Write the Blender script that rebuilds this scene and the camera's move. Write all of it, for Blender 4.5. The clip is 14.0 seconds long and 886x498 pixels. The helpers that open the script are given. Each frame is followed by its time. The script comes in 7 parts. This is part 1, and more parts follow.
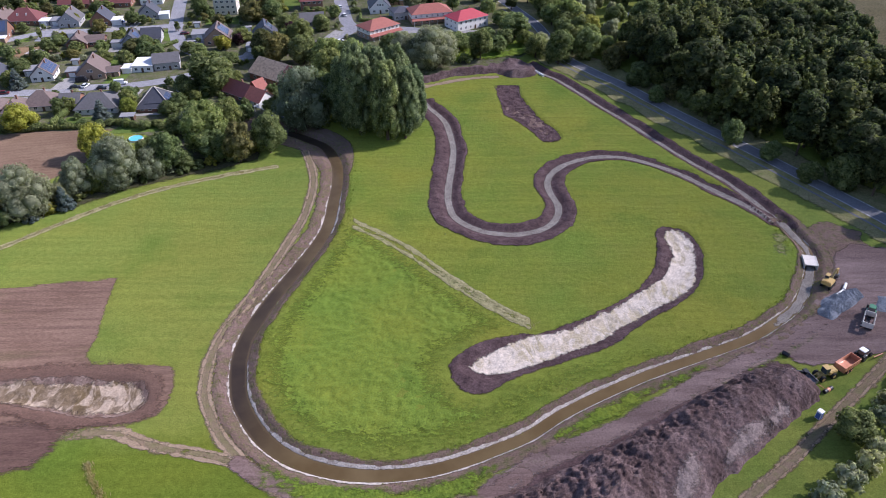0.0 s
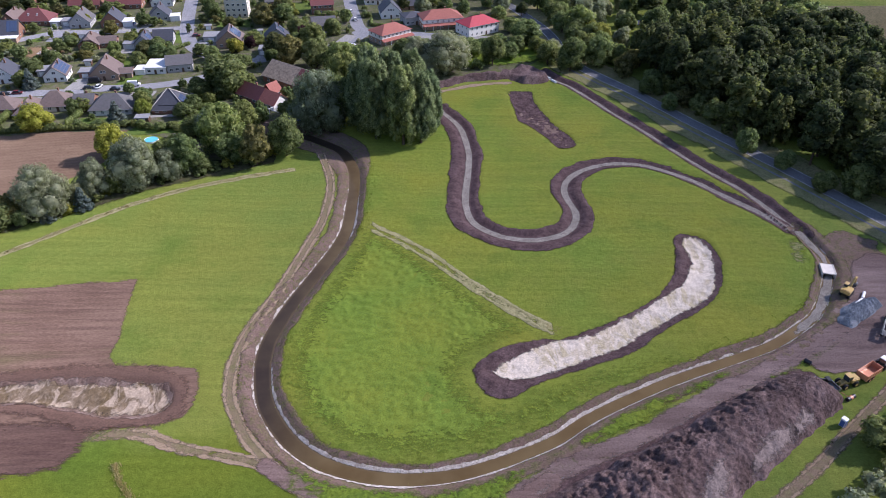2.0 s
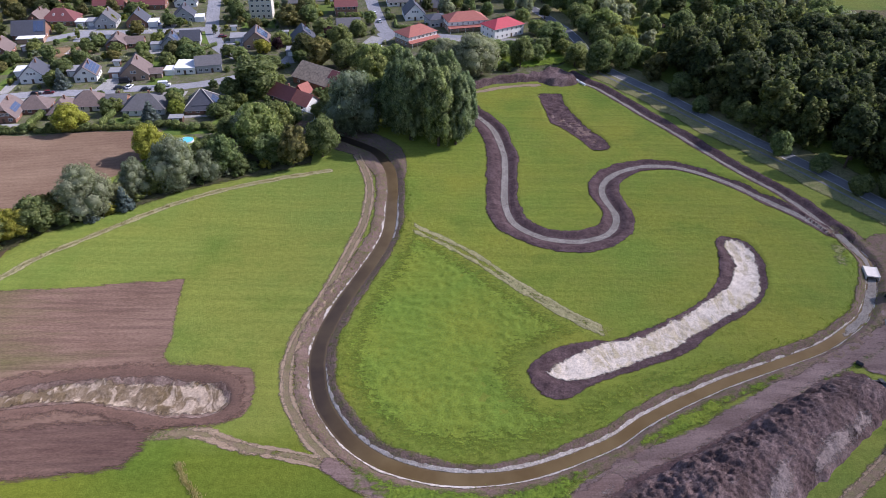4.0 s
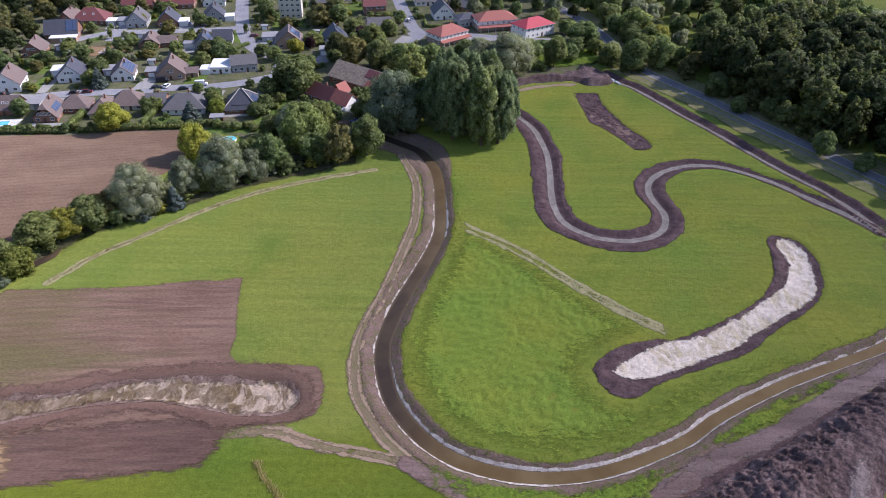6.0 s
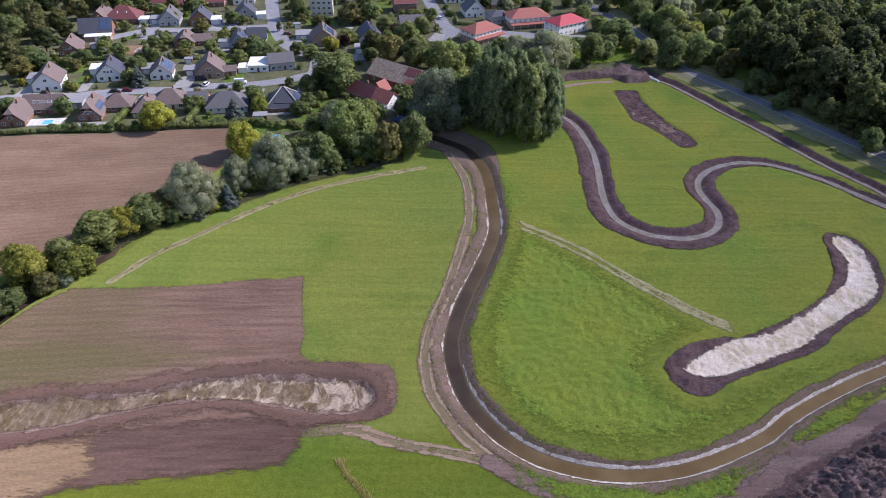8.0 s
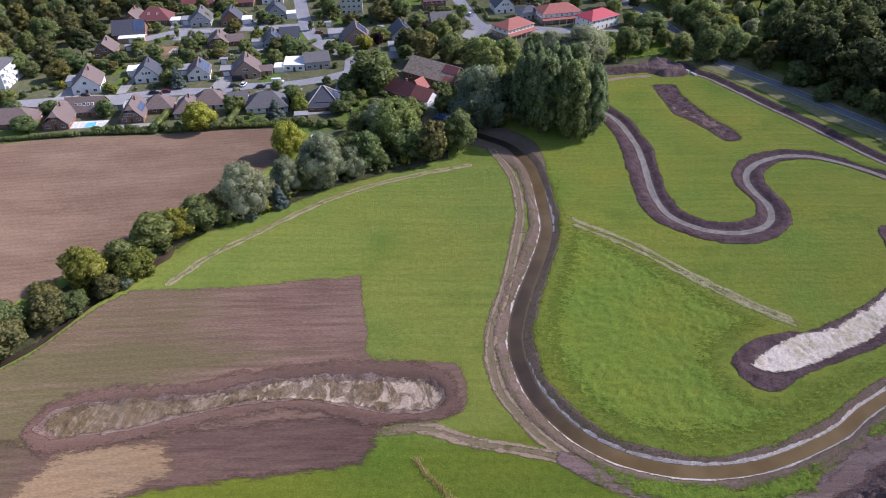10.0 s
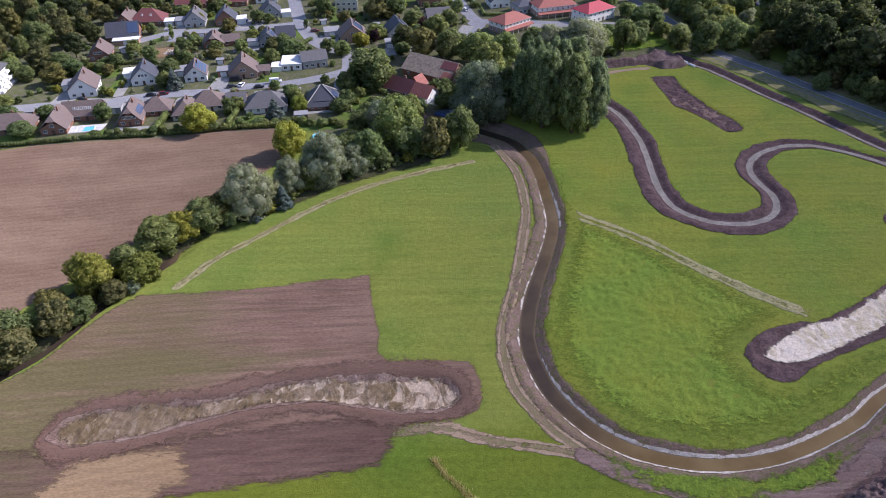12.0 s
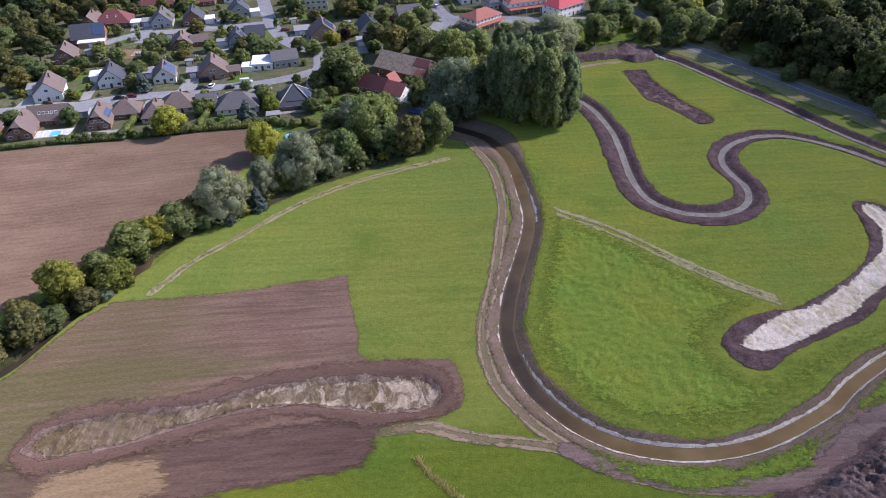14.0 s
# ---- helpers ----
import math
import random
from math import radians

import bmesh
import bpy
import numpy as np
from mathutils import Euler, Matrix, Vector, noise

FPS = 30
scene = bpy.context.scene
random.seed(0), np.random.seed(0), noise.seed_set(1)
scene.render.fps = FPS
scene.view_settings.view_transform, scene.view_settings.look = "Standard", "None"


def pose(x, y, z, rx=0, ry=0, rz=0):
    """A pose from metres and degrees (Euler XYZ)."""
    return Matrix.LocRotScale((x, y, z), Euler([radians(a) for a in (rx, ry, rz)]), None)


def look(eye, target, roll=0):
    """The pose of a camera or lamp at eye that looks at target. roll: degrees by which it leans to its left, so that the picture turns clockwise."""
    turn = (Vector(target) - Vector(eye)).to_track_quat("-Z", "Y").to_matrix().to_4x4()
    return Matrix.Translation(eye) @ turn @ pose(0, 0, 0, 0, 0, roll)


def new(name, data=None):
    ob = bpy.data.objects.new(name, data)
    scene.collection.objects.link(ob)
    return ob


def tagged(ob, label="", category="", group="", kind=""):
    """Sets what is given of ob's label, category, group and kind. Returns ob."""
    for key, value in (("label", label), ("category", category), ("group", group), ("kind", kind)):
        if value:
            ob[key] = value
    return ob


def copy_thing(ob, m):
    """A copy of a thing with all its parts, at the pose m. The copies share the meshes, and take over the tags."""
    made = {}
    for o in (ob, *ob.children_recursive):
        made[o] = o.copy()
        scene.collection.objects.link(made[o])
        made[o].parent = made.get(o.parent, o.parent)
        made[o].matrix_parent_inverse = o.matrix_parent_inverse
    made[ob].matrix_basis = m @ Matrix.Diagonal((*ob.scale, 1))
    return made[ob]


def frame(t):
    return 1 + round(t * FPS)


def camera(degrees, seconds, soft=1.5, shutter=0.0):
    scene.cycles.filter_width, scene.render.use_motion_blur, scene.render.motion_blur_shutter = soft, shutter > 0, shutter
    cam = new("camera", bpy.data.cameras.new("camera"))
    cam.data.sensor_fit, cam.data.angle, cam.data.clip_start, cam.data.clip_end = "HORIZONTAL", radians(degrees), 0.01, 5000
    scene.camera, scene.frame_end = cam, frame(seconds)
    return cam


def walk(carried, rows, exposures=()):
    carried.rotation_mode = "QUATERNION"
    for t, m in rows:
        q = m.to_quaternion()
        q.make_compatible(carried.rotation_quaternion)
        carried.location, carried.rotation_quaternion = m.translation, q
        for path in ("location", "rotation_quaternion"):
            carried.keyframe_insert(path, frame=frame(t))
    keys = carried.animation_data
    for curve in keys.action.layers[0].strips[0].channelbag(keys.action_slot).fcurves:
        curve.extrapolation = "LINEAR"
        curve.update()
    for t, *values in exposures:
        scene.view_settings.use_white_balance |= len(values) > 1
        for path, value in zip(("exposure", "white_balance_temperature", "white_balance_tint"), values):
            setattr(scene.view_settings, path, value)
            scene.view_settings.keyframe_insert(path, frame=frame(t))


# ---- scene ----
cam = camera(64.0, 14.0, soft=0.65)
METRES, EYE, TILT, LEAN, TURN = 72.0, 120.0, -35.4, 0.0, 0.0
ROWS = [
    (0.0, 0.0, 0.0, 0.0, 0.0, 0.0, -0.0),
    (0.5, -0.0149, -0.0006, 0.0011, -0.17, 0.12, -0.21),
    (1.0, -0.0372, -0.0034, 0.0007, -0.25, 0.25, -0.36),
    (1.5, -0.0663, -0.005, -0.0012, -0.34, 0.33, -0.48),
    (2.0, -0.1015, -0.0066, -0.0023, -0.43, 0.41, -0.62),
    (2.5, -0.142, -0.0081, -0.0039, -0.49, 0.49, -0.72),
    (3.0, -0.1884, -0.0098, -0.0058, -0.55, 0.56, -0.81),
    (4.25, -0.3163, -0.0125, -0.0098, -0.56, 0.58, -0.88),
    (5.5, -0.451, -0.0147, -0.0135, -0.55, 0.58, -0.92),
    (6.0, -0.5067, -0.015, -0.0141, -0.54, 0.54, -0.91),
    (6.5, -0.5636, -0.0151, -0.0145, -0.54, 0.49, -0.91),
    (7.0, -0.6209, -0.0145, -0.0157, -0.53, 0.44, -0.9),
    (7.5, -0.6789, -0.014, -0.0154, -0.51, 0.38, -0.89),
    (8.0, -0.7368, -0.0136, -0.0144, -0.43, 0.32, -0.79),
    (8.5, -0.7936, -0.0128, -0.0143, -0.33, 0.26, -0.67),
    (9.75, -0.909, -0.0105, -0.0112, 0.08, 0.07, -0.22),
    (11.0, -0.974, -0.007, -0.0063, 0.38, -0.14, 0.3),
    (11.5, -0.9814, -0.0026, -0.0033, 0.27, -0.23, 0.59),
    (12.0, -0.9842, 0.001, -0.001, -0.37, -0.34, 1.17),
    (12.5, -0.9863, 0.003, 0.0005, -1.16, -0.46, 1.78),
    (13.0, -0.9879, 0.0049, 0.0016, -1.78, -0.56, 2.23),
    (13.5, -0.9895, 0.0062, 0.0032, -2.15, -0.63, 2.48),
    (14.0, -0.9904, 0.0077, 0.0036, -2.32, -0.66, 2.61),
]
walk(cam, [(t, pose(0, 0, EYE, TILT, LEAN, TURN) @ pose(METRES * x, METRES * y, METRES * z, 90 + pitch, roll, yaw)) for t, x, y, z, yaw, pitch, roll in ROWS],
     exposures=[(0.0, 0.24, 5900, 25), (14.0, 0.24, 5900, 25)])

# ---- sky and sun ----
SUN_AZ, SUN_EL = 75.0, 38.0
world = bpy.data.worlds.new("sky")
scene.world = world
world.use_nodes = True
sky = world.node_tree.nodes.new("ShaderNodeTexSky")
sky.sky_type, sky.sun_disc = "NISHITA", False
sky.sun_elevation, sky.sun_rotation = radians(SUN_EL), radians(SUN_AZ)
world.node_tree.links.new(sky.outputs[0], world.node_tree.nodes["Background"].inputs[0])
world.node_tree.nodes["Background"].inputs[1].default_value = 0.15
sun = new("sun", bpy.data.lights.new("sun", "SUN"))
sun.data.energy, sun.data.angle, sun.data.color = 5.0, radians(0.6), (1.0, 0.95, 0.87)
sun.matrix_world = look((0, 0, 0), (-math.sin(radians(SUN_AZ)) * math.cos(radians(SUN_EL)), -math.cos(radians(SUN_AZ)) * math.cos(radians(SUN_EL)), -math.sin(radians(SUN_EL))))

# ---- materials ----


def material(name, rough=0.9, spec=0.3):
    m = bpy.data.materials.new(name)
    m.use_nodes = True
    b = m.node_tree.nodes["Principled BSDF"]
    b.inputs["Roughness"].default_value = rough
    b.inputs["Specular IOR Level"].default_value = spec
    return m, m.node_tree, b


def node(nt, kind, **inputs):
    n = nt.nodes.new(kind)
    for key, value in inputs.items():
        k = key.replace("_", " ")
        if isinstance(value, bpy.types.NodeSocket):
            nt.links.new(value, n.inputs[k])
        else:
            n.inputs[k].default_value = value
    return n


def coords(nt, stretch=(1, 1, 1), turn=0.0):
    c = nt.nodes.new("ShaderNodeTexCoord").outputs["Object"]
    mp = node(nt, "ShaderNodeMapping", Vector=c)
    mp.inputs["Scale"].default_value = stretch
    mp.inputs["Rotation"].default_value = (0, 0, radians(turn))
    return mp.outputs[0]


def noise_of(nt, vec, scale, detail=4, rough=0.55):
    return node(nt, "ShaderNodeTexNoise", Vector=vec, Scale=scale, Detail=detail, Roughness=rough).outputs["Fac"]


def ramp(nt, fac, *stops):
    r = nt.nodes.new("ShaderNodeValToRGB")
    nt.links.new(fac, r.inputs[0])
    e = r.color_ramp.elements
    while len(e) < len(stops):
        e.new(0.5)
    for el, (p, c) in zip(e, stops):
        el.position = p
        el.color = (*c, 1) if len(c) == 3 else (c[0], c[0], c[0], 1)
    return r.outputs[0]


def mix(nt, fac, a, b, kind="MIX"):
    n = nt.nodes.new("ShaderNodeMix")
    n.data_type, n.blend_type = "RGBA", kind
    for i, v in ((0, fac), (6, a), (7, b)):
        if isinstance(v, bpy.types.NodeSocket):
            nt.links.new(v, n.inputs[i])
        else:
            n.inputs[i].default_value = (*v, 1) if isinstance(v, tuple) else v
    return n.outputs[2]


def attr(nt, name):
    a = nt.nodes.new("ShaderNodeAttribute")
    a.attribute_name = name
    return a.outputs["Fac"]


def relief(nt, b, h, strength, distance):
    n = node(nt, "ShaderNodeBump", Strength=strength, Distance=distance, Height=h)
    nt.links.new(n.outputs[0], b.inputs["Normal"])


def earth(name, c1, c2, c3, s1=0.12, s2=0.8, s3=4.0, bump=0.6, depth=0.25, rough=0.95, stretch=(1, 1, 1), turn=0.0, speck=0.5, fray=0.0, grain=1.0):
    """Soil, sand, gravel or grass: broad patches, small patches and grain; fray: metres over which the margin thins out into tufts."""
    m, nt, b = material(name, rough, 0.06)
    b.inputs["Diffuse Roughness"].default_value = 0.8
    v = coords(nt, stretch, turn)
    col = mix(nt, ramp(nt, noise_of(nt, v, s1, 3), (0.35, (0,)), (0.65, (1,))), c1, c2)
    col = mix(nt, ramp(nt, noise_of(nt, v, s2, 5, 0.65), (0.45, (0,)), (0.7, (speck,))), col, c3)
    g = noise_of(nt, coords(nt), s3, 5, 0.7)
    col = mix(nt, 1.0, col, ramp(nt, g, (0.34, (1 - 0.45 * grain,) * 3), (0.66, (1 + 0.42 * grain,) * 3)), "MULTIPLY")
    nt.links.new(col, b.inputs["Base Color"])
    if fray:
        f = node(nt, "ShaderNodeMath", Value=attr(nt, "inset"))
        f.operation = "DIVIDE"
        f.inputs[1].default_value = fray
        nz = node(nt, "ShaderNodeMath", Value=noise_of(nt, coords(nt, (0.18, 1, 1) if stretch[0] < 0.2 else (0.6, 1, 1), -4), 1.0, 6, 0.78))
        nz.operation = "MULTIPLY_ADD"
        nz.inputs[1].default_value = 2.6
        nt.links.new(f.outputs[0], nz.inputs[2])
        nt.links.new(node(nt, "ShaderNodeMapRange", Value=nz.outputs[0], From_Min=1.5, From_Max=2.1).outputs[0], b.inputs["Alpha"])
    h = mix(nt, 0.5, noise_of(nt, v, s2 * 1.7, 4, 0.6), g)
    relief(nt, b, h, bump, depth)
    return m


def plain(name, c, rough=0.6, spec=0.4, metal=0.0, var=0.18, scale=1.2):
    m, nt, b = material(name, rough, spec)
    b.inputs["Metallic"].default_value = metal
    v = coords(nt)
    n1, n2 = noise_of(nt, v, scale, 5, 0.7), noise_of(nt, v, scale * 9, 3)
    lo, hi = tuple(x * (1 - var) for x in c), tuple(min(1, x * (1 + var)) for x in c)
    col = mix(nt, ramp(nt, n1, (0.3, (0,)), (0.7, (1,))), lo, hi)
    col = mix(nt, 1.0, col, ramp(nt, n2, (0.2, (1 - var,) * 3), (0.8, (1 + var,) * 3)), "MULTIPLY")
    nt.links.new(col, b.inputs["Base Color"])
    relief(nt, b, n2, 0.15, 0.02)
    return m


GRASS, _nt, _b = material("meadow_grass", 0.9, 0.05)
_b.inputs["Diffuse Roughness"].default_value = 0.8
_v, _w = coords(_nt), coords(_nt, (0.05, 1.0, 1.0), 44)
_p = ramp(_nt, noise_of(_nt, _v, 0.022, 3), (0.38, (0,)), (0.62, (1,)))
_c = mix(_nt, attr(_nt, "loop"), mix(_nt, _p, (0.152, 0.202, 0.042), (0.188, 0.212, 0.042)), mix(_nt, _p, (0.156, 0.214, 0.034), (0.206, 0.222, 0.034)))
_c = mix(_nt, ramp(_nt, noise_of(_nt, _v, 0.11, 5, 0.62), (0.45, (0,)), (0.74, (0.55,))), _c, (0.178, 0.194, 0.040))
_c = mix(_nt, ramp(_nt, noise_of(_nt, _v, 0.05, 4, 0.6), (0.52, (0,)), (0.72, (0.5,))), _c, (0.082, 0.150, 0.022))
_c = mix(_nt, attr(_nt, "lowland"), _c, mix(_nt, _p, (0.100, 0.150, 0.020), (0.135, 0.160, 0.020)))
_t = noise_of(_nt, _v, 0.7, 5, 0.7)
_c = mix(_nt, 1.0, _c, ramp(_nt, _t, (0.32, (0.84, 0.86, 0.80)), (0.68, (1.16, 1.14, 1.18))), "MULTIPLY")
_c = mix(_nt, 1.0, _c, ramp(_nt, noise_of(_nt, _w, 0.5, 3), (0.3, (0.90, 0.91, 0.90)), (0.7, (1.10, 1.09, 1.08))), "MULTIPLY")
_g = noise_of(_nt, _v, 3.2, 3, 0.7)
_c = mix(_nt, 1.0, _c, ramp(_nt, _g, (0.34, (0.80, 0.80, 0.78)), (0.66, (1.18, 1.18, 1.20))), "MULTIPLY")
_nt.links.new(_c, _b.inputs["Base Color"])
relief(_nt, _b, mix(_nt, 0.4, _t, _g), 0.8, 0.40)


def tilled(name, soil, pale, dark, weed, turn, fray=1.2, streak=1.0):
    """Harrowed soil: long soft streaks along the rows, broad damp and dry patches, weeds where the attribute says so."""
    m, nt, b = material(name, 0.95, 0.05)
    b.inputs["Diffuse Roughness"].default_value = 0.8
    long, mid, fine = (noise_of(nt, coords(nt, (k, 1, 1), turn), sc, 4, 0.6) for k, sc in ((0.05, 0.55), (0.10, 1.4), (0.45, 2.6)))
    broad = noise_of(nt, coords(nt, (0.45, 1, 1), turn), 0.07, 4, 0.6)
    col = mix(nt, ramp(nt, broad, (0.36, (0,)), (0.64, (1,))), soil, pale)
    col = mix(nt, ramp(nt, long, (0.46, (0,)), (0.66, (0.6 * streak,))), col, dark)
    col = mix(nt, ramp(nt, mid, (0.50, (0,)), (0.72, (0.6 * streak,))), col, pale)
    f = node(nt, "ShaderNodeMath", Value=attr(nt, "weed"))
    f.operation = "MULTIPLY_ADD"
    nz = node(nt, "ShaderNodeMath", Value=noise_of(nt, coords(nt, (0.16, 1, 1), turn), 0.35, 5, 0.7))
    nz.operation = "MULTIPLY_ADD"
    nz.inputs[1].default_value, nz.inputs[2].default_value = 1.6, -0.8
    f.inputs[1].default_value = 1.0
    nt.links.new(nz.outputs[0], f.inputs[2])
    col = mix(nt, ramp(nt, f.outputs[0], (0.1, (0,)), (0.9, (0.85,))), col, weed)
    wv = nt.nodes.new("ShaderNodeTexWave")
    wv.bands_direction = "Y"
    nt.links.new(coords(nt, (1, 1, 1), turn), wv.inputs["Vector"])
    for key, val in (("Scale", 0.14), ("Distortion", 3.0), ("Detail", 3), ("Detail Scale", 0.4)):
        wv.inputs[key].default_value = val
    col = mix(nt, 1.0, col, ramp(nt, wv.outputs["Fac"], (0.0, (0.95, 0.95, 0.95)), (1.0, (1.05, 1.05, 1.05))), "MULTIPLY")
    col = mix(nt, 1.0, col, ramp(nt, fine, (0.34, (0.82, 0.82, 0.81)), (0.66, (1.17, 1.17, 1.18))), "MULTIPLY")
    nt.links.new(col, b.inputs["Base Color"])
    if fray:
        d = node(nt, "ShaderNodeMath", Value=attr(nt, "inset"))
        d.operation = "DIVIDE"
        d.inputs[1].default_value = fray
        nz = node(nt, "ShaderNodeMath", Value=noise_of(nt, coords(nt, (0.25, 1, 1), turn), 1.0, 6, 0.75))
        nz.operation = "MULTIPLY_ADD"
        nz.inputs[1].default_value = 2.6
        nt.links.new(d.outputs[0], nz.inputs[2])
        nt.links.new(node(nt, "ShaderNodeMapRange", Value=nz.outputs[0], From_Min=1.5, From_Max=2.1).outputs[0], b.inputs["Alpha"])
    relief(nt, b, mix(nt, 0.5, mid, fine), 0.6, 0.2)
    return m


def dug(name, floor, silt, sand, fray):
    """The floor of a dug basin: olive silt between smeared tongues and crumbled edges of pale sand, more of it where the attribute says so."""
    m, nt, b = material(name, 0.95, 0.05)
    b.inputs["Diffuse Roughness"].default_value = 0.8
    v = coords(nt, (1, 0.55, 1), 20)
    warp = node(nt, "ShaderNodeTexNoise", Vector=v, Scale=0.22, Detail=5, Roughness=0.62, Distortion=1.6).outputs["Fac"]
    small = node(nt, "ShaderNodeTexNoise", Vector=coords(nt, (1, 0.35, 1), 28), Scale=0.8, Detail=5, Roughness=0.65, Distortion=0.8).outputs["Fac"]
    col = mix(nt, ramp(nt, noise_of(nt, v, 0.12, 4), (0.38, (0,)), (0.62, (1,))), floor, silt)
    f = node(nt, "ShaderNodeMath", Value=attr(nt, "sandy"))
    f.operation = "ADD"
    nt.links.new(warp, f.inputs[1])
    col = mix(nt, ramp(nt, f.outputs[0], (0.52, (0,)), (0.60, (0.85,)), (0.8, (1,))), col, sand)
    col = mix(nt, ramp(nt, small, (0.50, (0,)), (0.60, (0.55,))), col, tuple(0.55 * p + 0.45 * q for p, q in zip(silt, sand)))
    g = noise_of(nt, coords(nt), 2.2, 5, 0.7)
    col = mix(nt, 1.0, col, ramp(nt, g, (0.32, (0.72, 0.72, 0.70)), (0.68, (1.24, 1.24, 1.24))), "MULTIPLY")
    nt.links.new(col, b.inputs["Base Color"])
    d = node(nt, "ShaderNodeMath", Value=attr(nt, "inset"))
    d.operation = "DIVIDE"
    d.inputs[1].default_value = fray
    nz = node(nt, "ShaderNodeMath", Value=noise_of(nt, coords(nt), 1.0, 6, 0.75))
    nz.operation = "MULTIPLY_ADD"
    nz.inputs[1].default_value = 2.6
    nt.links.new(d.outputs[0], nz.inputs[2])
    nt.links.new(node(nt, "ShaderNodeMapRange", Value=nz.outputs[0], From_Min=1.5, From_Max=2.1).outputs[0], b.inputs["Alpha"])
    relief(nt, b, mix(nt, 0.5, warp, g), 0.9, 0.5)
    return m


LUSH = earth("lush_grass", (0.124, 0.192, 0.025), (0.172, 0.208, 0.027), (0.094, 0.150, 0.027), 0.05, 0.9, 1.6, 1.0, 0.5, speck=0.7, fray=2.5, grain=0.7)
LUSHMEADOW = earth("lush_meadow_grass", (0.158, 0.233, 0.033), (0.200, 0.241, 0.033), (0.132, 0.206, 0.039), 0.05, 1.6, 2.6, 1.0, 0.5, speck=0.6, fray=9.0, grain=0.55)
BANK = earth("bank_soil", (0.154, 0.107, 0.083), (0.201, 0.138, 0.117), (0.117, 0.114, 0.047), 0.1, 0.5, 2.5, 1.0, 0.35, speck=0.85, fray=1.0, grain=0.8)
RIMSAND = earth("pale_washed_sand", (0.44, 0.392, 0.345), (0.56, 0.512, 0.462), (0.30, 0.240, 0.190), 0.3, 0.9, 3.0, 1.0, 0.3, speck=0.75, fray=0.22, grain=0.8)
DARKSOIL = earth("turned_topsoil", (0.090, 0.058, 0.058), (0.141, 0.093, 0.093), (0.056, 0.036, 0.037), 0.25, 0.8, 2.4, 1.0, 0.5, speck=0.75, fray=0.7, grain=0.8)
BED = earth("ditch_bed_silt", (0.239, 0.215, 0.188), (0.318, 0.289, 0.252), (0.159, 0.131, 0.109), 0.2, 0.8, 3.0, 0.7, 0.2, speck=0.8, fray=0.35)
SAND = dug("pale_sand", (0.47, 0.400, 0.265), (0.56, 0.478, 0.370), (0.68, 0.600, 0.515), 1.2)
FIELD = tilled("harrowed_soil", (0.157, 0.099, 0.073), (0.225, 0.147, 0.109), (0.110, 0.069, 0.055), (0.124, 0.110, 0.049), -7)
FIELDLOW = tilled("damp_field_soil", (0.106, 0.064, 0.052), (0.157, 0.099, 0.077), (0.074, 0.047, 0.041), (0.105, 0.098, 0.041), -10, 3.0)
TAN = tilled("dry_straw_soil", (0.252, 0.168, 0.096), (0.280, 0.196, 0.116), (0.184, 0.124, 0.076), (0.14, 0.105, 0.06), -14, 4.0)
DIGSOIL = earth("dug_clay", (0.138, 0.089, 0.072), (0.185, 0.126, 0.104), (0.339, 0.257, 0.217), 0.14, 0.3, 2.0, 1.0, 0.45, stretch=(1.0, 0.3, 1), turn=14, speck=0.7, fray=0.7)
SLUMP = earth("pale_slumped_soil", (0.243, 0.190, 0.173), (0.297, 0.240, 0.218), (0.178, 0.136, 0.124), 0.1, 0.35, 2.0, 0.9, 0.4, stretch=(1.0, 0.4, 1), turn=-33, speck=0.7, fray=2.0, grain=0.9)
DIGSAND = dug("dug_sand", (0.142, 0.102, 0.056), (0.200, 0.148, 0.102), (0.48, 0.385, 0.30), 1.6)
RIMSOIL = earth("field_rim_soil", (0.136, 0.083, 0.063), (0.176, 0.111, 0.084), (0.100, 0.061, 0.050), 0.1, 0.4, 2.5, 0.8, 0.3, stretch=(0.25, 1, 1), fray=2.6, grain=0.6)
STUBBLE = tilled("stubble_field", (0.174, 0.114, 0.078), (0.235, 0.161, 0.110), (0.137, 0.088, 0.060), (0.176, 0.139, 0.075), -12, 0, 0.45)
TRACK = earth("track_gravel", (0.285, 0.210, 0.142), (0.330, 0.250, 0.176), (0.215, 0.165, 0.098), 0.15, 0.6, 3.0, 0.7, 0.15, fray=0.6, grain=0.6)
ROADSIDE = earth("dry_roadside_grass", (0.260, 0.225, 0.120), (0.210, 0.205, 0.090), (0.125, 0.150, 0.045), 0.06, 0.35, 2.5, 0.9, 0.3, speck=0.8, fray=2.0)
STRAWLINE = earth("pale_dry_grass", (0.36, 0.325, 0.175), (0.290, 0.268, 0.138), (0.190, 0.205, 0.075), 0.3, 0.5, 2.4, 1.0, 0.4, speck=0.55, fray=0.5, grain=0.6)
VERGE = earth("worn_verge", (0.225, 0.165, 0.115), (0.200, 0.160, 0.095), (0.140, 0.158, 0.052), 0.15, 0.5, 3.0, 0.9, 0.25, speck=0.6, fray=1.2, grain=0.7)
STRAW = earth("dry_grass_strip", (0.25, 0.235, 0.11), (0.20, 0.215, 0.08), (0.14, 0.19, 0.04), 0.2, 0.5, 3.0, 0.9, 0.3, fray=4.0)
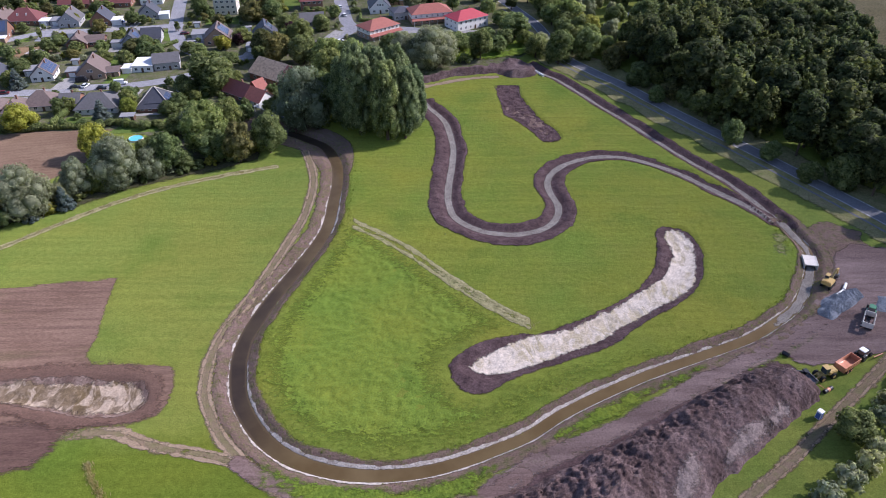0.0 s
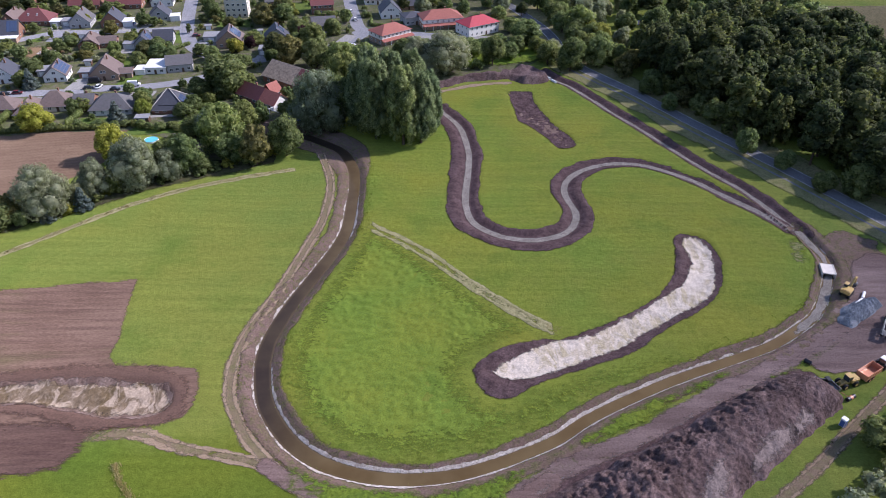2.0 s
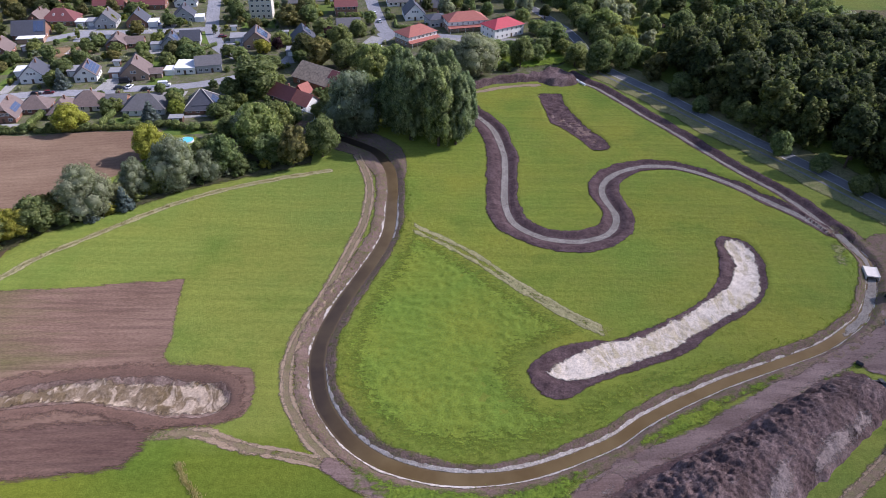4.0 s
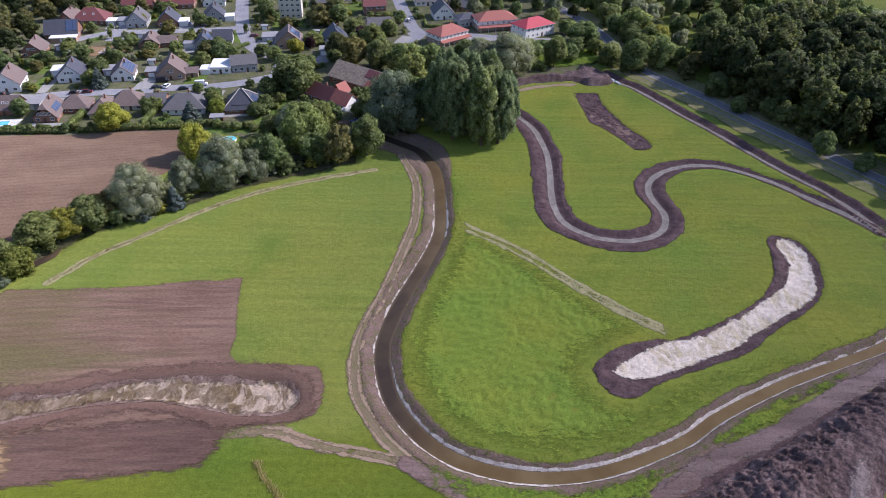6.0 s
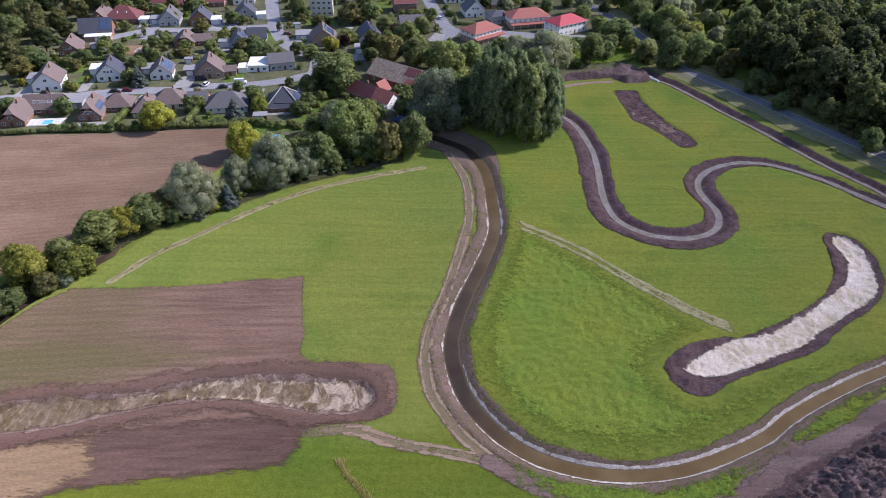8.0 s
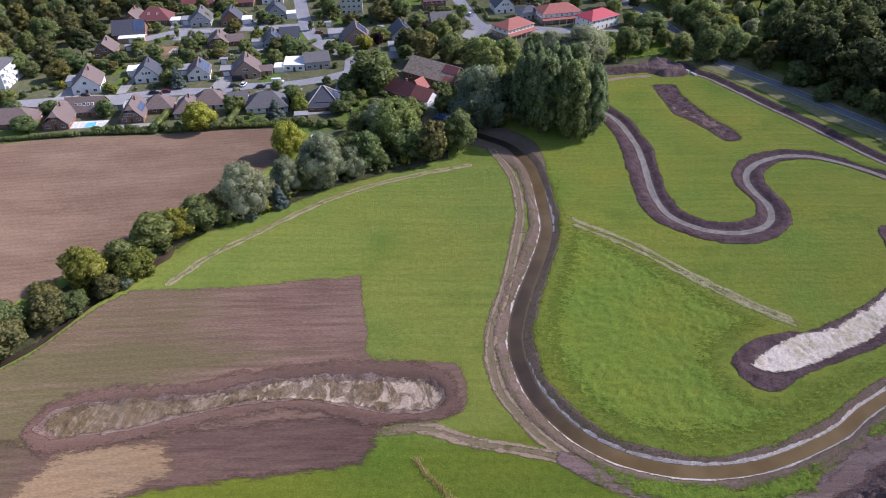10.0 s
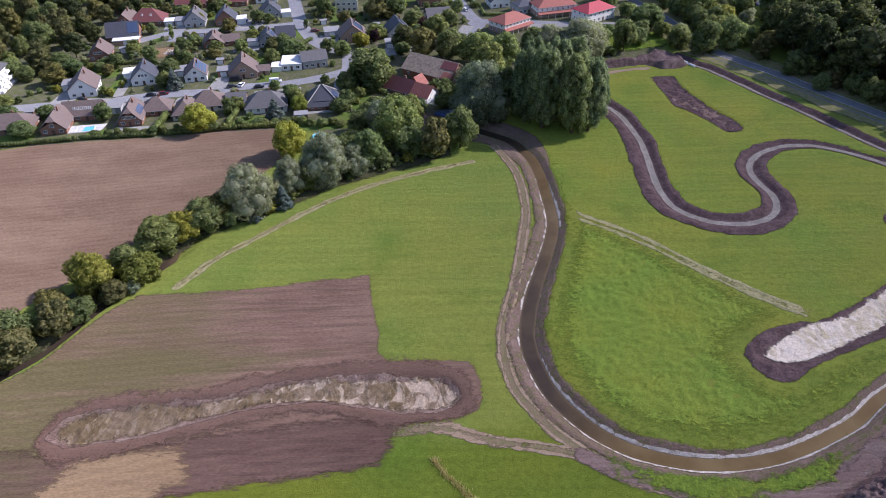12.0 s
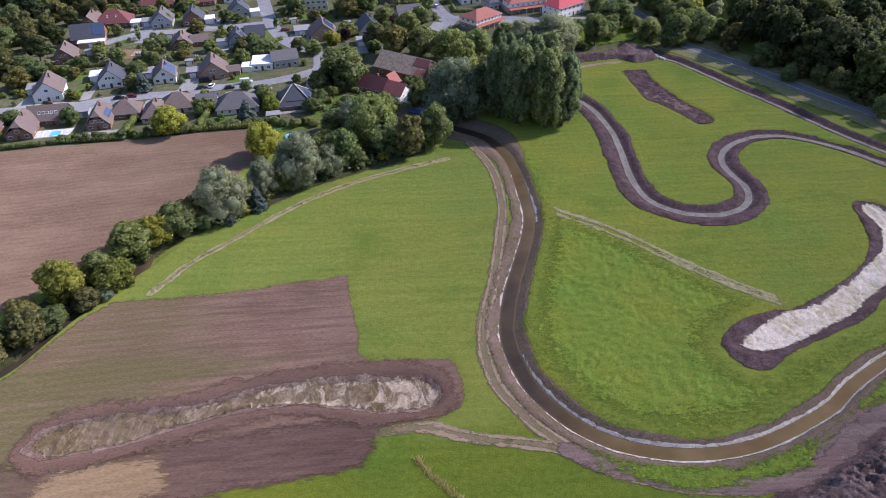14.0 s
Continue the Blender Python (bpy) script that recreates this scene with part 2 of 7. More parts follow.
YARD = earth("rutted_yard_soil", (0.160, 0.112, 0.102), (0.264, 0.195, 0.178), (0.110, 0.075, 0.068), 0.10, 0.3, 2.4, 0.9, 0.3, stretch=(0.16, 1, 1), turn=-32, speck=0.8, fray=1.2, grain=0.6)
ROADSOIL = earth("rutted_road_soil", (0.175, 0.118, 0.104), (0.249, 0.178, 0.159), (0.117, 0.078, 0.068), 0.2, 0.9, 2.4, 0.9, 0.3, stretch=(0.06, 1, 1), turn=-3, speck=0.8, fray=1.2, grain=0.6)
SPOIL = earth("spoil_soil", (0.090, 0.060, 0.055), (0.160, 0.109, 0.104), (0.306, 0.225, 0.212), 0.08, 0.3, 1.6, 1.0, 0.7, speck=0.5, stretch=(1.0, 0.4, 1), turn=-33)
ASPHALT = earth("asphalt", (0.17, 0.17, 0.18), (0.20, 0.20, 0.21), (0.13, 0.13, 0.135), 0.08, 0.4, 4.0, 0.3, 0.02, rough=0.85)
GARDEN = earth("garden_ground", (0.092, 0.107, 0.045), (0.126, 0.136, 0.056), (0.190, 0.152, 0.143), 0.14, 0.35, 2.5, 1.0, 0.4, speck=0.8)
# soil and undergrowth below the hedge, its dark colour standing in for shade
SHADESOIL = earth("shaded_hedge_soil", (0.060, 0.058, 0.030), (0.085, 0.076, 0.042), (0.055, 0.072, 0.024), 0.15, 0.5, 2.5, 1.0, 0.4, speck=0.8, fray=2.0)
REED = earth("dry_reed_field", (0.15, 0.125, 0.06), (0.18, 0.15, 0.08), (0.11, 0.10, 0.045), 0.03, 0.15, 1.0, 0.9, 0.5)
LAWN = earth("garden_lawn", (0.10, 0.155, 0.034), (0.128, 0.172, 0.040), (0.085, 0.125, 0.03), 0.1, 0.5, 3.0, 0.6, 0.1)
STREET = earth("street_asphalt", (0.27, 0.27, 0.29), (0.31, 0.31, 0.325), (0.21, 0.21, 0.225), 0.08, 0.4, 4.0, 0.3, 0.02, rough=0.85)
TERRACE = earth("white_terrace_slabs", (0.56, 0.55, 0.53), (0.62, 0.61, 0.59), (0.46, 0.45, 0.43), 0.1, 0.5, 3.0, 0.3, 0.02)
PAVING = earth("concrete_paving", (0.30, 0.29, 0.28), (0.36, 0.35, 0.33), (0.24, 0.23, 0.22), 0.1, 0.5, 3.0, 0.3, 0.02)
GRAVEL = earth("blue_gravel", (0.215, 0.235, 0.265), (0.29, 0.31, 0.335), (0.14, 0.155, 0.18), 0.3, 1.2, 4.0, 0.9, 0.2)

WATER, _nt, _b = material("brown_water", 0.12, 0.08)
_p = ramp(_nt, noise_of(_nt, coords(_nt), 0.09, 4, 0.6), (0.35, (0,)), (0.65, (1,)))
# brown water; the darker western mix has shade and reflection painted into its colour
_c = mix(_nt, attr(_nt, "reach_light"), mix(_nt, _p, (0.036, 0.027, 0.022), (0.058, 0.044, 0.030)), mix(_nt, _p, (0.092, 0.062, 0.028), (0.125, 0.090, 0.044)))
_c = mix(_nt, ramp(_nt, attr(_nt, "inset"), (0.0, (0.7,)), (0.6, (0,))), _c, (0.12, 0.088, 0.052))
_nt.links.new(_c, _b.inputs["Base Color"])
relief(_nt, _b, noise_of(_nt, coords(_nt), 1.3, 3), 0.12, 0.04)

DARKCLOD = plain("dark_clod", (0.10, 0.072, 0.064), 0.95, 0.1, var=0.3)
BARK = plain("bark", (0.10, 0.075, 0.055), 0.95, 0.1, var=0.35)
CONCRETE = plain("concrete", (0.52, 0.49, 0.45), 0.85, 0.2, var=0.12)
WHITE = plain("white_render", (0.74, 0.73, 0.70), 0.85, 0.2, var=0.06)
CREAM = plain("cream_render", (0.58, 0.54, 0.46), 0.85, 0.2, var=0.07)
GREYWALL = plain("grey_render", (0.38, 0.38, 0.38), 0.85, 0.2, var=0.08)
BRICK = plain("red_brick", (0.25, 0.135, 0.095), 0.9, 0.2, var=0.2, scale=3)
TANBRICK = plain("tan_brick", (0.36, 0.25, 0.18), 0.9, 0.2, var=0.15, scale=3)
ROOF_BROWN = plain("brown_roof_tiles", (0.160, 0.122, 0.110), 0.8, 0.25, var=0.22)
ROOF_GREY = plain("grey_roof_tiles", (0.118, 0.114, 0.118), 0.75, 0.3, var=0.2)
ROOF_DARK = plain("anthracite_roof_tiles", (0.062, 0.065, 0.080), 0.6, 0.4, var=0.2)
ROOF_RED = plain("red_roof_tiles", (0.30, 0.112, 0.088), 0.75, 0.25, var=0.18)
ROOF_WINE = plain("wine_red_roof_tiles", (0.160, 0.058, 0.056), 0.7, 0.3, var=0.15)
ROOF_RUBY = plain("bright_red_roof_tiles", (0.40, 0.06, 0.075), 0.65, 0.3, var=0.12)
ROOF_OLD = plain("weathered_barn_tiles", (0.30, 0.240, 0.180), 0.9, 0.15, var=0.4, scale=0.8)
ROOF_FLAT = plain("white_flat_roof", (0.72, 0.72, 0.72), 0.7, 0.3, var=0.06)
FELT = plain("grey_roofing_felt", (0.26, 0.26, 0.27), 0.9, 0.15, var=0.15)
TRIM = plain("white_trim", (0.75, 0.75, 0.74), 0.5, 0.4, var=0.05)
SOLAR = plain("solar_glass", (0.06, 0.085, 0.15), 0.2, 0.6, var=0.15)
PANE = plain("window_glass", (0.03, 0.04, 0.05), 0.08, 0.6, var=0.1)
DOORWOOD = plain("door_wood", (0.10, 0.06, 0.04), 0.6, 0.3)
RUBBER = plain("rubber", (0.02, 0.02, 0.02), 0.85, 0.2)
STEEL = plain("grey_steel", (0.30, 0.30, 0.31), 0.45, 0.5, 0.7)
POOLWATER = plain("pool_water", (0.13, 0.55, 0.66), 0.1, 0.5, var=0.06)
TARP = plain("blue_tarpaulin", (0.05, 0.09, 0.22), 0.6, 0.3)


def paint(name, c):
    return plain(name, c, 0.35, 0.5, var=0.08)


YELLOW = paint("machine_yellow", (0.42, 0.29, 0.10))
ORANGE = paint("faded_orange_paint", (0.50, 0.215, 0.125))
GREENP = paint("tractor_green", (0.045, 0.16, 0.085))
WHITEP = paint("white_paint", (0.72, 0.73, 0.74))
BLACKP = paint("black_paint", (0.02, 0.02, 0.025))
SILVER = paint("silver_paint", (0.38, 0.39, 0.41))
BLUEP = paint("blue_paint", (0.05, 0.10, 0.32))
REDP = paint("dark_red_paint", (0.16, 0.02, 0.025))
LIGHTGLASS = paint("lamp_glass", (0.6, 0.6, 0.55))


def foliage(name, dark, light, odd):
    m, nt, b = material(name, 0.7, 0.12)
    isl = nt.nodes.new("ShaderNodeNewGeometry").outputs["Random Per Island"]
    rnd = nt.nodes.new("ShaderNodeObjectInfo").outputs["Random"]
    col = ramp(nt, isl, (0.0, dark), (0.6, light), (1.0, odd))
    col = mix(nt, 1.0, col, ramp(nt, rnd, (0.0, (0.72, 0.80, 0.80)), (0.5, (1.0, 1.0, 1.0)), (1.0, (1.20, 1.14, 0.95))), "MULTIPLY")
    nt.links.new(col, b.inputs["Base Color"])
    tr = node(nt, "ShaderNodeBsdfTranslucent", Color=mix(nt, 1.0, col, (1.35, 1.4, 1.0), "MULTIPLY"))
    mx = node(nt, "ShaderNodeMixShader", Fac=0.5)
    nt.links.new(b.outputs[0], mx.inputs[1])
    nt.links.new(tr.outputs[0], mx.inputs[2])
    nt.links.new(mx.outputs[0], nt.nodes["Material Output"].inputs[0])
    return m


LEAF_WOOD = foliage("woodland_leaves", (0.035, 0.045, 0.022), (0.081, 0.103, 0.045), (0.145, 0.162, 0.071))
LEAF_OAK = foliage("dark_green_leaves", (0.089, 0.111, 0.045), (0.193, 0.231, 0.089), (0.310, 0.333, 0.141))
LEAF_WOODLIGHT = foliage("lit_woodland_leaves", (0.052, 0.066, 0.028), (0.112, 0.142, 0.058), (0.205, 0.222, 0.090))
LEAF_POPLAR = foliage("poplar_leaves", (0.091, 0.123, 0.064), (0.200, 0.250, 0.127), (0.348, 0.401, 0.215))
LEAF_WILLOW = foliage("grey_green_willow_leaves", (0.150, 0.162, 0.100), (0.292, 0.314, 0.205), (0.400, 0.420, 0.300))
LEAF_YELLOW = foliage("yellow_green_leaves", (0.110, 0.121, 0.026), (0.262, 0.269, 0.061), (0.403, 0.383, 0.105))
LEAF_LIME = foliage("lime_green_leaves", (0.150, 0.165, 0.030), (0.330, 0.352, 0.070), (0.480, 0.480, 0.130))
LEAF_LIGHT = foliage("fresh_green_leaves", (0.087, 0.119, 0.047), (0.202, 0.260, 0.101), (0.336, 0.377, 0.178))
LEAF_AUTUMN = foliage("autumn_brown_leaves", (0.086, 0.087, 0.038), (0.176, 0.177, 0.074), (0.290, 0.258, 0.106))
LEAF_BLUE = foliage("blue_grey_needles", (0.11, 0.145, 0.14), (0.18, 0.22, 0.215), (0.24, 0.28, 0.27))
LEAF_PURPLE = foliage("purple_leaves", (0.04, 0.02, 0.027), (0.07, 0.032, 0.042), (0.09, 0.05, 0.055))
LEAF_GRASS = foliage("grass_blades", (0.085, 0.135, 0.020), (0.130, 0.185, 0.030), (0.19, 0.21, 0.05))
LEAF_STRAW = foliage("dry_grass_blades", (0.26, 0.22, 0.11), (0.36, 0.31, 0.17), (0.45, 0.40, 0.26))

# ---- helpers for the plan ----
_lat = np.random.RandomState(7).rand(256, 256)


def vn(x, y, size, seed=0):
    """Smooth noise from -1 to 1 with the given cell size."""
    u, v = np.asarray(x) / size + 17.3 * seed, np.asarray(y) / size + 9.1 * seed
    i, j = np.floor(u).astype(int), np.floor(v).astype(int)
    fu, fv = u - i, v - j
    fu, fv = fu * fu * (3 - 2 * fu), fv * fv * (3 - 2 * fv)
    g = lambda a, b: _lat[a % 256, b % 256]
    return 2 * ((g(i, j) * (1 - fu) + g(i + 1, j) * fu) * (1 - fv) + (g(i, j + 1) * (1 - fu) + g(i + 1, j + 1) * fu) * fv) - 1


def fn(x, y, size, seed=0):
    return 0.55 * vn(x, y, size, seed) + 0.3 * vn(x, y, size * 0.45, seed + 3) + 0.2 * vn(x, y, size * 0.2, seed + 5)


def curve(pts, step=1.5):
    """A smooth line through the points."""
    p = np.array(pts, float)
    p = np.vstack([2 * p[0] - p[1], p, 2 * p[-1] - p[-2]])
    out = []
    for a, b, c, d in zip(p, p[1:], p[2:], p[3:]):
        n = max(2, int(np.hypot(*(c - b)) / step))
        t = np.linspace(0, 1, n, endpoint=False)[:, None]
        out.append(0.5 * (2 * b + (c - a) * t + (2 * a - 5 * b + 4 * c - d) * t ** 2 + (3 * b - a - 3 * c + d) * t ** 3))
    return np.vstack(out + [p[-2:-1]])


def off_line(x, y, line, reach=16.0):
    """Distance to a line, positive on its left side and negative on its right."""
    x, y = np.asarray(x, float), np.asarray(y, float)
    best, side = np.full(x.shape, 99.0), np.ones(x.shape)
    near = (x > line[:, 0].min() - reach) & (x < line[:, 0].max() + reach) & (y > line[:, 1].min() - reach) & (y < line[:, 1].max() + reach)
    if not near.any():
        return best
    px, py = x[near], y[near]
    bd, bs = np.full(px.shape, 99.0), np.ones(px.shape)
    for (ax, ay), (bx, by) in zip(line[:-1], line[1:]):
        dx, dy = bx - ax, by - ay
        t = np.clip(((px - ax) * dx + (py - ay) * dy) / (dx * dx + dy * dy + 1e-9), 0, 1)
        ex, ey = px - ax - t * dx, py - ay - t * dy
        d = np.hypot(ex, ey)
        m = d < bd
        bd[m] = d[m]
        bs[m] = np.sign(dx * ey - dy * ex)[m]
    best[near], side[near] = bd, bs
    return best * np.where(side == 0, 1, side)


def in_area(x, y, poly, reach=16.0):
    """Distance to the edge of an area: positive inside, negative outside."""
    x, y = np.asarray(x, float), np.asarray(y, float)
    p = np.array(poly, float)
    q = np.vstack([p, p[:1]])
    d = np.abs(off_line(x, y, q, reach))
    inside = np.zeros(x.shape, bool)
    for (ax, ay), (bx, by) in zip(q[:-1], q[1:]):
        if ay != by:
            inside ^= ((ay > y) != (by > y)) & (x < (bx - ax) * (y - ay) / (by - ay) + ax)
    return np.where(inside, d, -d)


STREAM = curve([(-70.9, 253), (-59.1, 246.8), (-50.5, 241), (-43.2, 234.7), (-38.8, 225.5), (-36.7, 217.6), (-35.7, 207.4), (-35.5, 198.3), (-35.3, 188.1), (-35.7, 180.1),
            (-37.7, 171.2), (-40.8, 161.4), (-43.4, 153.6), (-45.9, 146.3), (-47.9, 138.3), (-49.2, 130.8), (-49.1, 123.9), (-47.7, 116.4), (-46, 111.2), (-42.7, 105.4),
            (-38.1, 99.7), (-32.5, 95.3), (-26, 92.5), (-18.8, 90.9), (-10.8, 90.7), (-2.7, 91.9), (5.3, 94.6), (11.4, 97.3), (18.8, 101.1), (27, 107.2), (38.4, 113.8),
            (50.2, 119.8), (64.1, 125.8), (77.2, 131.8), (88.6, 139.8), (94.4, 145.2), (100.2, 153.6), (105.1, 162.7), (106.8, 169.6), (106.1, 177), (105.1, 183.3)])
UPPER = curve([(104.9, 182.9), (102.2, 192), (98.6, 202.6), (94.9, 211.6), (90.3, 219.2), (85.2, 229.3), (78.2, 242.9), (70.8, 258.8), (64.2, 271.8), (57.1, 287),
            (50.4, 299.7), (44.9, 306.3), (38.2, 317.9)])
MEANDER = curve([(-7.5, 273.6), (-6, 269.6), (-2.6, 263.4), (1.0, 254.6), (2.7, 244.6), (3.7, 233.7), (3.3, 221.5), (2.1, 208), (1.7, 197.5), (3.2, 188), (7.0, 182.6),
            (13.2, 178.7), (21.4, 177.2), (28.4, 179.2), (33.6, 183.2), (36.4, 189.0), (36.8, 195.5), (35.4, 202.5), (35.4, 208.9), (38.3, 215.8), (44.8, 222.2),
            (55.0, 226.4), (65.6, 225.8), (74.2, 221.0), (81.6, 214.6), (89.0, 204.4), (94.8, 196.9), (100.1, 188.7), (102.4, 183.6)])
BASIN_RIM = curve([(1.2, 121.0), (3.6, 125.4), (9.2, 129.4), (16.3, 131.7), (28.0, 134.6), (42.4, 142.8), (53.1, 151.1), (58.8, 158.8), (62.0, 168.3), (64.6, 179.3), (69.4, 181.1), (74.6, 178.0),
                   (75.8, 169.8), (73.5, 158.8), (68.9, 149.9), (61.6, 142.8), (52.9, 137.2), (44.1, 129.4), (34.9, 124.4), (23.4, 119.7), (15.1, 115.5), (9.7, 111.5), (4.6, 112.9), (1.7, 117.0)], 3)
BASIN_SAND = curve([(6, 120.9), (11.8, 125.7), (20.5, 130.7), (30.8, 133.8), (42, 140.4), (54.5, 149.7), (62.5, 157.3), (67, 166.7), (66.7, 175.3), (70.1, 179.2),
            (73.1, 175.3), (73, 166.7), (70.1, 157.3), (66, 149.7), (55.8, 142.7), (45.3, 134.9), (35.6, 128.7), (23.9, 122.9), (14.1, 119), (8.8, 119)], 3)
SCRAPE = curve([(21.8, 291.5), (32.8, 291.5), (32.9, 281.1), (37.4, 261.5), (41.8, 251.2), (44.6, 242.9), (43.3, 238.2), (36.9, 237.3), (34.4, 243.9), (28.0, 256.3), (23.9, 261.5), (23.5, 272.5)], 3)
FOOTPATH = curve([(-29.2, 183.8), (-25.4, 180.4), (-17.5, 174.4), (-9.8, 167.2), (-3, 159.6), (3.5, 152.6), (14.2, 142.1), (23.6, 134.6)])
FOOTSPUR = curve([(-10, 169.2), (-3.2, 172.0), (2.0, 178.1)])
TRACK_L = curve([(-54, 240), (-50, 230), (-46.5, 220), (-44.1, 210.9), (-43.1, 201), (-43.1, 193.5), (-43.4, 186), (-44.4, 179), (-47.7, 162.3), (-50.3, 150), (-53.7, 137),
            (-55.4, 128.5), (-55.7, 121.2), (-54.3, 112.4), (-51.7, 106.9), (-48.6, 101.5), (-44.5, 96.5), (-39.5, 91.6), (-33, 87), (-20, 82.5), (-5, 81.5), (9.6, 86.6)])
TRACK_S = curve([(-84, 101.0), (-79.1, 100.4), (-70.6, 100.7), (-63.4, 98.2), (-57.6, 96.4), (-49.5, 95.0), (-42.7, 92.8), (-36, 88.5)])
WORKS_ROAD = curve([(9.6, 86.6), (19.3, 93.4), (26.8, 97.0), (35.8, 101.0), (45.5, 107.0), (55.9, 113.2), (66.9, 119.5), (75.2, 124.5), (86.1, 130.8), (95.3, 136.0), (109.6, 144.0), (125, 152)])
FARM_TRACK = curve([(30, 62), (60.5, 85.3), (71.5, 93.4), (80.8, 101.5), (90.6, 109.5), (103.5, 120.1), (140, 150), (180, 182)])
DRY_DITCH = curve([(-142.4, 151.4), (-134.1, 164.5), (-127.5, 171.5), (-120.5, 179.0), (-111.5, 188.5), (-101.7, 197.0), (-91.2, 204.1), (-78.1, 210.8), (-64.6, 216.4), (-58.6, 218.5)])
HEDGE_DITCH = curve([(-202.2, 87.6), (-178.2, 115.1), (-168.7, 126.1), (-165.2, 133.6), (-160.7, 143.6), (-154.2, 154.1), (-148.7, 163.1), (-140.2, 175.1), (-129.2, 182.1), (-119.7, 190.1), (-106.2, 200.1), (-90.2, 210.1), (-74.2, 217.6), (-64.2, 224.6)])
FIELD_AREA = [(-151.3, 149.0), (-138.7, 149.4), (-120.4, 150.4), (-106.3, 153.1), (-89.8, 155.6), (-88.2, 145.0), (-85.5, 131.6), (-85.2, 124.5), (-83.1, 121.9), (-72, 121.8), (-64.2, 121.6), (-62.6, 118.6),
              (-61.5, 114.2), (-61.0, 109.0), (-63.2, 104.9), (-71.8, 102.3), (-82.4, 101.1), (-83.2, 95.1), (-84, 92.2), (-96.9, 89.5), (-114.5, 86.9), (-125.2, 85.0), (-140, 78), (-200, 62),
              (-194, 93), (-177, 113.0), (-166.8, 124.1), (-162.8, 132.2), (-158.4, 141.4)]
FIELD_LOW = [(-175, 97), (-150.4, 95.8), (-124.2, 99.0), (-100, 103), (-80, 103), (-82.8, 95.1), (-84, 92.6), (-96.9, 90), (-125.2, 85.6), (-150, 76), (-200, 64)]
TAN_AREA = [(-146.5, 97.4), (-124.7, 99.0), (-120.0, 89.3), (-127.9, 83), (-150, 76), (-156, 80)]
DIG = curve([(-156.0, 99.9), (-155.3, 103.8), (-151.0, 108.6), (-139.8, 110.8), (-121.0, 112.7), (-111.5, 116.1), (-101.1, 117.5), (-87.9, 118.4), (-77.2, 118.3), (-69.3, 117.0), (-66.0, 112.5), (-66.1, 107.4),
             (-70.6, 104.8), (-80.5, 104.2), (-89, 106.2), (-97.4, 107.9), (-109.8, 106.8), (-124, 102.6), (-138, 98.6), (-150.4, 96.8)], 3)
STUBBLE_AREA = [(-330, 205), (-233.7, 231.0), (-215.1, 235.7), (-195.2, 238.6), (-168.2, 240.6), (-154.4, 245.1), (-128, 247), (-124, 232), (-128, 222), (-139, 203), (-152, 190), (-168, 165), (-185, 140), (-215, 95), (-330, 60)]
YARD_AREA = [(82, 127), (88, 132), (97, 138), (97, 146), (103, 149), (109, 156), (113, 168), (120, 172), (140, 168), (160, 160), (150, 140), (120, 128), (104, 124), (96, 121), (88, 121), (84, 122)]
ROUGH_AREA = [(106.5, 158), (110, 181), (118, 184), (127, 178), (122, 160), (112, 152), (106, 150)]
HEAP_AREA = curve([(-4, 76), (10, 84), (17.6, 87.6), (26.3, 92.6), (38.5, 99.5), (48.2, 105.3), (60.5, 113.0), (71.5, 119.1), (80.5, 120.5), (85.2, 116.0), (84.6, 110.3), (75.6, 103.8), (66.7, 96.2), (57.3, 89.3), (48, 81), (36, 70), (15, 66)], 3)
BANK_AREA = curve([(-10, 291), (-2, 296.5), (6, 301.5), (16, 304.0), (24, 305), (30, 300), (38, 301), (43, 306), (40, 315), (30, 319), (20, 312), (8, 309), (-3, 302), (-12, 296)], 3)
GRAVEL_AREA = [(96.5, 139.5), (100.5, 145.5), (107, 149.5), (112, 150.5), (112.5, 146.5), (106.1, 141.5), (99.4, 137.3)]
ROAD = curve([(190, 85), (160, 140), (144, 171.5), (137.3, 184.3), (129.1, 200.3), (120.4, 215.5), (110.6, 232.3), (102.6, 246.3), (93.8, 261.5), (86.0, 276.5), (77.5, 292.1), (67.7, 306.5), (57.3, 324), (52.5, 342), (51.5, 358), (48.1, 376), (40, 400), (25, 440)])
REED_AREA = [(186, 289), (196, 345), (196, 378), (200, 420), (420, 460), (420, 250), (230, 240)]


def stream_off(x, y):
    """Distance from the stream's middle; its western reach is the narrower one."""
    return off_line(x, y, STREAM) * np.interp(x, [-46, -25, 0, 20], [0.98, 1.15, 1.3, 1.42])


def wet(x, y):
    d = np.abs(stream_off(x, y))
    du = np.abs(off_line(x, y, UPPER))
    return d, du


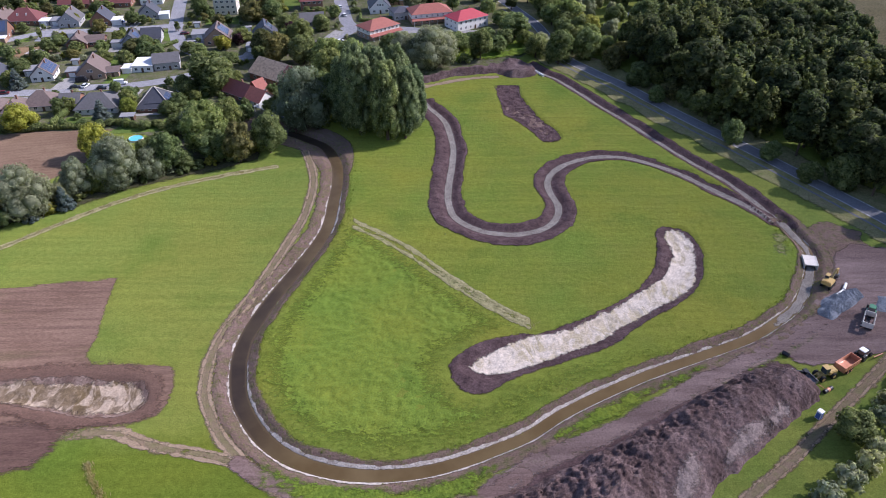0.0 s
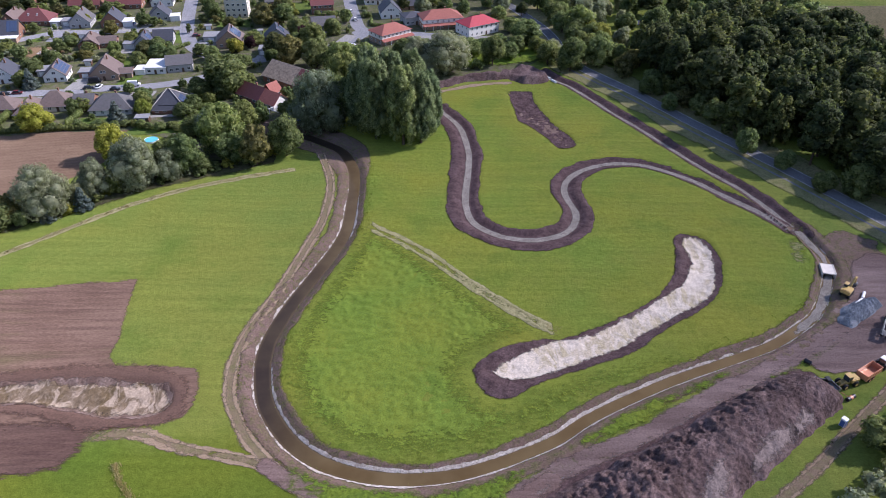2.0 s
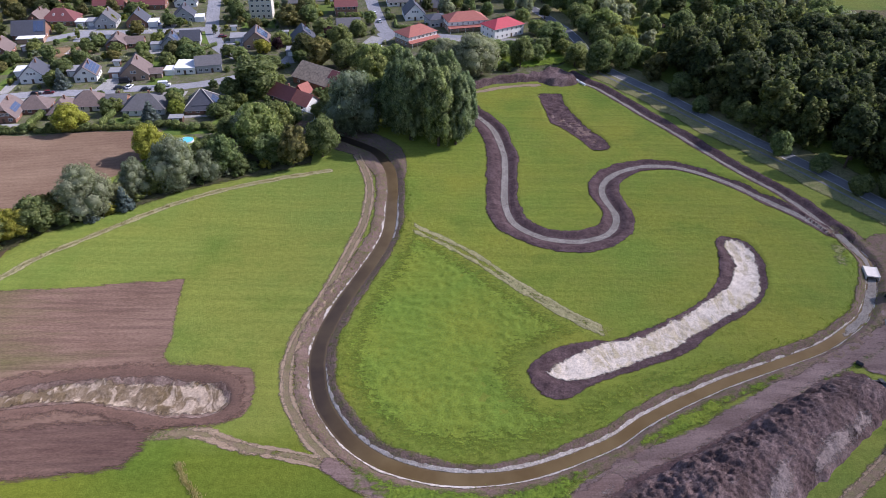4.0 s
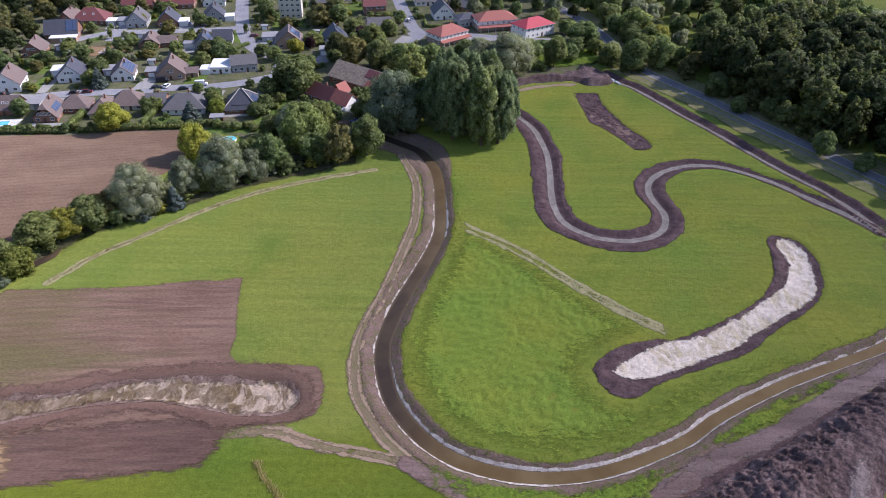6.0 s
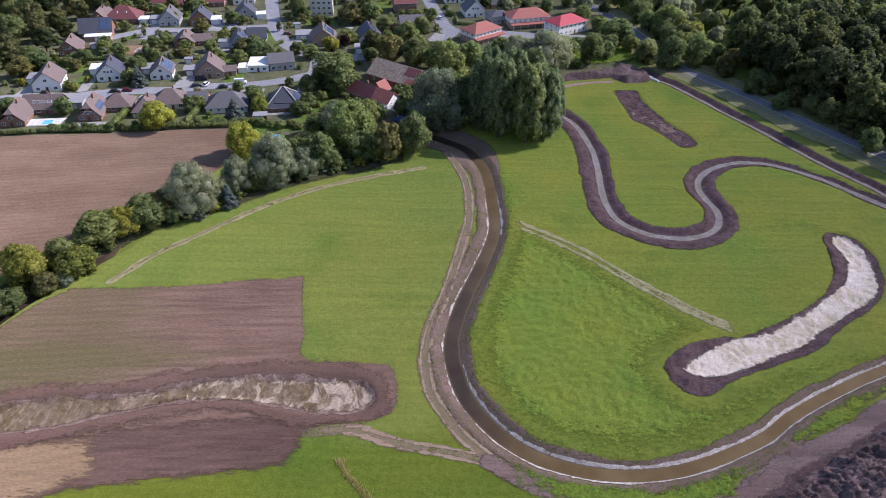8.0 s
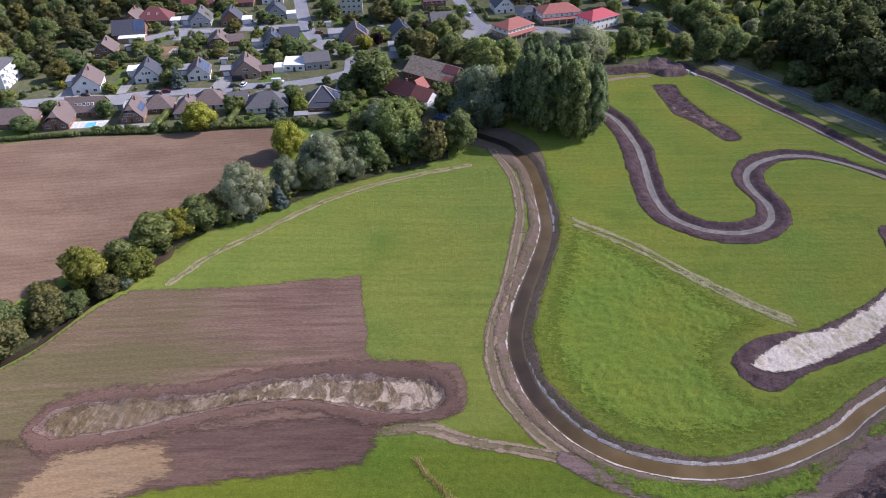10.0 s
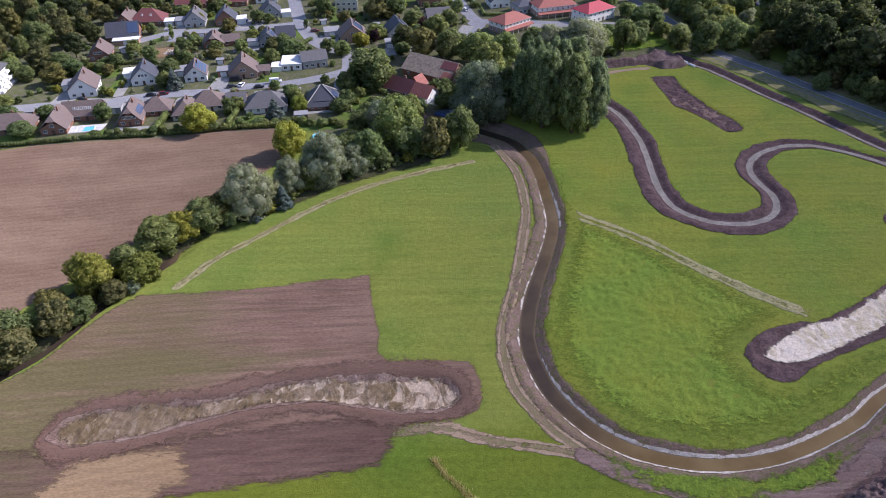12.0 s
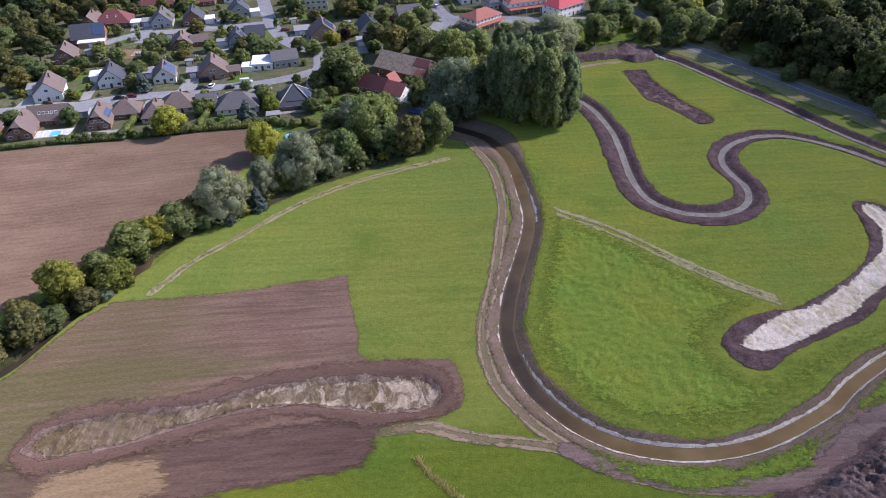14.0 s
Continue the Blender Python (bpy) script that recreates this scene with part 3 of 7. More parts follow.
def height(x, y):
    """The ground's height: a gently uneven meadow with its channels, basins and ditches."""
    x, y = np.asarray(x, float), np.asarray(y, float)
    h = 0.22 * vn(x, y, 23, 1) + 0.07 * vn(x, y, 5, 2)
    calm = np.clip((np.abs(stream_off(x, y)) - 3) / 3, 0, 1)
    h = h * calm
    d, du = wet(x, y)
    h = h + np.interp(d, [0, 1.3, 2.1, 2.6, 4.4], [-1.6, -1.5, -1.0, -0.75, 0])
    h = h + np.where(d > 3, np.interp(du, [0, 0.9, 3.0, 4.0, 6.0], [-0.9, -0.85, 0, 0.25, 0]), 0)
    dm = np.abs(off_line(x, y, MEANDER))
    h = h + np.where((d > 3) & (du > 3), np.interp(dm, [0, 1.3, 3.2, 4.6, 6.0], [-0.75, -0.7, 0, 0.18, 0]), 0)
    s = in_area(x, y, BASIN_SAND)
    h = h + np.interp(s, [-5.5, -3.5, -2.6, 1.0], [0, 0.2, 0.1, -0.9])
    h = h + np.interp(in_area(x, y, SCRAPE), [0, 1.2], [0, -0.6])
    h = h + np.interp(in_area(x, y, DIG), [0, 0.4, 2.8], [0, 0, -1.3])
    h = h + np.interp(np.abs(off_line(x, y, HEDGE_DITCH)), [0, 0.9, 2.4], [-1.4, -1.3, 0]) * np.clip((-138 - x) / 8, 0, 1)
    return h


COVER = []


def mesh_object(name, verts, faces, mat, smooth=True):
    me = bpy.data.meshes.new(name)
    me.from_pydata(verts, [], faces)
    me.materials.append(mat)
    if smooth:
        me.polygons.foreach_set("use_smooth", np.ones(len(me.polygons), bool))
    return new(name, me)


def patch(name, value, box, step, lift, mat, label, kind="structure", zfun=None, attrs=(), cover=True, category="", lumps=0.0, calm=None):
    """A piece of surface where value(x, y) > 0, cut along its ragged outline and laid on the ground."""
    xs, ys = np.arange(box[0], box[2] + step, step), np.arange(box[1], box[3] + step, step)
    X, Y = np.meshgrid(xs, ys)
    X = X + 0.3 * step * vn(X, Y, step * 1.7, 11)
    Y = Y + 0.3 * step * vn(X, Y, step * 1.7, 12)
    V = value(X, Y)
    nx, ny = len(xs), len(ys)
    idx = np.arange(nx * ny).reshape(ny, nx)
    a, b, c, d = idx[:-1, :-1].ravel(), idx[:-1, 1:].ravel(), idx[1:, 1:].ravel(), idx[1:, :-1].ravel()
    tri = np.vstack([np.c_[a, b, c], np.c_[a, c, d]])
    fx, fy, fv = X.ravel(), Y.ravel(), V.ravel()
    cnt = (fv[tri] > 0).sum(1)
    full = tri[cnt == 3]
    used = np.unique(full)
    remap = np.full(nx * ny, -1)
    remap[used] = np.arange(len(used))
    vx, vy, vv = list(fx[used]), list(fy[used]), list(fv[used])
    faces = remap[full].tolist()
    cutv = {}

    def cut(p, q):
        key = (min(p, q), max(p, q))
        if key not in cutv:
            t = fv[p] / (fv[p] - fv[q])
            cutv[key] = len(vx)
            vx.append(fx[p] + t * (fx[q] - fx[p]))
            vy.append(fy[p] + t * (fy[q] - fy[p]))
            vv.append(0.0)
        return cutv[key]

    def keep(p):
        if remap[p] < 0:
            remap[p] = len(vx)
            vx.append(fx[p])
            vy.append(fy[p])
            vv.append(fv[p])
        return int(remap[p])

    for t in tri[(cnt == 1) | (cnt == 2)].tolist():
        ring = []
        for i in range(3):
            p, q = t[i], t[(i + 1) % 3]
            if fv[p] > 0:
                ring.append(keep(p))
            if (fv[p] > 0) != (fv[q] > 0):
                ring.append(cut(p, q))
        faces.append(ring)
    vx, vy, vv = np.array(vx), np.array(vy), np.array(vv)
    z = zfun(vx, vy, vv) if zfun else height(vx, vy) + lift + lumps * (np.clip(vv, 0, 1) if calm is None else np.clip(vv, 0, 1) * np.clip(calm(vx, vy), 0, 1)) * (0.5 + fn(vx, vy, 1.5, 77) + 0.5 * fn(vx, vy, 4.0, 78))
    ob = mesh_object(name, np.c_[vx, vy, z].tolist(), faces, mat)
    ob.data.attributes.new("inset", "FLOAT", "POINT").data.foreach_set("value", vv.astype(np.float32))
    for key, fun in attrs:
        ob.data.attributes.new(key, "FLOAT", "POINT").data.foreach_set("value", np.asarray(fun(vx, vy), np.float32))
    if cover:
        COVER.append((value, box))
    return tagged(ob, label, category or name.replace("_", " "), kind=kind)


def part(name, bm, mat, parent=None, label=""):
    me = bpy.data.meshes.new(name)
    bm.to_mesh(me)
    bm.free()
    me.materials.append(mat)
    ob = new(name, me)
    ob.parent = parent
    return tagged(ob, label)


def box(bm, cx, cy, cz, sx, sy, sz, rz=0.0, rx=0.0, ry=0.0, bevel=0.0):
    g = bmesh.ops.create_cube(bm, size=1.0)
    bmesh.ops.transform(bm, matrix=pose(cx, cy, cz, rx, ry, rz) @ Matrix.Diagonal((sx, sy, sz, 1)), verts=g["verts"])
    if bevel:
        es = list({e for v in g["verts"] for e in v.link_edges})
        bmesh.ops.bevel(bm, geom=es, offset=bevel, segments=2, affect="EDGES")
    return bm


def rod(bm, a, b, r, r2=None, n=10):
    a, b = Vector(a), Vector(b)
    g = bmesh.ops.create_cone(bm, cap_ends=True, segments=n, radius1=r, radius2=r if r2 is None else r2, depth=(b - a).length)
    bmesh.ops.transform(bm, matrix=Matrix.Translation((a + b) / 2) @ (b - a).to_track_quat("Z", "Y").to_matrix().to_4x4(), verts=g["verts"])
    return bm


def solid(bm, pts, faces):
    vs = [bm.verts.new(p) for p in pts]
    for f in faces:
        bm.faces.new([vs[i] for i in f])
    return bm


def thing(name, label, category, m, group="", kind=""):
    ob = new(name)
    ob.matrix_world = m
    ob.empty_display_size = 0.5
    return tagged(ob, label, category, group, kind)


def Z(x, y):
    """The ground's height at one place, from the sheet of ground."""
    i, j = int(np.searchsorted(gx, x)) - 1, int(np.searchsorted(gy, y)) - 1
    u, v = (x - gx[i]) / (gx[i + 1] - gx[i]), (y - gy[j]) / (gy[j + 1] - gy[j])
    return float((GH[j, i] * (1 - u) + GH[j, i + 1] * u) * (1 - v) + (GH[j + 1, i] * (1 - u) + GH[j + 1, i + 1] * u) * v)

# ---- the ground and its earthworks ----
S_BOX = (-78, 78, 116, 258)


def stream_bank(x, y):
    o = off_line(x, y, STREAM)
    inner, outer = np.interp(x, [-45, -15], [5.0, 4.0]) + 0.9 * fn(x, y, 7, 1), 6.0 + 0.7 * fn(x, y, 6, 2)
    wide = np.interp(y, [212, 236], [0, 4.5])
    return np.where(o > 0, inner + wide - o, outer + wide + o)


def stream_water(x, y):
    return 1.95 - np.abs(stream_off(x, y)) + 0.22 * fn(x, y, 4, 3)


def stream_rim(x, y):
    o, d = off_line(x, y, STREAM), np.abs(stream_off(x, y))
    w = np.interp(x, [-50, -40, -25, 20, 60, 95], [0.32, 0.45, 0.85, 0.9, 0.65, 0.3])
    w = np.where((o > 0) & (x < -34), np.interp(y, [112, 130], [0.7, -0.15]), w) + 0.55 * fn(x, y, 3.0, 82) - 0.6 * np.clip((y - 190) / 25, 0, 1)
    return np.minimum(d - 1.85, 2.05 + w - d)


def upper_bank(x, y):
    o = off_line(x, y, UPPER)
    return np.where(o > 0, 3.0, 4.4) + 0.9 * fn(x, y, 5, 4) - np.abs(o)


def upper_bed(x, y):
    return 0.95 + 0.4 * fn(x, y, 4, 4) - np.abs(off_line(x, y, UPPER))


def meander_bank(x, y):
    o = off_line(x, y, MEANDER)
    return np.where(o > 0, np.interp(x, [34, 48, 70], [5.0, 4.4, 3.2]), np.interp(x, [4, 12, 40, 50, 70], [7.0, 6.4, 6.4, 4.4, 3.4])) + 1.1 * fn(x, y, 6, 5) - np.abs(o)


def meander_bed(x, y):
    return 1.3 + 0.3 * fn(x, y, 4, 5) - np.abs(off_line(x, y, MEANDER))


def ruts(line, gap, half, seed, amp=0.35):
    return lambda x, y: half + amp * fn(x, y, 3.5, seed) - np.abs(np.abs(off_line(x, y, line)) - gap)


def strip(line, half, seed, amp=0.6, size=5):
    return lambda x, y: half + amp * fn(x, y, size, seed) - np.abs(off_line(x, y, line))


def area(poly, seed, amp=0.6, size=5, grow=0.0):
    return lambda x, y: in_area(x, y, poly) + grow + amp * fn(x, y, size, seed)


patch("stubble_field", area(STUBBLE_AREA, 20, 0.8, 5, 2.0), (-332, 58, -118, 251), 1.6, 0.03, STUBBLE, "harvested brown stubble field beside the hedge", attrs=[("weed", lambda x, y: -0.5 + 0 * x)])
patch("harrowed_field", area(FIELD_AREA, 21, 0.5), (-200, 62, -56, 157), 0.9, 0.03, FIELD, "bare reddish-brown harrowed field strip in the meadow", attrs=[("weed", lambda x, y: np.clip((-112 - x) / 45, -0.35, 0.55) + 0.5 * np.exp(-((y - 123 - 0.06 * (x + 110)) / 5.0) ** 2) + 0.35 * np.clip((128 - y) / 25, 0, 1) * np.clip((-130 - x) / 20, 0, 1))])
patch("harrowed_field_damp_strip", area(FIELD_LOW, 23, 1.0, 9, 2.0), (-200, 62, -79, 104), 0.9, 0.05, FIELDLOW, "damp dark brown strip of the harrowed field", cover=False, attrs=[("weed", lambda x, y: np.clip((-140 - x) / 40, -0.5, 0.4) + 0.55 * np.clip((91 + 0.16 * (x + 90) - y) / 5, 0, 1))])
patch("harrowed_field_straw_strip", area(TAN_AREA, 24, 1.0, 7), (-158, 75, -118, 100), 0.6, 0.075, TAN, "dry straw-coloured patch in the brown field", cover=False, attrs=[("weed", lambda x, y: -0.6 + 0 * x)])
patch("dug_basin_rim", area(DIG, 25, 2.2, 7, 3.4), (-164, 90, -58, 126), 0.6, 0.10, RIMSOIL, "brown earth rim round a dug basin", cover=False, lumps=0.18, calm=lambda x, y: -in_area(x, y, DIG))
patch("dug_basin", area(DIG, 26, 1.2, 4, -0.8), (-160, 94, -62, 121), 0.45, 0.14, DIGSOIL, "long shallow dug basin of grey-brown clay", cover=False, lumps=0.3)
patch("dug_basin_sand", lambda x, y: in_area(x, y, DIG) - 1.5 + 1.5 * fn(x, y, 6, 48), (-158, 94, -64, 120), 0.45, 0.30, DIGSAND, "pale sand exposed in the floor of the dug basin", cover=False, lumps=0.45, attrs=[("sandy", lambda x, y: np.interp(x, [-156, -140, -110, -92, -80, -66], [-0.06, -0.10, -0.08, -0.05, 0.02, 0.08]) + 0.10 * vn(x, y, 9, 81) + 0.04 * np.clip(1.2 - np.abs(in_area(x, y, DIG) - 2.6), 0, 1))])
patch("stream_bank", stream_bank, S_BOX, 0.55, 0.04, BANK, "trodden earth banks of the winding stream with sandy rim", lumps=0.15, calm=lambda x, y: np.abs(stream_off(x, y)) - 3.0)
patch("stream_rim", stream_rim, S_BOX, 0.4, 0.17, RIMSAND, "pale washed sand rim along the water's edge", lumps=0.12, cover=False)
patch("bank_weeds", lambda x, y: np.minimum.reduce([3.3 - np.abs(off_line(x, y, STREAM) + 6.4), (x + 40) * 0.2, (98 - x) * 0.3, np.abs(off_line(x, y, WORKS_ROAD)) - 2.4]) + 1.6 * fn(x, y, 7, 70), (-44, 78, 112, 190), 0.5, 0.2, LUSH, "strip of rank green weeds on the stream's outer bank", cover=False, lumps=0.25)
# the attribute fades out the painted shade of the western reach eastwards
patch("stream_water", stream_water, S_BOX, 0.55, 0, WATER, "still brown water of the winding stream", zfun=lambda x, y, v: 0 * x - 0.98, cover=False, category="stream", attrs=[("reach_light", lambda x, y: np.clip((x + 46) / 16, 0, 1))])
patch("stream_silt", lambda x, y: np.minimum(1.25 - np.abs(off_line(x, y, STREAM)), (x - 80) * 0.06) + 0.7 * fn(x, y, 6, 74), (80, 128, 112, 186), 0.45, 0, BED, "pale grey silt bank in the stream below the culvert", zfun=lambda x, y, v: -0.99 + 0.1 * np.clip(v, 0, 1), cover=False)
patch("upper_ditch_bank", upper_bank, (30, 178, 112, 318), 0.6, 0.05, DARKSOIL, "dark dug banks of the straight ditch beside the road", lumps=0.35, calm=lambda x, y: np.abs(off_line(x, y, UPPER)) - 1.9)
patch("upper_ditch_bed", upper_bed, (30, 178, 112, 318), 0.5, 0.09, BED, "grey wet bed of the straight ditch", cover=False)
patch("meander_bank", meander_bank, (-16, 168, 110, 276), 0.55, 0.06, DARKSOIL, "dark turned earth along the winding ditch", lumps=0.25, calm=lambda x, y: np.abs(off_line(x, y, MEANDER)) - 2.0)
patch("meander_bed", meander_bed, (-12, 172, 106, 274), 0.45, 0.10, BED, "pale grey silty bed of the winding ditch", cover=False)
patch("sand_basin_rim", area(BASIN_RIM, 27, 0.5, 4), (-2, 108, 80, 185), 0.6, 0.04, DARKSOIL, "dark earth rim round the pale sand basin", lumps=0.25, calm=lambda x, y: -in_area(x, y, BASIN_SAND) - 1.5)
patch("sand_basin", area(BASIN_SAND, 28, 0.9, 3.5, 0.75), (2, 114, 77, 182), 0.45, 0.24, SAND, "curved dug basin with a bare pale sand floor", cover=False, lumps=0.3, attrs=[("sandy", lambda x, y: 0.10 + 0.08 * vn(x, y, 7, 84))])
patch("scrape", area(SCRAPE, 29, 0.6, 4), (18, 234, 48, 295), 0.5, 0.05, DARKSOIL, "shallow dark scrape dug into the meadow", lumps=0.5)
patch("scrape_bed", lambda x, y: np.minimum(in_area(x, y, SCRAPE) - 1.2, (272 - y) * 0.2) - 1.1 + 3.0 * fn(x, y, 3, 30), (18, 234, 48, 275), 0.5, 0.30, DIGSOIL, "pale clods in the floor of the scrape", cover=False)
patch("track_verge", lambda x, y: 2.2 + 0.6 * fn(x, y, 6, 31) - np.abs(off_line(x, y, TRACK_L)), (-62, 74, 14, 240), 0.7, 0.07, VERGE, "worn grassy verge of the stream track", cover=False)
patch("track_ruts", ruts(TRACK_L, 1.05, 0.66, 32, 0.3), (-60, 76, 12, 238), 0.4, 0.11, TRACK, "pale wheel ruts of the track along the stream", cover=False)
patch("side_track", lambda x, y: np.minimum(1.8 + 1.0 * fn(x, y, 5, 33) - np.abs(off_line(x, y, TRACK_S)), (x + 84) * 0.14), (-90, 84, -32, 106), 0.6, 0.075, VERGE, "worn side track joining the stream track", cover=False)
patch("side_track_ruts", lambda x, y: np.minimum(ruts(TRACK_S, 1.1, 0.75, 34, 0.6)(x, y), (x + 80) * 0.04), (-88, 84, -32, 106), 0.4, 0.12, TRACK, "pale wheel ruts of the side track", cover=False)
patch("former_boundary", lambda x, y: np.minimum(np.minimum((22.6 - x) * 0.6, (x + 28.2) * 0.6), np.maximum(0.95 + 0.6 * fn(x, y, 3, 35) - np.abs(np.abs(off_line(x, y, FOOTPATH)) - 1.3), 0.55 * fn(x, y, 4, 36) + np.clip((x + 2) / 12, -0.6, 0.25) - 0.35 * np.abs(off_line(x, y, FOOTPATH)) + 0.2)), (-32, 132, 26, 190), 0.35, 0.07, STRAWLINE, "dry weedy double line of a former field boundary", cover=False, lumps=0.2)
patch("footpath_spur", strip(FOOTSPUR, 0.3, 36, 0.6), (-14, 166, 6, 182), 0.4, 0.05, VERGE, "faint wheel mark in the meadow", cover=False)
patch("dry_ditch", strip(DRY_DITCH, 1.5, 37, 0.6, 3), (-146, 148, -54, 222), 0.45, 0.06, STRAWLINE, "line of pale dry grass across the meadow", cover=False)
patch("works_yard", lambda x, y: np.maximum(in_area(x, y, YARD_AREA), 3.0 - np.abs(off_line(x, y, WORKS_ROAD))) + 1.2 * fn(x, y, 6, 38), (4, 78, 165, 175), 0.7, 0.12, YARD, "rutted bare earth of the construction road and yard")
patch("works_road_west", strip(curve([(-42, 92.5), (-35, 88.5), (-26, 85), (-14, 82.5), (0, 82.0), (9.6, 86.0), (16, 90)]), 2.5, 43, 0.9, 5), (-48, 76, 20, 98), 0.6, 0.13, ROADSOIL, "brown dirt road along the stream", cover=False, lumps=0.1)
patch("hedge_ditch", lambda x, y: np.minimum(1.7 + 0.3 * fn(x, y, 5, 64) - np.abs(off_line(x, y, HEDGE_DITCH)), (-146 - x) * 0.2), (-204, 84, -138, 176), 0.7, 0.05, WATER, "dark still water in the ditch below the hedge", zfun=lambda x, y, v: 0 * x - 0.8, cover=False)
# dark sheet that paints shade into the gaps between the hedge trees
patch("hedge_floor", lambda x, y: np.minimum(6.0 + 1.5 * fn(x, y, 6, 86) - np.abs(off_line(x, y, HEDGE_DITCH) - 5.5), (-60 - x) * 0.3), (-208, 82, -66, 234), 0.9, 0.09, SHADESOIL, "dark undergrowth under the field hedge, with the hedge's shade in its colour", cover=False, lumps=0.3)
patch("earth_bank_path", strip(curve([(-12, 287), (-4, 291), (6, 296.5), (16, 300), (24, 301)]), 1.5, 65, 0.8), (-16, 284, 28, 304), 0.6, 0.06, TRACK, "pale trodden strip in front of the earth bank", cover=False)
for k, pts in enumerate([[(84, 126), (96, 132), (108, 136), (122, 136)], [(90, 124), (100, 128), (108, 131), (125, 130)], [(88, 131), (100, 139), (104, 142)], [(96, 134), (106, 133), (113, 132), (118, 138), (120, 150)]]):
    patch("tyre_track", ruts(curve(pts), 0.95, 0.22, 66 + k, 0.3), (min(q[0] for q in pts) - 3, min(q[1] for q in pts) - 3, max(q[0] for q in pts) + 3, max(q[1] for q in pts) + 3), 0.35, 0.165, RIMSOIL, "tyre tracks pressed into the bare yard", cover=False)
patch("worn_meadow", lambda x, y: 4.5 - np.hypot((x - 99.5) * 1.3, (y - 172) * 0.75) + 6.0 * fn(x, y, 4, 62), (88, 158, 108, 186), 0.6, 0.05, STRAW, "trampled straw-coloured grass beside the culvert", cover=False)
patch("lush_meadow", lambda x, y: np.minimum(in_area(x, y, [(-42, 178), (-30, 182), (-21.5, 179), (-10.6, 167.5), (-2.2, 158), (5.5, 149.5), (14.2, 140.8), (20, 134.5), (10, 129.8), (3.4, 125.6), (0.8, 121), (1.4, 116.8), (4.4, 112.4), (9.9, 111), (15.3, 115), (23.6, 119.2), (35, 124), (50, 128), (60, 128), (40, 108), (20, 92), (-10, 84), (-40, 92), (-56, 120)]) + 0.8 * fn(x, y, 4, 63), -stream_bank(x, y) + 0.6), (-52, 90, 62, 184), 0.45, 0.06, LUSHMEADOW, "lush lumpy meadow grass inside the stream's loop", cover=False, lumps=0.34)
patch("rough_ground", area(ROUGH_AREA, 39, 2.5, 6), (100, 146, 132, 188), 0.7, 0.08, BANK, "churned muddy ground beside the culvert", cover=False)
patch("farm_track_verge", strip(FARM_TRACK, 2.0, 40, 0.5), (30, 60, 182, 184), 0.8, 0.05, VERGE, "grassy farm track")
patch("farm_track_ruts", ruts(FARM_TRACK, 1.0, 0.5, 41, 0.3), (40, 68, 182, 184), 0.45, 0.09, TRACK, "pale gravel ruts of the farm track", cover=False)
patch("reed_field", area(REED_AREA, 42, 4, 12), (180, 236, 420, 462), 3.0, 0.05, REED, "dry olive-brown reed field behind the wood")
patch("road_verge", strip(ROAD, 13.5, 44, 2.0, 9), (14, 85, 200, 440), 1.2, 0.04, ROADSIDE, "dry mown verge beside the country road")
patch("country_road", lambda x, y: 3.1 - np.abs(off_line(x, y, ROAD)), (16, 88, 198, 440), 1.0, 0.10, ASPHALT, "grey asphalt country road with pale edge lines", cover=False)
patch("road_edge_line", lambda x, y: 0.14 - np.abs(np.abs(off_line(x, y, ROAD)) - 2.75), (20, 160, 150, 420), 0.3, 0.13, TRIM, "thin white edge lines of the country road", cover=False)
patch("road_bicycle_path", lambda x, y: 0.5 - np.abs(off_line(x, y, ROAD) - 6.2), (20, 120, 180, 400), 0.5, 0.08, ASPHALT, "narrow paved path beside the country road", cover=False)

# village ground and streets
patch("garden_ground", area([(-330, 252), (-240, 233.5), (-216, 237.7), (-195.2, 240.6), (-168.2, 242.4), (-154.4, 246.8), (-126, 248), (-105, 240), (-88, 222), (-66, 228), (-58, 250), (-40, 268), (-12, 296), (0, 306), (30, 316), (40, 330), (38, 380), (0, 470), (-330, 470)], 47, 1.2, 6), (-330, 215, 45, 470), 1.8, 0.04, GARDEN, "mottled garden ground with grass, beds and shade")
SOUTH_ST = curve([(-245, 270), (-227.1, 272.9), (-208.8, 274.3), (-196.4, 279.3), (-182.9, 282.1), (-164.3, 284.2), (-155.5, 288.3), (-134.2, 291.6), (-121, 297), (-112, 303)])
MAIN_ST = curve([(-160, 455), (-153.5, 426.8), (-141.7, 376.4), (-134.3, 353.8), (-125.3, 337.3), (-110.4, 325.4), (-96.6, 323), (-75.7, 336.2), (-59.0, 346.7), (-47.4, 365.1), (-51.5, 379.0), (-56.8, 404.3), (-61.7, 429.0), (-68, 460)])
LANE = curve([(-112, 326), (-110.7, 307.6), (-112.1, 296.4), (-112, 286)])
MID_ST = curve([(-219, 347), (-210, 356), (-201.2, 361.3), (-178.4, 363.5), (-161.3, 365.8), (-139.2, 371.7)])
EAST_ST = curve([(-50, 366.9), (-40, 369), (-30, 364), (-22, 366), (2, 362)])
patch("village_street", lambda x, y: np.maximum.reduce([3.4 - np.abs(off_line(x, y, SOUTH_ST)), 3.6 - np.abs(off_line(x, y, MAIN_ST)), 2.2 - np.abs(off_line(x, y, LANE)), 3.2 - np.abs(off_line(x, y, MID_ST)), 3.4 - np.abs(off_line(x, y, EAST_ST)),
      in_area(x, y, [(-203, 346.5), (-204.7, 361), (-187, 361.1), (-186.0, 346.7)])]) + 0.25 * fn(x, y, 4, 45), (-245, 268, 4, 455), 1.1, 0.09, STREET, "grey asphalt village streets")
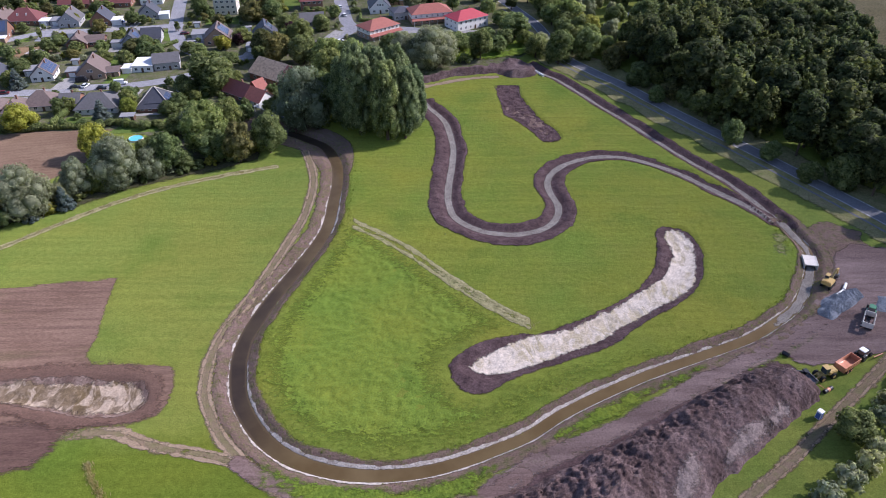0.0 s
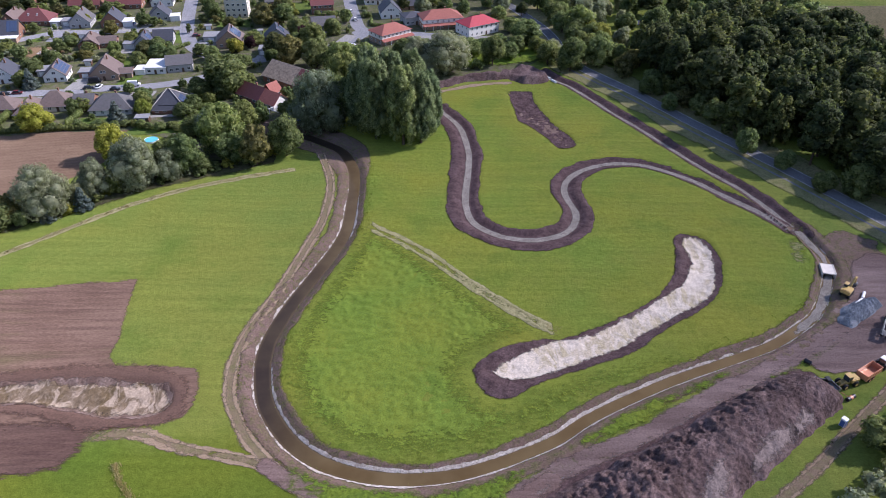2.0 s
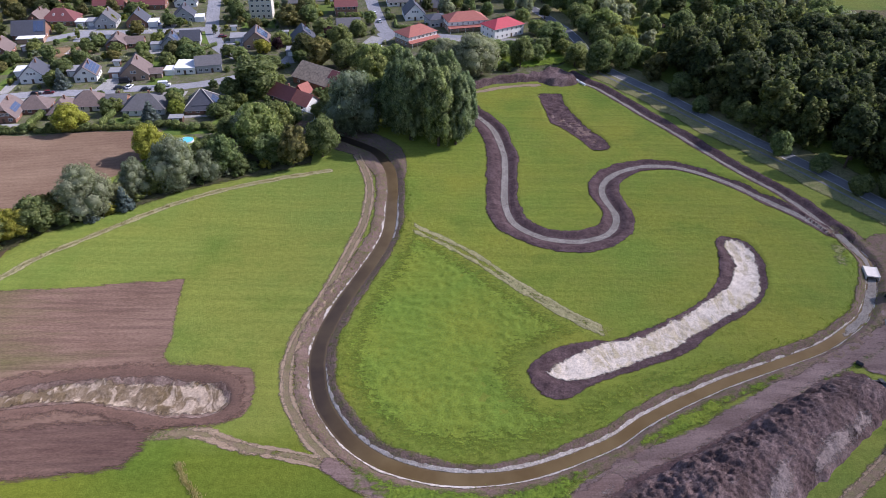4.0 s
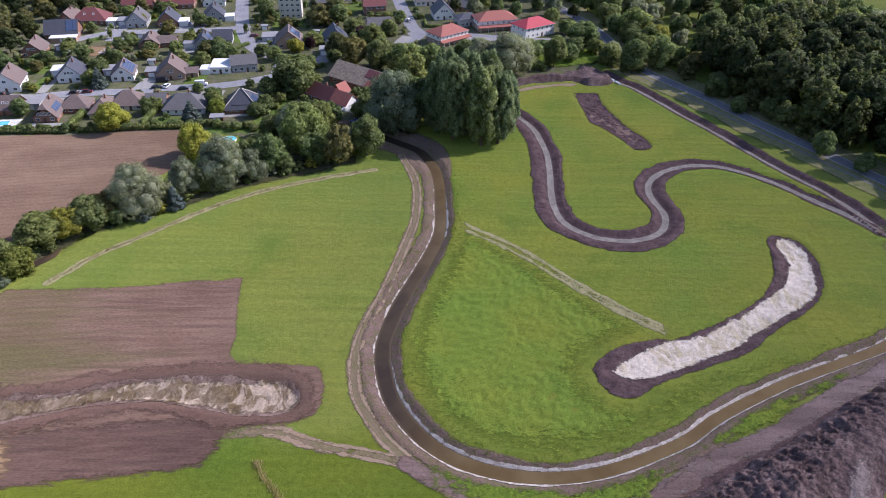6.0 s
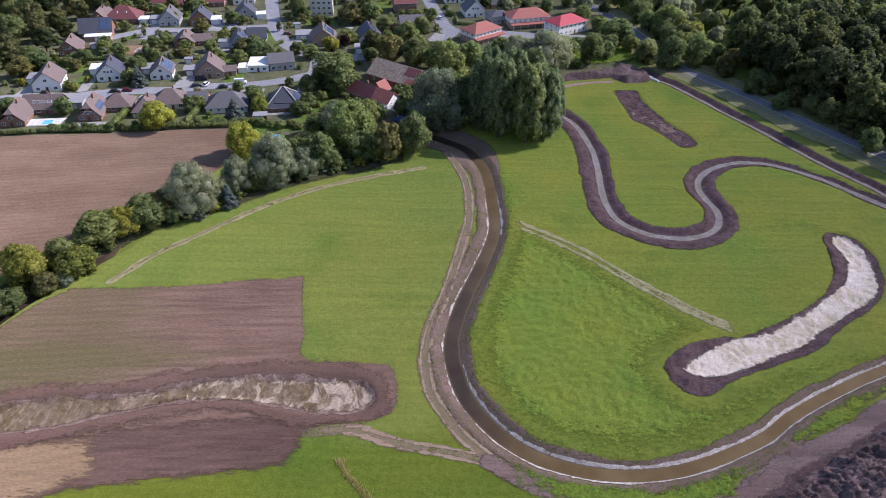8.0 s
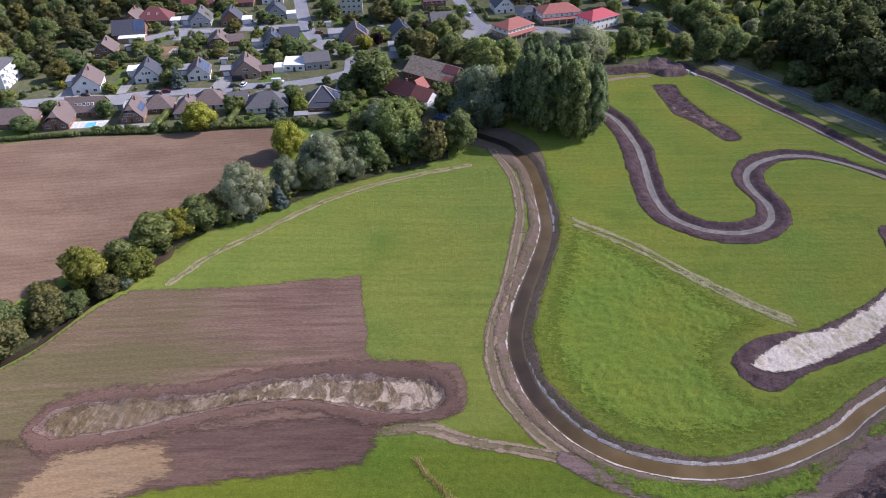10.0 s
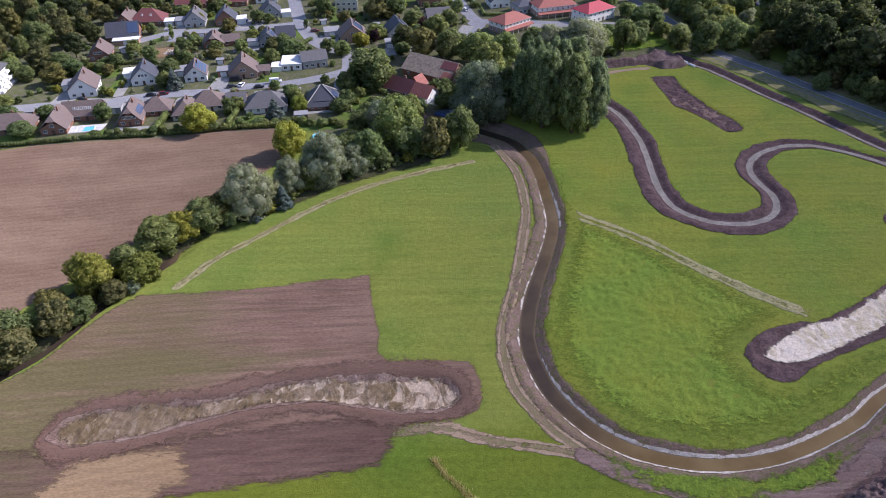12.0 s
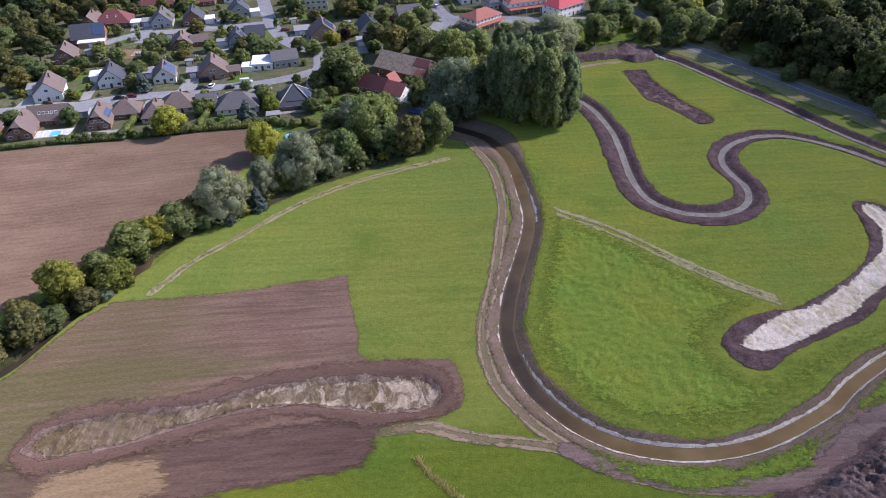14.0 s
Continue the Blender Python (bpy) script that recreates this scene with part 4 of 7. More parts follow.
patch("building_plot", area([(-206.6, 322.9), (-209, 339.8), (-194.4, 342.7), (-187.9, 342.5), (-185.0, 323.9)], 46, 1.2, 4), (-212, 320, -182, 345), 0.8, 0.07, TAN, "bare sandy building plot between the gardens")

patch("rank_scrub", area([(-22, 322), (0, 318), (20, 322), (36, 326), (44, 332), (38, 352), (20, 356), (-6, 350), (-20, 344)], 83, 2.5, 5), (-28, 312, 50, 362), 0.9, 0.12, LUSH, "rank green scrub on the waste ground behind the bank", cover=False, lumps=0.8)
patch("far_river", strip(curve([(95, 388), (113, 393), (126, 404), (140, 412)]), 4.0, 68, 0.8), (90, 380, 145, 420), 1.2, 0.1, WATER, "glint of a river between the trees", cover=False)
patch("far_meadow", area([(118, 412), (150, 425), (150, 445), (118, 440)], 69, 2.0, 6), (112, 408, 156, 448), 1.5, 0.06, LAWN, "bright green meadow behind the wood", cover=False)
patch("garden_terrace", area([(-213.5, 246.3), (-198.5, 248.6), (-198.5, 254.5), (-213, 252.5)], 61, 0.1, 4), (-215, 245, -197, 256), 0.7, 0.16, TERRACE, "white paved pool terrace", cover=False)
# the one sheet of ground, out to the horizon
def spread(lo, hi, step, far):
    out, s, v = [], step, hi
    while v < far:
        s *= 1.25
        v += s
        out.append(v)
    low, s, v = [], step, lo
    while v > -far:
        s *= 1.25
        v -= s
        low.append(v)
    return np.array(low[::-1] + list(np.arange(lo, hi + step / 2, step)) + out)


gx, gy = spread(-240, 150, 1.3, 2600), spread(60, 330, 1.3, 2600)
GX, GY = np.meshgrid(gx, gy)
GZ = height(GX, GY)
GH = GZ.copy()
for value, b in COVER:
    m = (GX > b[0] - 2) & (GX < b[2] + 2) & (GY > b[1] - 2) & (GY < b[3] + 2)
    GZ[m] -= 0.35 * np.clip(value(GX[m], GY[m]) / 1.6, 0, 1)
n, k = len(gx), np.arange(len(gx) * len(gy)).reshape(len(gy), len(gx))
quads = np.c_[k[:-1, :-1].ravel(), k[:-1, 1:].ravel(), k[1:, 1:].ravel(), k[1:, :-1].ravel()]
ground = mesh_object("ground", np.c_[GX.ravel(), GY.ravel(), GZ.ravel()].tolist(), quads.tolist(), GRASS)
loop = in_area(GX.ravel(), GY.ravel(), np.vstack([STREAM, UPPER]), 500)
ground.data.attributes.new("loop", "FLOAT", "POINT").data.foreach_set("value", np.clip(loop / 4, 0, 1).astype(np.float32))
low = np.clip((104 - GY.ravel() + 3 * fn(GX.ravel(), GY.ravel(), 9, 85)) / 8, 0, 1) * np.clip((0.3 - loop) / 3, 0, 1) * np.clip((6 - GX.ravel()) / 10, 0, 1)
ground.data.attributes.new("lowland", "FLOAT", "POINT").data.foreach_set("value", low.astype(np.float32))
tagged(ground, "green meadow and garden ground, mown short", "ground", kind="structure")

# ---- heaps ----
def heap_height(x, y, v):
    v = np.maximum(v, 0)
    c, q = math.cos(radians(33)), math.sin(radians(33))
    u, w = x * c + y * q, -x * q + y * c
    h = 5.8 * (1 - np.exp(-v * 0.17)) + np.minimum(v, 1.0) * 0.2
    ridge = lambda size, seed: 0.5 - np.abs(fn(x, y, size, seed)) * 1.9
    gully = 0.5 - np.abs(fn(u, w * 0.16, 4.2, 52)) * 1.9
    crest = np.clip((v - 4) / 5, 0, 1)
    flank = np.clip((in_area(x + 3.5, y - 5.5, HEAP_AREA, 60) - 3) / 4, 0, 1)
    rough = np.clip(v, 0, 3) / 3 * (0.35 + 0.65 * flank)
    h = h * (1 + 0.2 * vn(x, y, 12, 51)) + rough * (1.0 * gully * (1 - 0.7 * crest) + 1.3 * crest * ridge(6.0, 53) + 1.0 * ridge(2.6, 55) + 0.5 * ridge(1.2, 54))
    return height(x, y) + np.maximum(h, 0) - 0.05


patch("heap_apron", lambda x, y: in_area(x + 1.2, y - 1.8, HEAP_AREA) + 1.0 + 1.2 * fn(x, y, 5, 71), (-14, 60, 94, 130), 0.7, 0.06, DARKSOIL, "trampled brown earth at the foot of the heap", cover=False)
patch("works_road_rut", ruts(WORKS_ROAD, 1.15, 0.4, 72, 0.3), (8, 84, 126, 154), 0.4, 0.17, RIMSOIL, "dark wheel ruts in the works road", cover=False)
patch("works_road_crest", strip(WORKS_ROAD + np.array([0.9, -1.6]), 0.5, 73, 0.8, 6), (8, 82, 128, 154), 0.45, 0.18, SLUMP, "pale dried mud beside the works road", cover=False)
patch("spoil_heap", area(HEAP_AREA, 50, 1.0, 4), (-8, 60, 90, 124), 0.34, 0, SPOIL, "long heap of dark excavated topsoil with pale slumps", kind="", zfun=heap_height, cover=False)
for pts in ([(48, 91.2), (52.6, 94.9), (59.1, 100.6), (62.5, 103.5)], [(30, 80.5), (35.7, 83.4), (42.4, 87.7)]):
    patch("heap_track", lambda x, y: 0.5 + 0.2 * fn(x, y, 2.5, 67) - np.abs(np.abs(off_line(x, y, curve(pts))) - 1.1), (26, 76, 66, 107), 0.35, 0, SLUMP, "pale crawler tracks over the spoil heap", kind="structure", zfun=lambda x, y, v: heap_height(x, y, in_area(x, y, HEAP_AREA, 60) + 1.0 * fn(x, y, 4, 50)) + 0.3, cover=False)
for k, (pts, half) in enumerate([([(60, 91.5), (64, 96), (67.5, 98.5)], 4.2), ([(70.5, 101.5), (74, 105)], 2.6), ([(46, 84), (50, 90)], 2.4)]):
    patch("heap_slump", lambda x, y: np.minimum(half + 1.6 * fn(x, y, 3, 80 + k) - np.abs(off_line(x, y, curve(pts))), in_area(x, y, HEAP_AREA) - 0.4), (40, 78, 84, 118), 0.42, 0, SLUMP, "pale slumped soil on the heap's flank", zfun=lambda x, y, v: heap_height(x, y, in_area(x, y, HEAP_AREA, 60) + 1.0 * fn(x, y, 4, 50)) + 0.22, cover=False)
patch("earth_bank", area(BANK_AREA, 55, 1.0, 3.5), (-14, 288, 46, 322), 0.6, 0, SPOIL, "low bank of dark dug earth at the meadow's end", kind="", zfun=lambda x, y, v: height(x, y) + np.minimum(np.maximum(v, 0) * 0.9, 2.2) * (1 + 0.4 * vn(x, y, 5, 56)) + 0.3 * fn(x, y, 2, 57), cover=False)
patch("gravel_heap", area(GRAVEL_AREA, 58, 0.5, 3), (94, 135, 115, 153), 0.4, 0, GRAVEL, "heap of blue-grey crushed stone on the yard", kind="", zfun=lambda x, y, v: height(x, y) + 1.9 * (1 - np.exp(-np.maximum(v, 0) * 0.5)) + 0.15 * fn(x, y, 0.9, 59), cover=False)
patch("gravel_heap", area([(112, 141), (116, 147), (124, 146), (122, 139)], 60, 0.5, 3), (109, 136, 127, 150), 0.4, 0, GRAVEL, "smaller heap of blue-grey crushed stone", kind="", zfun=lambda x, y, v: height(x, y) + 1.9 * (1 - np.exp(-np.maximum(v, 0) * 0.5)) + 0.15 * fn(x, y, 0.9, 61), cover=False)

# ---- trees ----
rng = np.random.RandomState(11)


def leaf_mesh(name, lobes, count, size, mat, up=0.0, core=0.72, droop=0.0, slim=1.0, flame=0.0):
    """A crown of many small leaf clusters on lobes, with a dense heart and an uneven outline."""
    lobes = np.array(lobes, float)
    vol = (lobes[:, 3] * lobes[:, 4] + lobes[:, 3] * lobes[:, 5]) ** 0.9
    pick = rng.choice(len(lobes), int(count * 1.7), p=vol / vol.sum())
    n = rng.normal(size=(len(pick), 3))
    n /= np.linalg.norm(n, axis=1)[:, None]
    r = 0.86 + 0.24 * rng.rand(len(pick)) ** 1.5
    q = n * lobes[pick, 3:] * r[:, None]
    q[:, :2] *= (1 + flame * (0.35 - n[:, 2:]))
    p = lobes[pick, :3] + q
    ok = np.ones(len(p), bool)
    for l in lobes:
        ok &= (((p - l[:3]) / l[3:]) ** 2).sum(1) > 0.62
    p, n = p[ok][:count], n[ok][:count]
    mid = lobes[:, :3].mean(0)
    out = (p - mid) / (np.ptp(lobes[:, :3], axis=0) / 2 + 1e-3 + lobes[:, 3:].mean(0))
    soft = n + 0.45 * out + 0.5 * rng.normal(size=n.shape) + np.array([0, 0, 0.3])
    n = n + 0.5 * rng.normal(size=n.shape)
    n[:, 2] += up
    n /= np.linalg.norm(n, axis=1)[:, None]
    t = np.cross(n, rng.normal(size=n.shape))
    t[:, 2] -= droop
    t /= np.linalg.norm(t, axis=1)[:, None]
    u = np.cross(n, t)
    s = size * (0.55 + 0.9 * rng.rand(len(p)))[:, None]
    bend = n * s * 0.28
    quad = np.stack([p - t * s, p - u * s * 0.62 * slim + t * s * 0.3 + bend, p + t * s * 0.5 + u * s * 0.62 * slim - bend], 1)
    verts, k = quad.reshape(-1, 3), len(p)
    faces = np.arange(3 * k).reshape(k, 3).tolist()
    verts = verts.tolist()
    norm = np.repeat(soft, 3, axis=0).tolist()
    for l in lobes:
        bm = bmesh.new()
        bmesh.ops.create_icosphere(bm, subdivisions=1, radius=1)
        base = len(verts)
        for v in bm.verts:
            q = np.array(v.co) * core * (0.85 + 0.3 * rng.rand())
            verts.append((l[:3] + q * l[3:]).tolist())
            norm.append(tuple(v.co))
        faces += [[base + v.index for v in f.verts] for f in bm.faces]
        bm.free()
    me = bpy.data.meshes.new(name)
    me.from_pydata(verts, [], faces)
    me.materials.append(mat)
    me.polygons.foreach_set("use_smooth", np.ones(len(me.polygons), bool))
    norm = np.array(norm)
    me.normals_split_custom_set_from_vertices((norm / np.linalg.norm(norm, axis=1)[:, None]).tolist())
    return me


def round_lobes(h, w, count, low=0.22, spreadz=0.42):
    out = [(0, 0, h * 0.58, w * 0.30, w * 0.30, h * 0.30)]
    for i in range(count):
        a, f = i * 2.4 + rng.rand(), (i + 0.5) / count
        z = h * (low + (0.92 - low) * f)
        k = math.sin(math.pi * min(1, 0.22 + 0.72 * f)) ** 0.8
        r = w * (0.31 * k + 0.10 * (rng.rand() - 0.4))
        z += h * 0.05 * rng.normal()
        s = w * (0.085 + 0.125 * rng.rand() ** 1.6) * (0.7 + 0.5 * k)
        out.append((r * math.cos(a), r * math.sin(a), min(z, h - s * 0.9), s, s, s * (0.8 + 0.3 * rng.rand())))
    return out


def poplar_lobes(h, w, count):
    """Many upright tufts over a tall egg-shaped crown."""
    out = [(0, 0, h * 0.5, w * 0.27, w * 0.27, h * 0.36)]
    for i in range(count):
        a, f = i * 2.4 + 0.5 * rng.normal(), (i + 0.5) / count
        z = h * (0.14 + 0.74 * f + 0.03 * rng.normal())
        k = math.sin(math.pi * min(1, 0.26 + 0.66 * f)) ** 0.7
        r = w * (0.33 + 0.14 * (rng.rand() - 0.5)) * k
        s = w * (0.05 + 0.055 * rng.rand()) * (0.75 + 0.35 * k)
        sz = s * (1.5 + 1.1 * rng.rand())
        out.append((r * math.cos(a), r * math.sin(a), min(z, h - sz * 0.9), s, s, sz))
    return out


def cone_lobes(h, w, tiers):
    out = [(0, 0, h * 0.45, w * 0.2, w * 0.2, h * 0.42)]
    for i in range(tiers):
        f = i / tiers
        for j in range(max(3, int(6 * (1 - f)))):
            a = j * 6.28 / max(3, int(6 * (1 - f))) + i
            r = w * 0.36 * (1 - f)
            out.append((r * math.cos(a), r * math.sin(a), h * (0.1 + 0.84 * f), w * 0.16 * (1.1 - f), w * 0.16 * (1.1 - f), h * 0.06))
    return out


def trunk_mesh(h, r, limbs):
    bm = bmesh.new()
    rod(bm, (0, 0, -0.3), (0.1, 0.05, h * 0.45), r * 1.2, r * 0.7, 6)
    rod(bm, (0.1, 0.05, h * 0.45), (0.0, 0.1, h * 0.8), r * 0.7, r * 0.2, 5)
    for i in range(limbs):
        a = i * 2.4
        z = h * (0.22 + 0.4 * i / limbs)
        rod(bm, (0.05, 0.03, z), (math.cos(a) * h * 0.2, math.sin(a) * h * 0.2, z + h * 0.2), r * 0.4, r * 0.12, 4)
    me = bpy.data.meshes.new("trunk")
    bm.to_mesh(me)
    bm.free()
    me.materials.append(BARK)
    return me


KINDS = {}


def species(key, name, h, w, mat, lobes, count, size, label, variants=3, trunk=0.25, limbs=5, **more):
    KINDS[key] = (name, h, w, label, [(leaf_mesh("crown", lobes(), count, size, mat, **more), trunk_mesh(h, trunk, limbs)) for _ in range(variants)])


species("oak", "tree", 12, 10, LEAF_OAK, lambda: round_lobes(12, 10, 34), 4000, 0.36, "dark green broadleaf tree with a dense rounded crown")
species("light", "tree", 12, 10, LEAF_LIGHT, lambda: round_lobes(12, 10, 34), 4000, 0.36, "fresh green broadleaf tree with a dense rounded crown")
species("yellow", "tree", 11, 11, LEAF_YELLOW, lambda: round_lobes(11, 11, 32), 4000, 0.36, "yellow-green broadleaf tree with a full crown")
species("lime", "tree", 11, 11, LEAF_LIME, lambda: round_lobes(11, 11, 32), 4000, 0.36, "bright yellow-green garden tree with a full crown", 1)
species("autumn", "tree", 10, 8, LEAF_AUTUMN, lambda: round_lobes(10, 8, 26), 2600, 0.38, "brownish autumn tree with a loose crown", 2)
species("willow", "willow_tree", 18, 16, LEAF_WILLOW, lambda: round_lobes(18, 16, 60, 0.12), 12000, 0.38, "grey-green willow with a broad billowing crown", droop=0.9, slim=0.7, trunk=0.4)
species("poplar", "poplar_tree", 33, 14, LEAF_POPLAR, lambda: poplar_lobes(33, 14, 170), 17000, 0.35, "tall dark green poplar with upright branches", trunk=0.45, up=0.3, flame=0.25, droop=-0.5)
species("wood", "forest_tree", 22, 13, LEAF_WOOD, lambda: round_lobes(22, 13, 30, 0.25), 2400, 0.62, "tall dark green woodland tree in a dense stand", 4, trunk=0.35)
species("woodlight", "forest_tree", 22, 13, LEAF_WOODLIGHT, lambda: poplar_lobes(22, 14, 40), 2400, 0.62, "tall lighter green woodland tree in a dense stand", 3, trunk=0.35, flame=0.2)
species("woodgrey", "forest_tree", 17, 14, LEAF_WILLOW, lambda: round_lobes(17, 14, 34, 0.15), 3000, 0.52, "grey-green woodland willow in a dense stand", 3, droop=0.8)
species("bush", "bush", 3.2, 4.0, LEAF_OAK, lambda: round_lobes(3.2, 4.0, 12, 0.1), 430, 0.30, "dark green dense garden bush", 3, trunk=0.06, limbs=3)
species("bushlight", "bush", 3.2, 4.0, LEAF_LIGHT, lambda: round_lobes(3.2, 4.0, 12, 0.1), 430, 0.30, "fresh green leafy garden bush", 3, trunk=0.06, limbs=3)
species("bushgrey", "bush", 4.5, 4.5, LEAF_WILLOW, lambda: round_lobes(4.5, 4.5, 9, 0.1), 520, 0.32, "grey-green willow bush with many stems", 3, trunk=0.07, limbs=3, droop=0.6)
species("bushyellow", "bush", 3.2, 4.0, LEAF_YELLOW, lambda: round_lobes(3.2, 4.0, 12, 0.1), 430, 0.30, "yellow-green leafy garden bush", 2, trunk=0.06, limbs=3)
species("purple", "tree", 6, 6, LEAF_PURPLE, lambda: round_lobes(6, 6, 10), 700, 0.36, "small purple-leaved garden tree", 1)
species("spruce", "conifer_tree", 10, 5, LEAF_BLUE, lambda: cone_lobes(10, 5.5, 9), 1800, 0.34, "blue-grey conifer with drooping tiers", 2, droop=0.5)
species("thuja", "conifer_tree", 5, 2.2, LEAF_OAK, lambda: poplar_lobes(5, 2.4, 9), 420, 0.24, "slim dark green columnar conifer", 2, trunk=0.1, limbs=2)
PLACED = []
BASES = {}


def plant(key, x, y, h, w, group="", label=""):
    name, h0, w0, lab, meshes = KINDS[key]
    i = rng.randint(len(meshes))
    m = Matrix.Translation((x, y, Z(x, y) - 0.1)) @ pose(0, 0, 0, 0, 0, rng.rand() * 360) @ Matrix.Diagonal((w / w0, w / w0 * (0.9 + 0.2 * rng.rand()), h / h0, 1))
    if (key, i) not in BASES:
        ob = thing(name, lab, "bush" if name == "bush" else "tree", Matrix())
        for pn, me in (("crown", meshes[i][0]), ("trunk", meshes[i][1])):
            o = new(pn, me)
            o.parent = ob
        BASES[key, i] = ob
        ob.matrix_basis = m
    else:
        src = BASES[key, i]
        keep = src.matrix_basis.copy()
        src.matrix_basis = Matrix()
        ob = copy_thing(src, m)
        src.matrix_basis = keep
    PLACED.append((x, y, w))
    return tagged(ob, label, group=group)


# hedge of trees between the stubble field and the meadow
for key, x, y, h, w in [("oak", -184, 108, 9, 11), ("light", -178.5, 116.5, 9, 11), ("autumn", -173.5, 124.5, 9.5, 11), ("oak", -176.5, 130, 10, 12), ("autumn", -167.0, 134.5, 9, 10), ("oak", -163.2, 139.8, 7, 8), ("autumn", -171, 141.5, 7, 9),
                         ("yellow", -163.5, 150.0, 12, 12), ("autumn", -157.2, 147.6, 6.5, 8), ("yellow", -152.5, 156.0, 9, 12.5), ("willow", -153.6, 150.2, 4.6, 5), ("oak", -157.5, 158.0, 9, 9), ("oak", -151.3, 169.8, 10.5, 14), ("yellow", -146.5, 173.5, 9.5, 11), ("oak", -141.2, 178.5, 11, 12), ("autumn", -138.6, 182.5, 9.5, 10),
                         ("willow", -129.0, 187.5, 17, 15), ("light", -134, 180.7, 5.9, 5.5), ("spruce", -119.6, 191.0, 9, 5.5), ("spruce", -127.5, 184.0, 6, 5), ("willow", -118.6, 199.5, 13, 10.5), ("willow", -122, 193.5, 8, 7)]:
    plant(key, x, y, h, w, "trees of the field hedge")
for key, x, y, h, w in [("willow", -107.6, 206.0, 17.5, 16.5), ("willow", -98.5, 211, 11, 10), ("willow", -113.5, 204.5, 9, 8), ("light", -94.8, 215.0, 14, 11.5), ("oak", -113.3, 202, 8.4, 8), ("lime", -122.5, 225.2, 13, 12), ("oak", -101.5, 218, 10.8, 10), ("oak", -90, 217, 6.6, 8),
                         ("light", -84.6, 229, 20, 17), ("oak", -80.5, 246, 13, 11), ("willow", -91.7, 243, 12.5, 12), ("autumn", -71.4, 222, 15, 11), ("oak", -62.3, 229, 15.5, 12), ("light", -80.4, 224, 12, 12)]:
    plant(key, x, y, h, w, "trees at the stream's bend")
for key, x, y, h, w in [("oak", -99, 243, 9, 11), ("oak", -100.6, 226, 8.8, 12), ("willow", -53.5, 252, 23, 22), ("oak", -45, 257, 19, 15), ("oak", -57, 266, 17, 12),
                         ("oak", -98, 287, 16.5, 21), ("autumn", -76, 317, 15, 14), ("oak", -64, 316, 14, 13), ("light", -52, 309, 15, 17), ("light", -41, 300, 17, 16), ("oak", -48, 286, 18, 15), ("oak", -108, 281, 9, 9)]:
    plant(key, x, y, h, w, "trees round the old farm")
for x, y, h, w in [(-37, 249.5, 30, 13), (-31, 243.5, 34, 16), (-20.5, 239, 33, 15), (-14, 240.5, 30, 13), (-11.5, 248, 27, 12), (-25.3, 249, 35, 16), (-34, 256, 33, 15), (-18, 256, 32, 14)]:
    plant("poplar", x, y, h, w, "poplars at the stream's bend")
for key, x, y, h, w in [("willow", -5.5, 312, 19, 21), ("willow", -18, 318, 15, 16), ("oak", 17.4, 322, 15, 12), ("light", 8, 334, 9, 12), ("oak", -24, 326, 11, 13), ("light", 26, 331, 8, 10), ("bushlight", 2, 322, 5, 8), ("bushlight", 10, 318, 4.5, 8)]:
    plant(key, x, y, h, w, "trees behind the earth bank")
for key, x, y, h, w in [("oak", 53, 316, 16, 14), ("oak", 43.5, 325, 11, 11), ("light", 36, 353, 12.5, 15), ("light", 30, 370, 8.5, 10), ("light", 66.2, 321.5, 15, 13), ("autumn", 75.4, 307.5, 12, 9), ("oak", 84.4, 291, 10.5, 11), ("light", 87.4, 272.9, 7.8, 7),
                         ("autumn", 94, 276.5, 9, 10), ("oak", 102, 259.8, 10.5, 9.5), ("light", 105.2, 234.0, 10, 8.5), ("light", 114.8, 222, 7.8, 7.5), ("oak", 123, 208, 7.6, 8.2), ("oak", 132.5, 204, 13, 11), ("yellow", 69, 354, 12, 11)]:
    plant(key, x, y, h, w, "avenue trees along the country road")
for key, x, y, h, w in [("oak", 86.5, 99.5, 7.6, 8.5), ("bushgrey", 88.5, 95, 6.0, 6), ("bushgrey", 93.5, 101, 7, 7), ("bushgrey", 84.5, 91, 6.2, 6.5), ("bushgrey", 79.5, 87.5, 6.2, 7), ("bushgrey", 74, 84, 5.6, 7), ("bushgrey", 98, 106.5, 6, 7), ("oak", 104, 110, 6, 7), ("oak", 110, 115, 7, 8)]:
    plant(key, x, y, h, w, "bushes along the farm track")


def fill(keys, poly, gap, hmin, hmax, wide, group, seed, avoid=()):
    """A stand of trees over an area, loosely spaced."""
    r = np.random.RandomState(seed)
    p = np.array(poly, float)
    got = []
    for _ in range(int(6 * np.ptp(p[:, 0]) * np.ptp(p[:, 1]) / gap ** 2)):
        x, y = r.uniform(p[:, 0].min(), p[:, 0].max()), r.uniform(p[:, 1].min(), p[:, 1].max())
        if in_area(np.array([x]), np.array([y]), poly, 500)[0] < 0 or any((x - a) ** 2 + (y - b) ** 2 < gap * gap for a, b in got):
            continue
        if any((x - a) ** 2 + (y - b) ** 2 < d * d for a, b, d in avoid):
            continue
        got.append((x, y))
        h = r.uniform(hmin, hmax)
        plant(keys[r.randint(len(keys))], x, y, h, h * wide * r.uniform(0.85, 1.2), group)


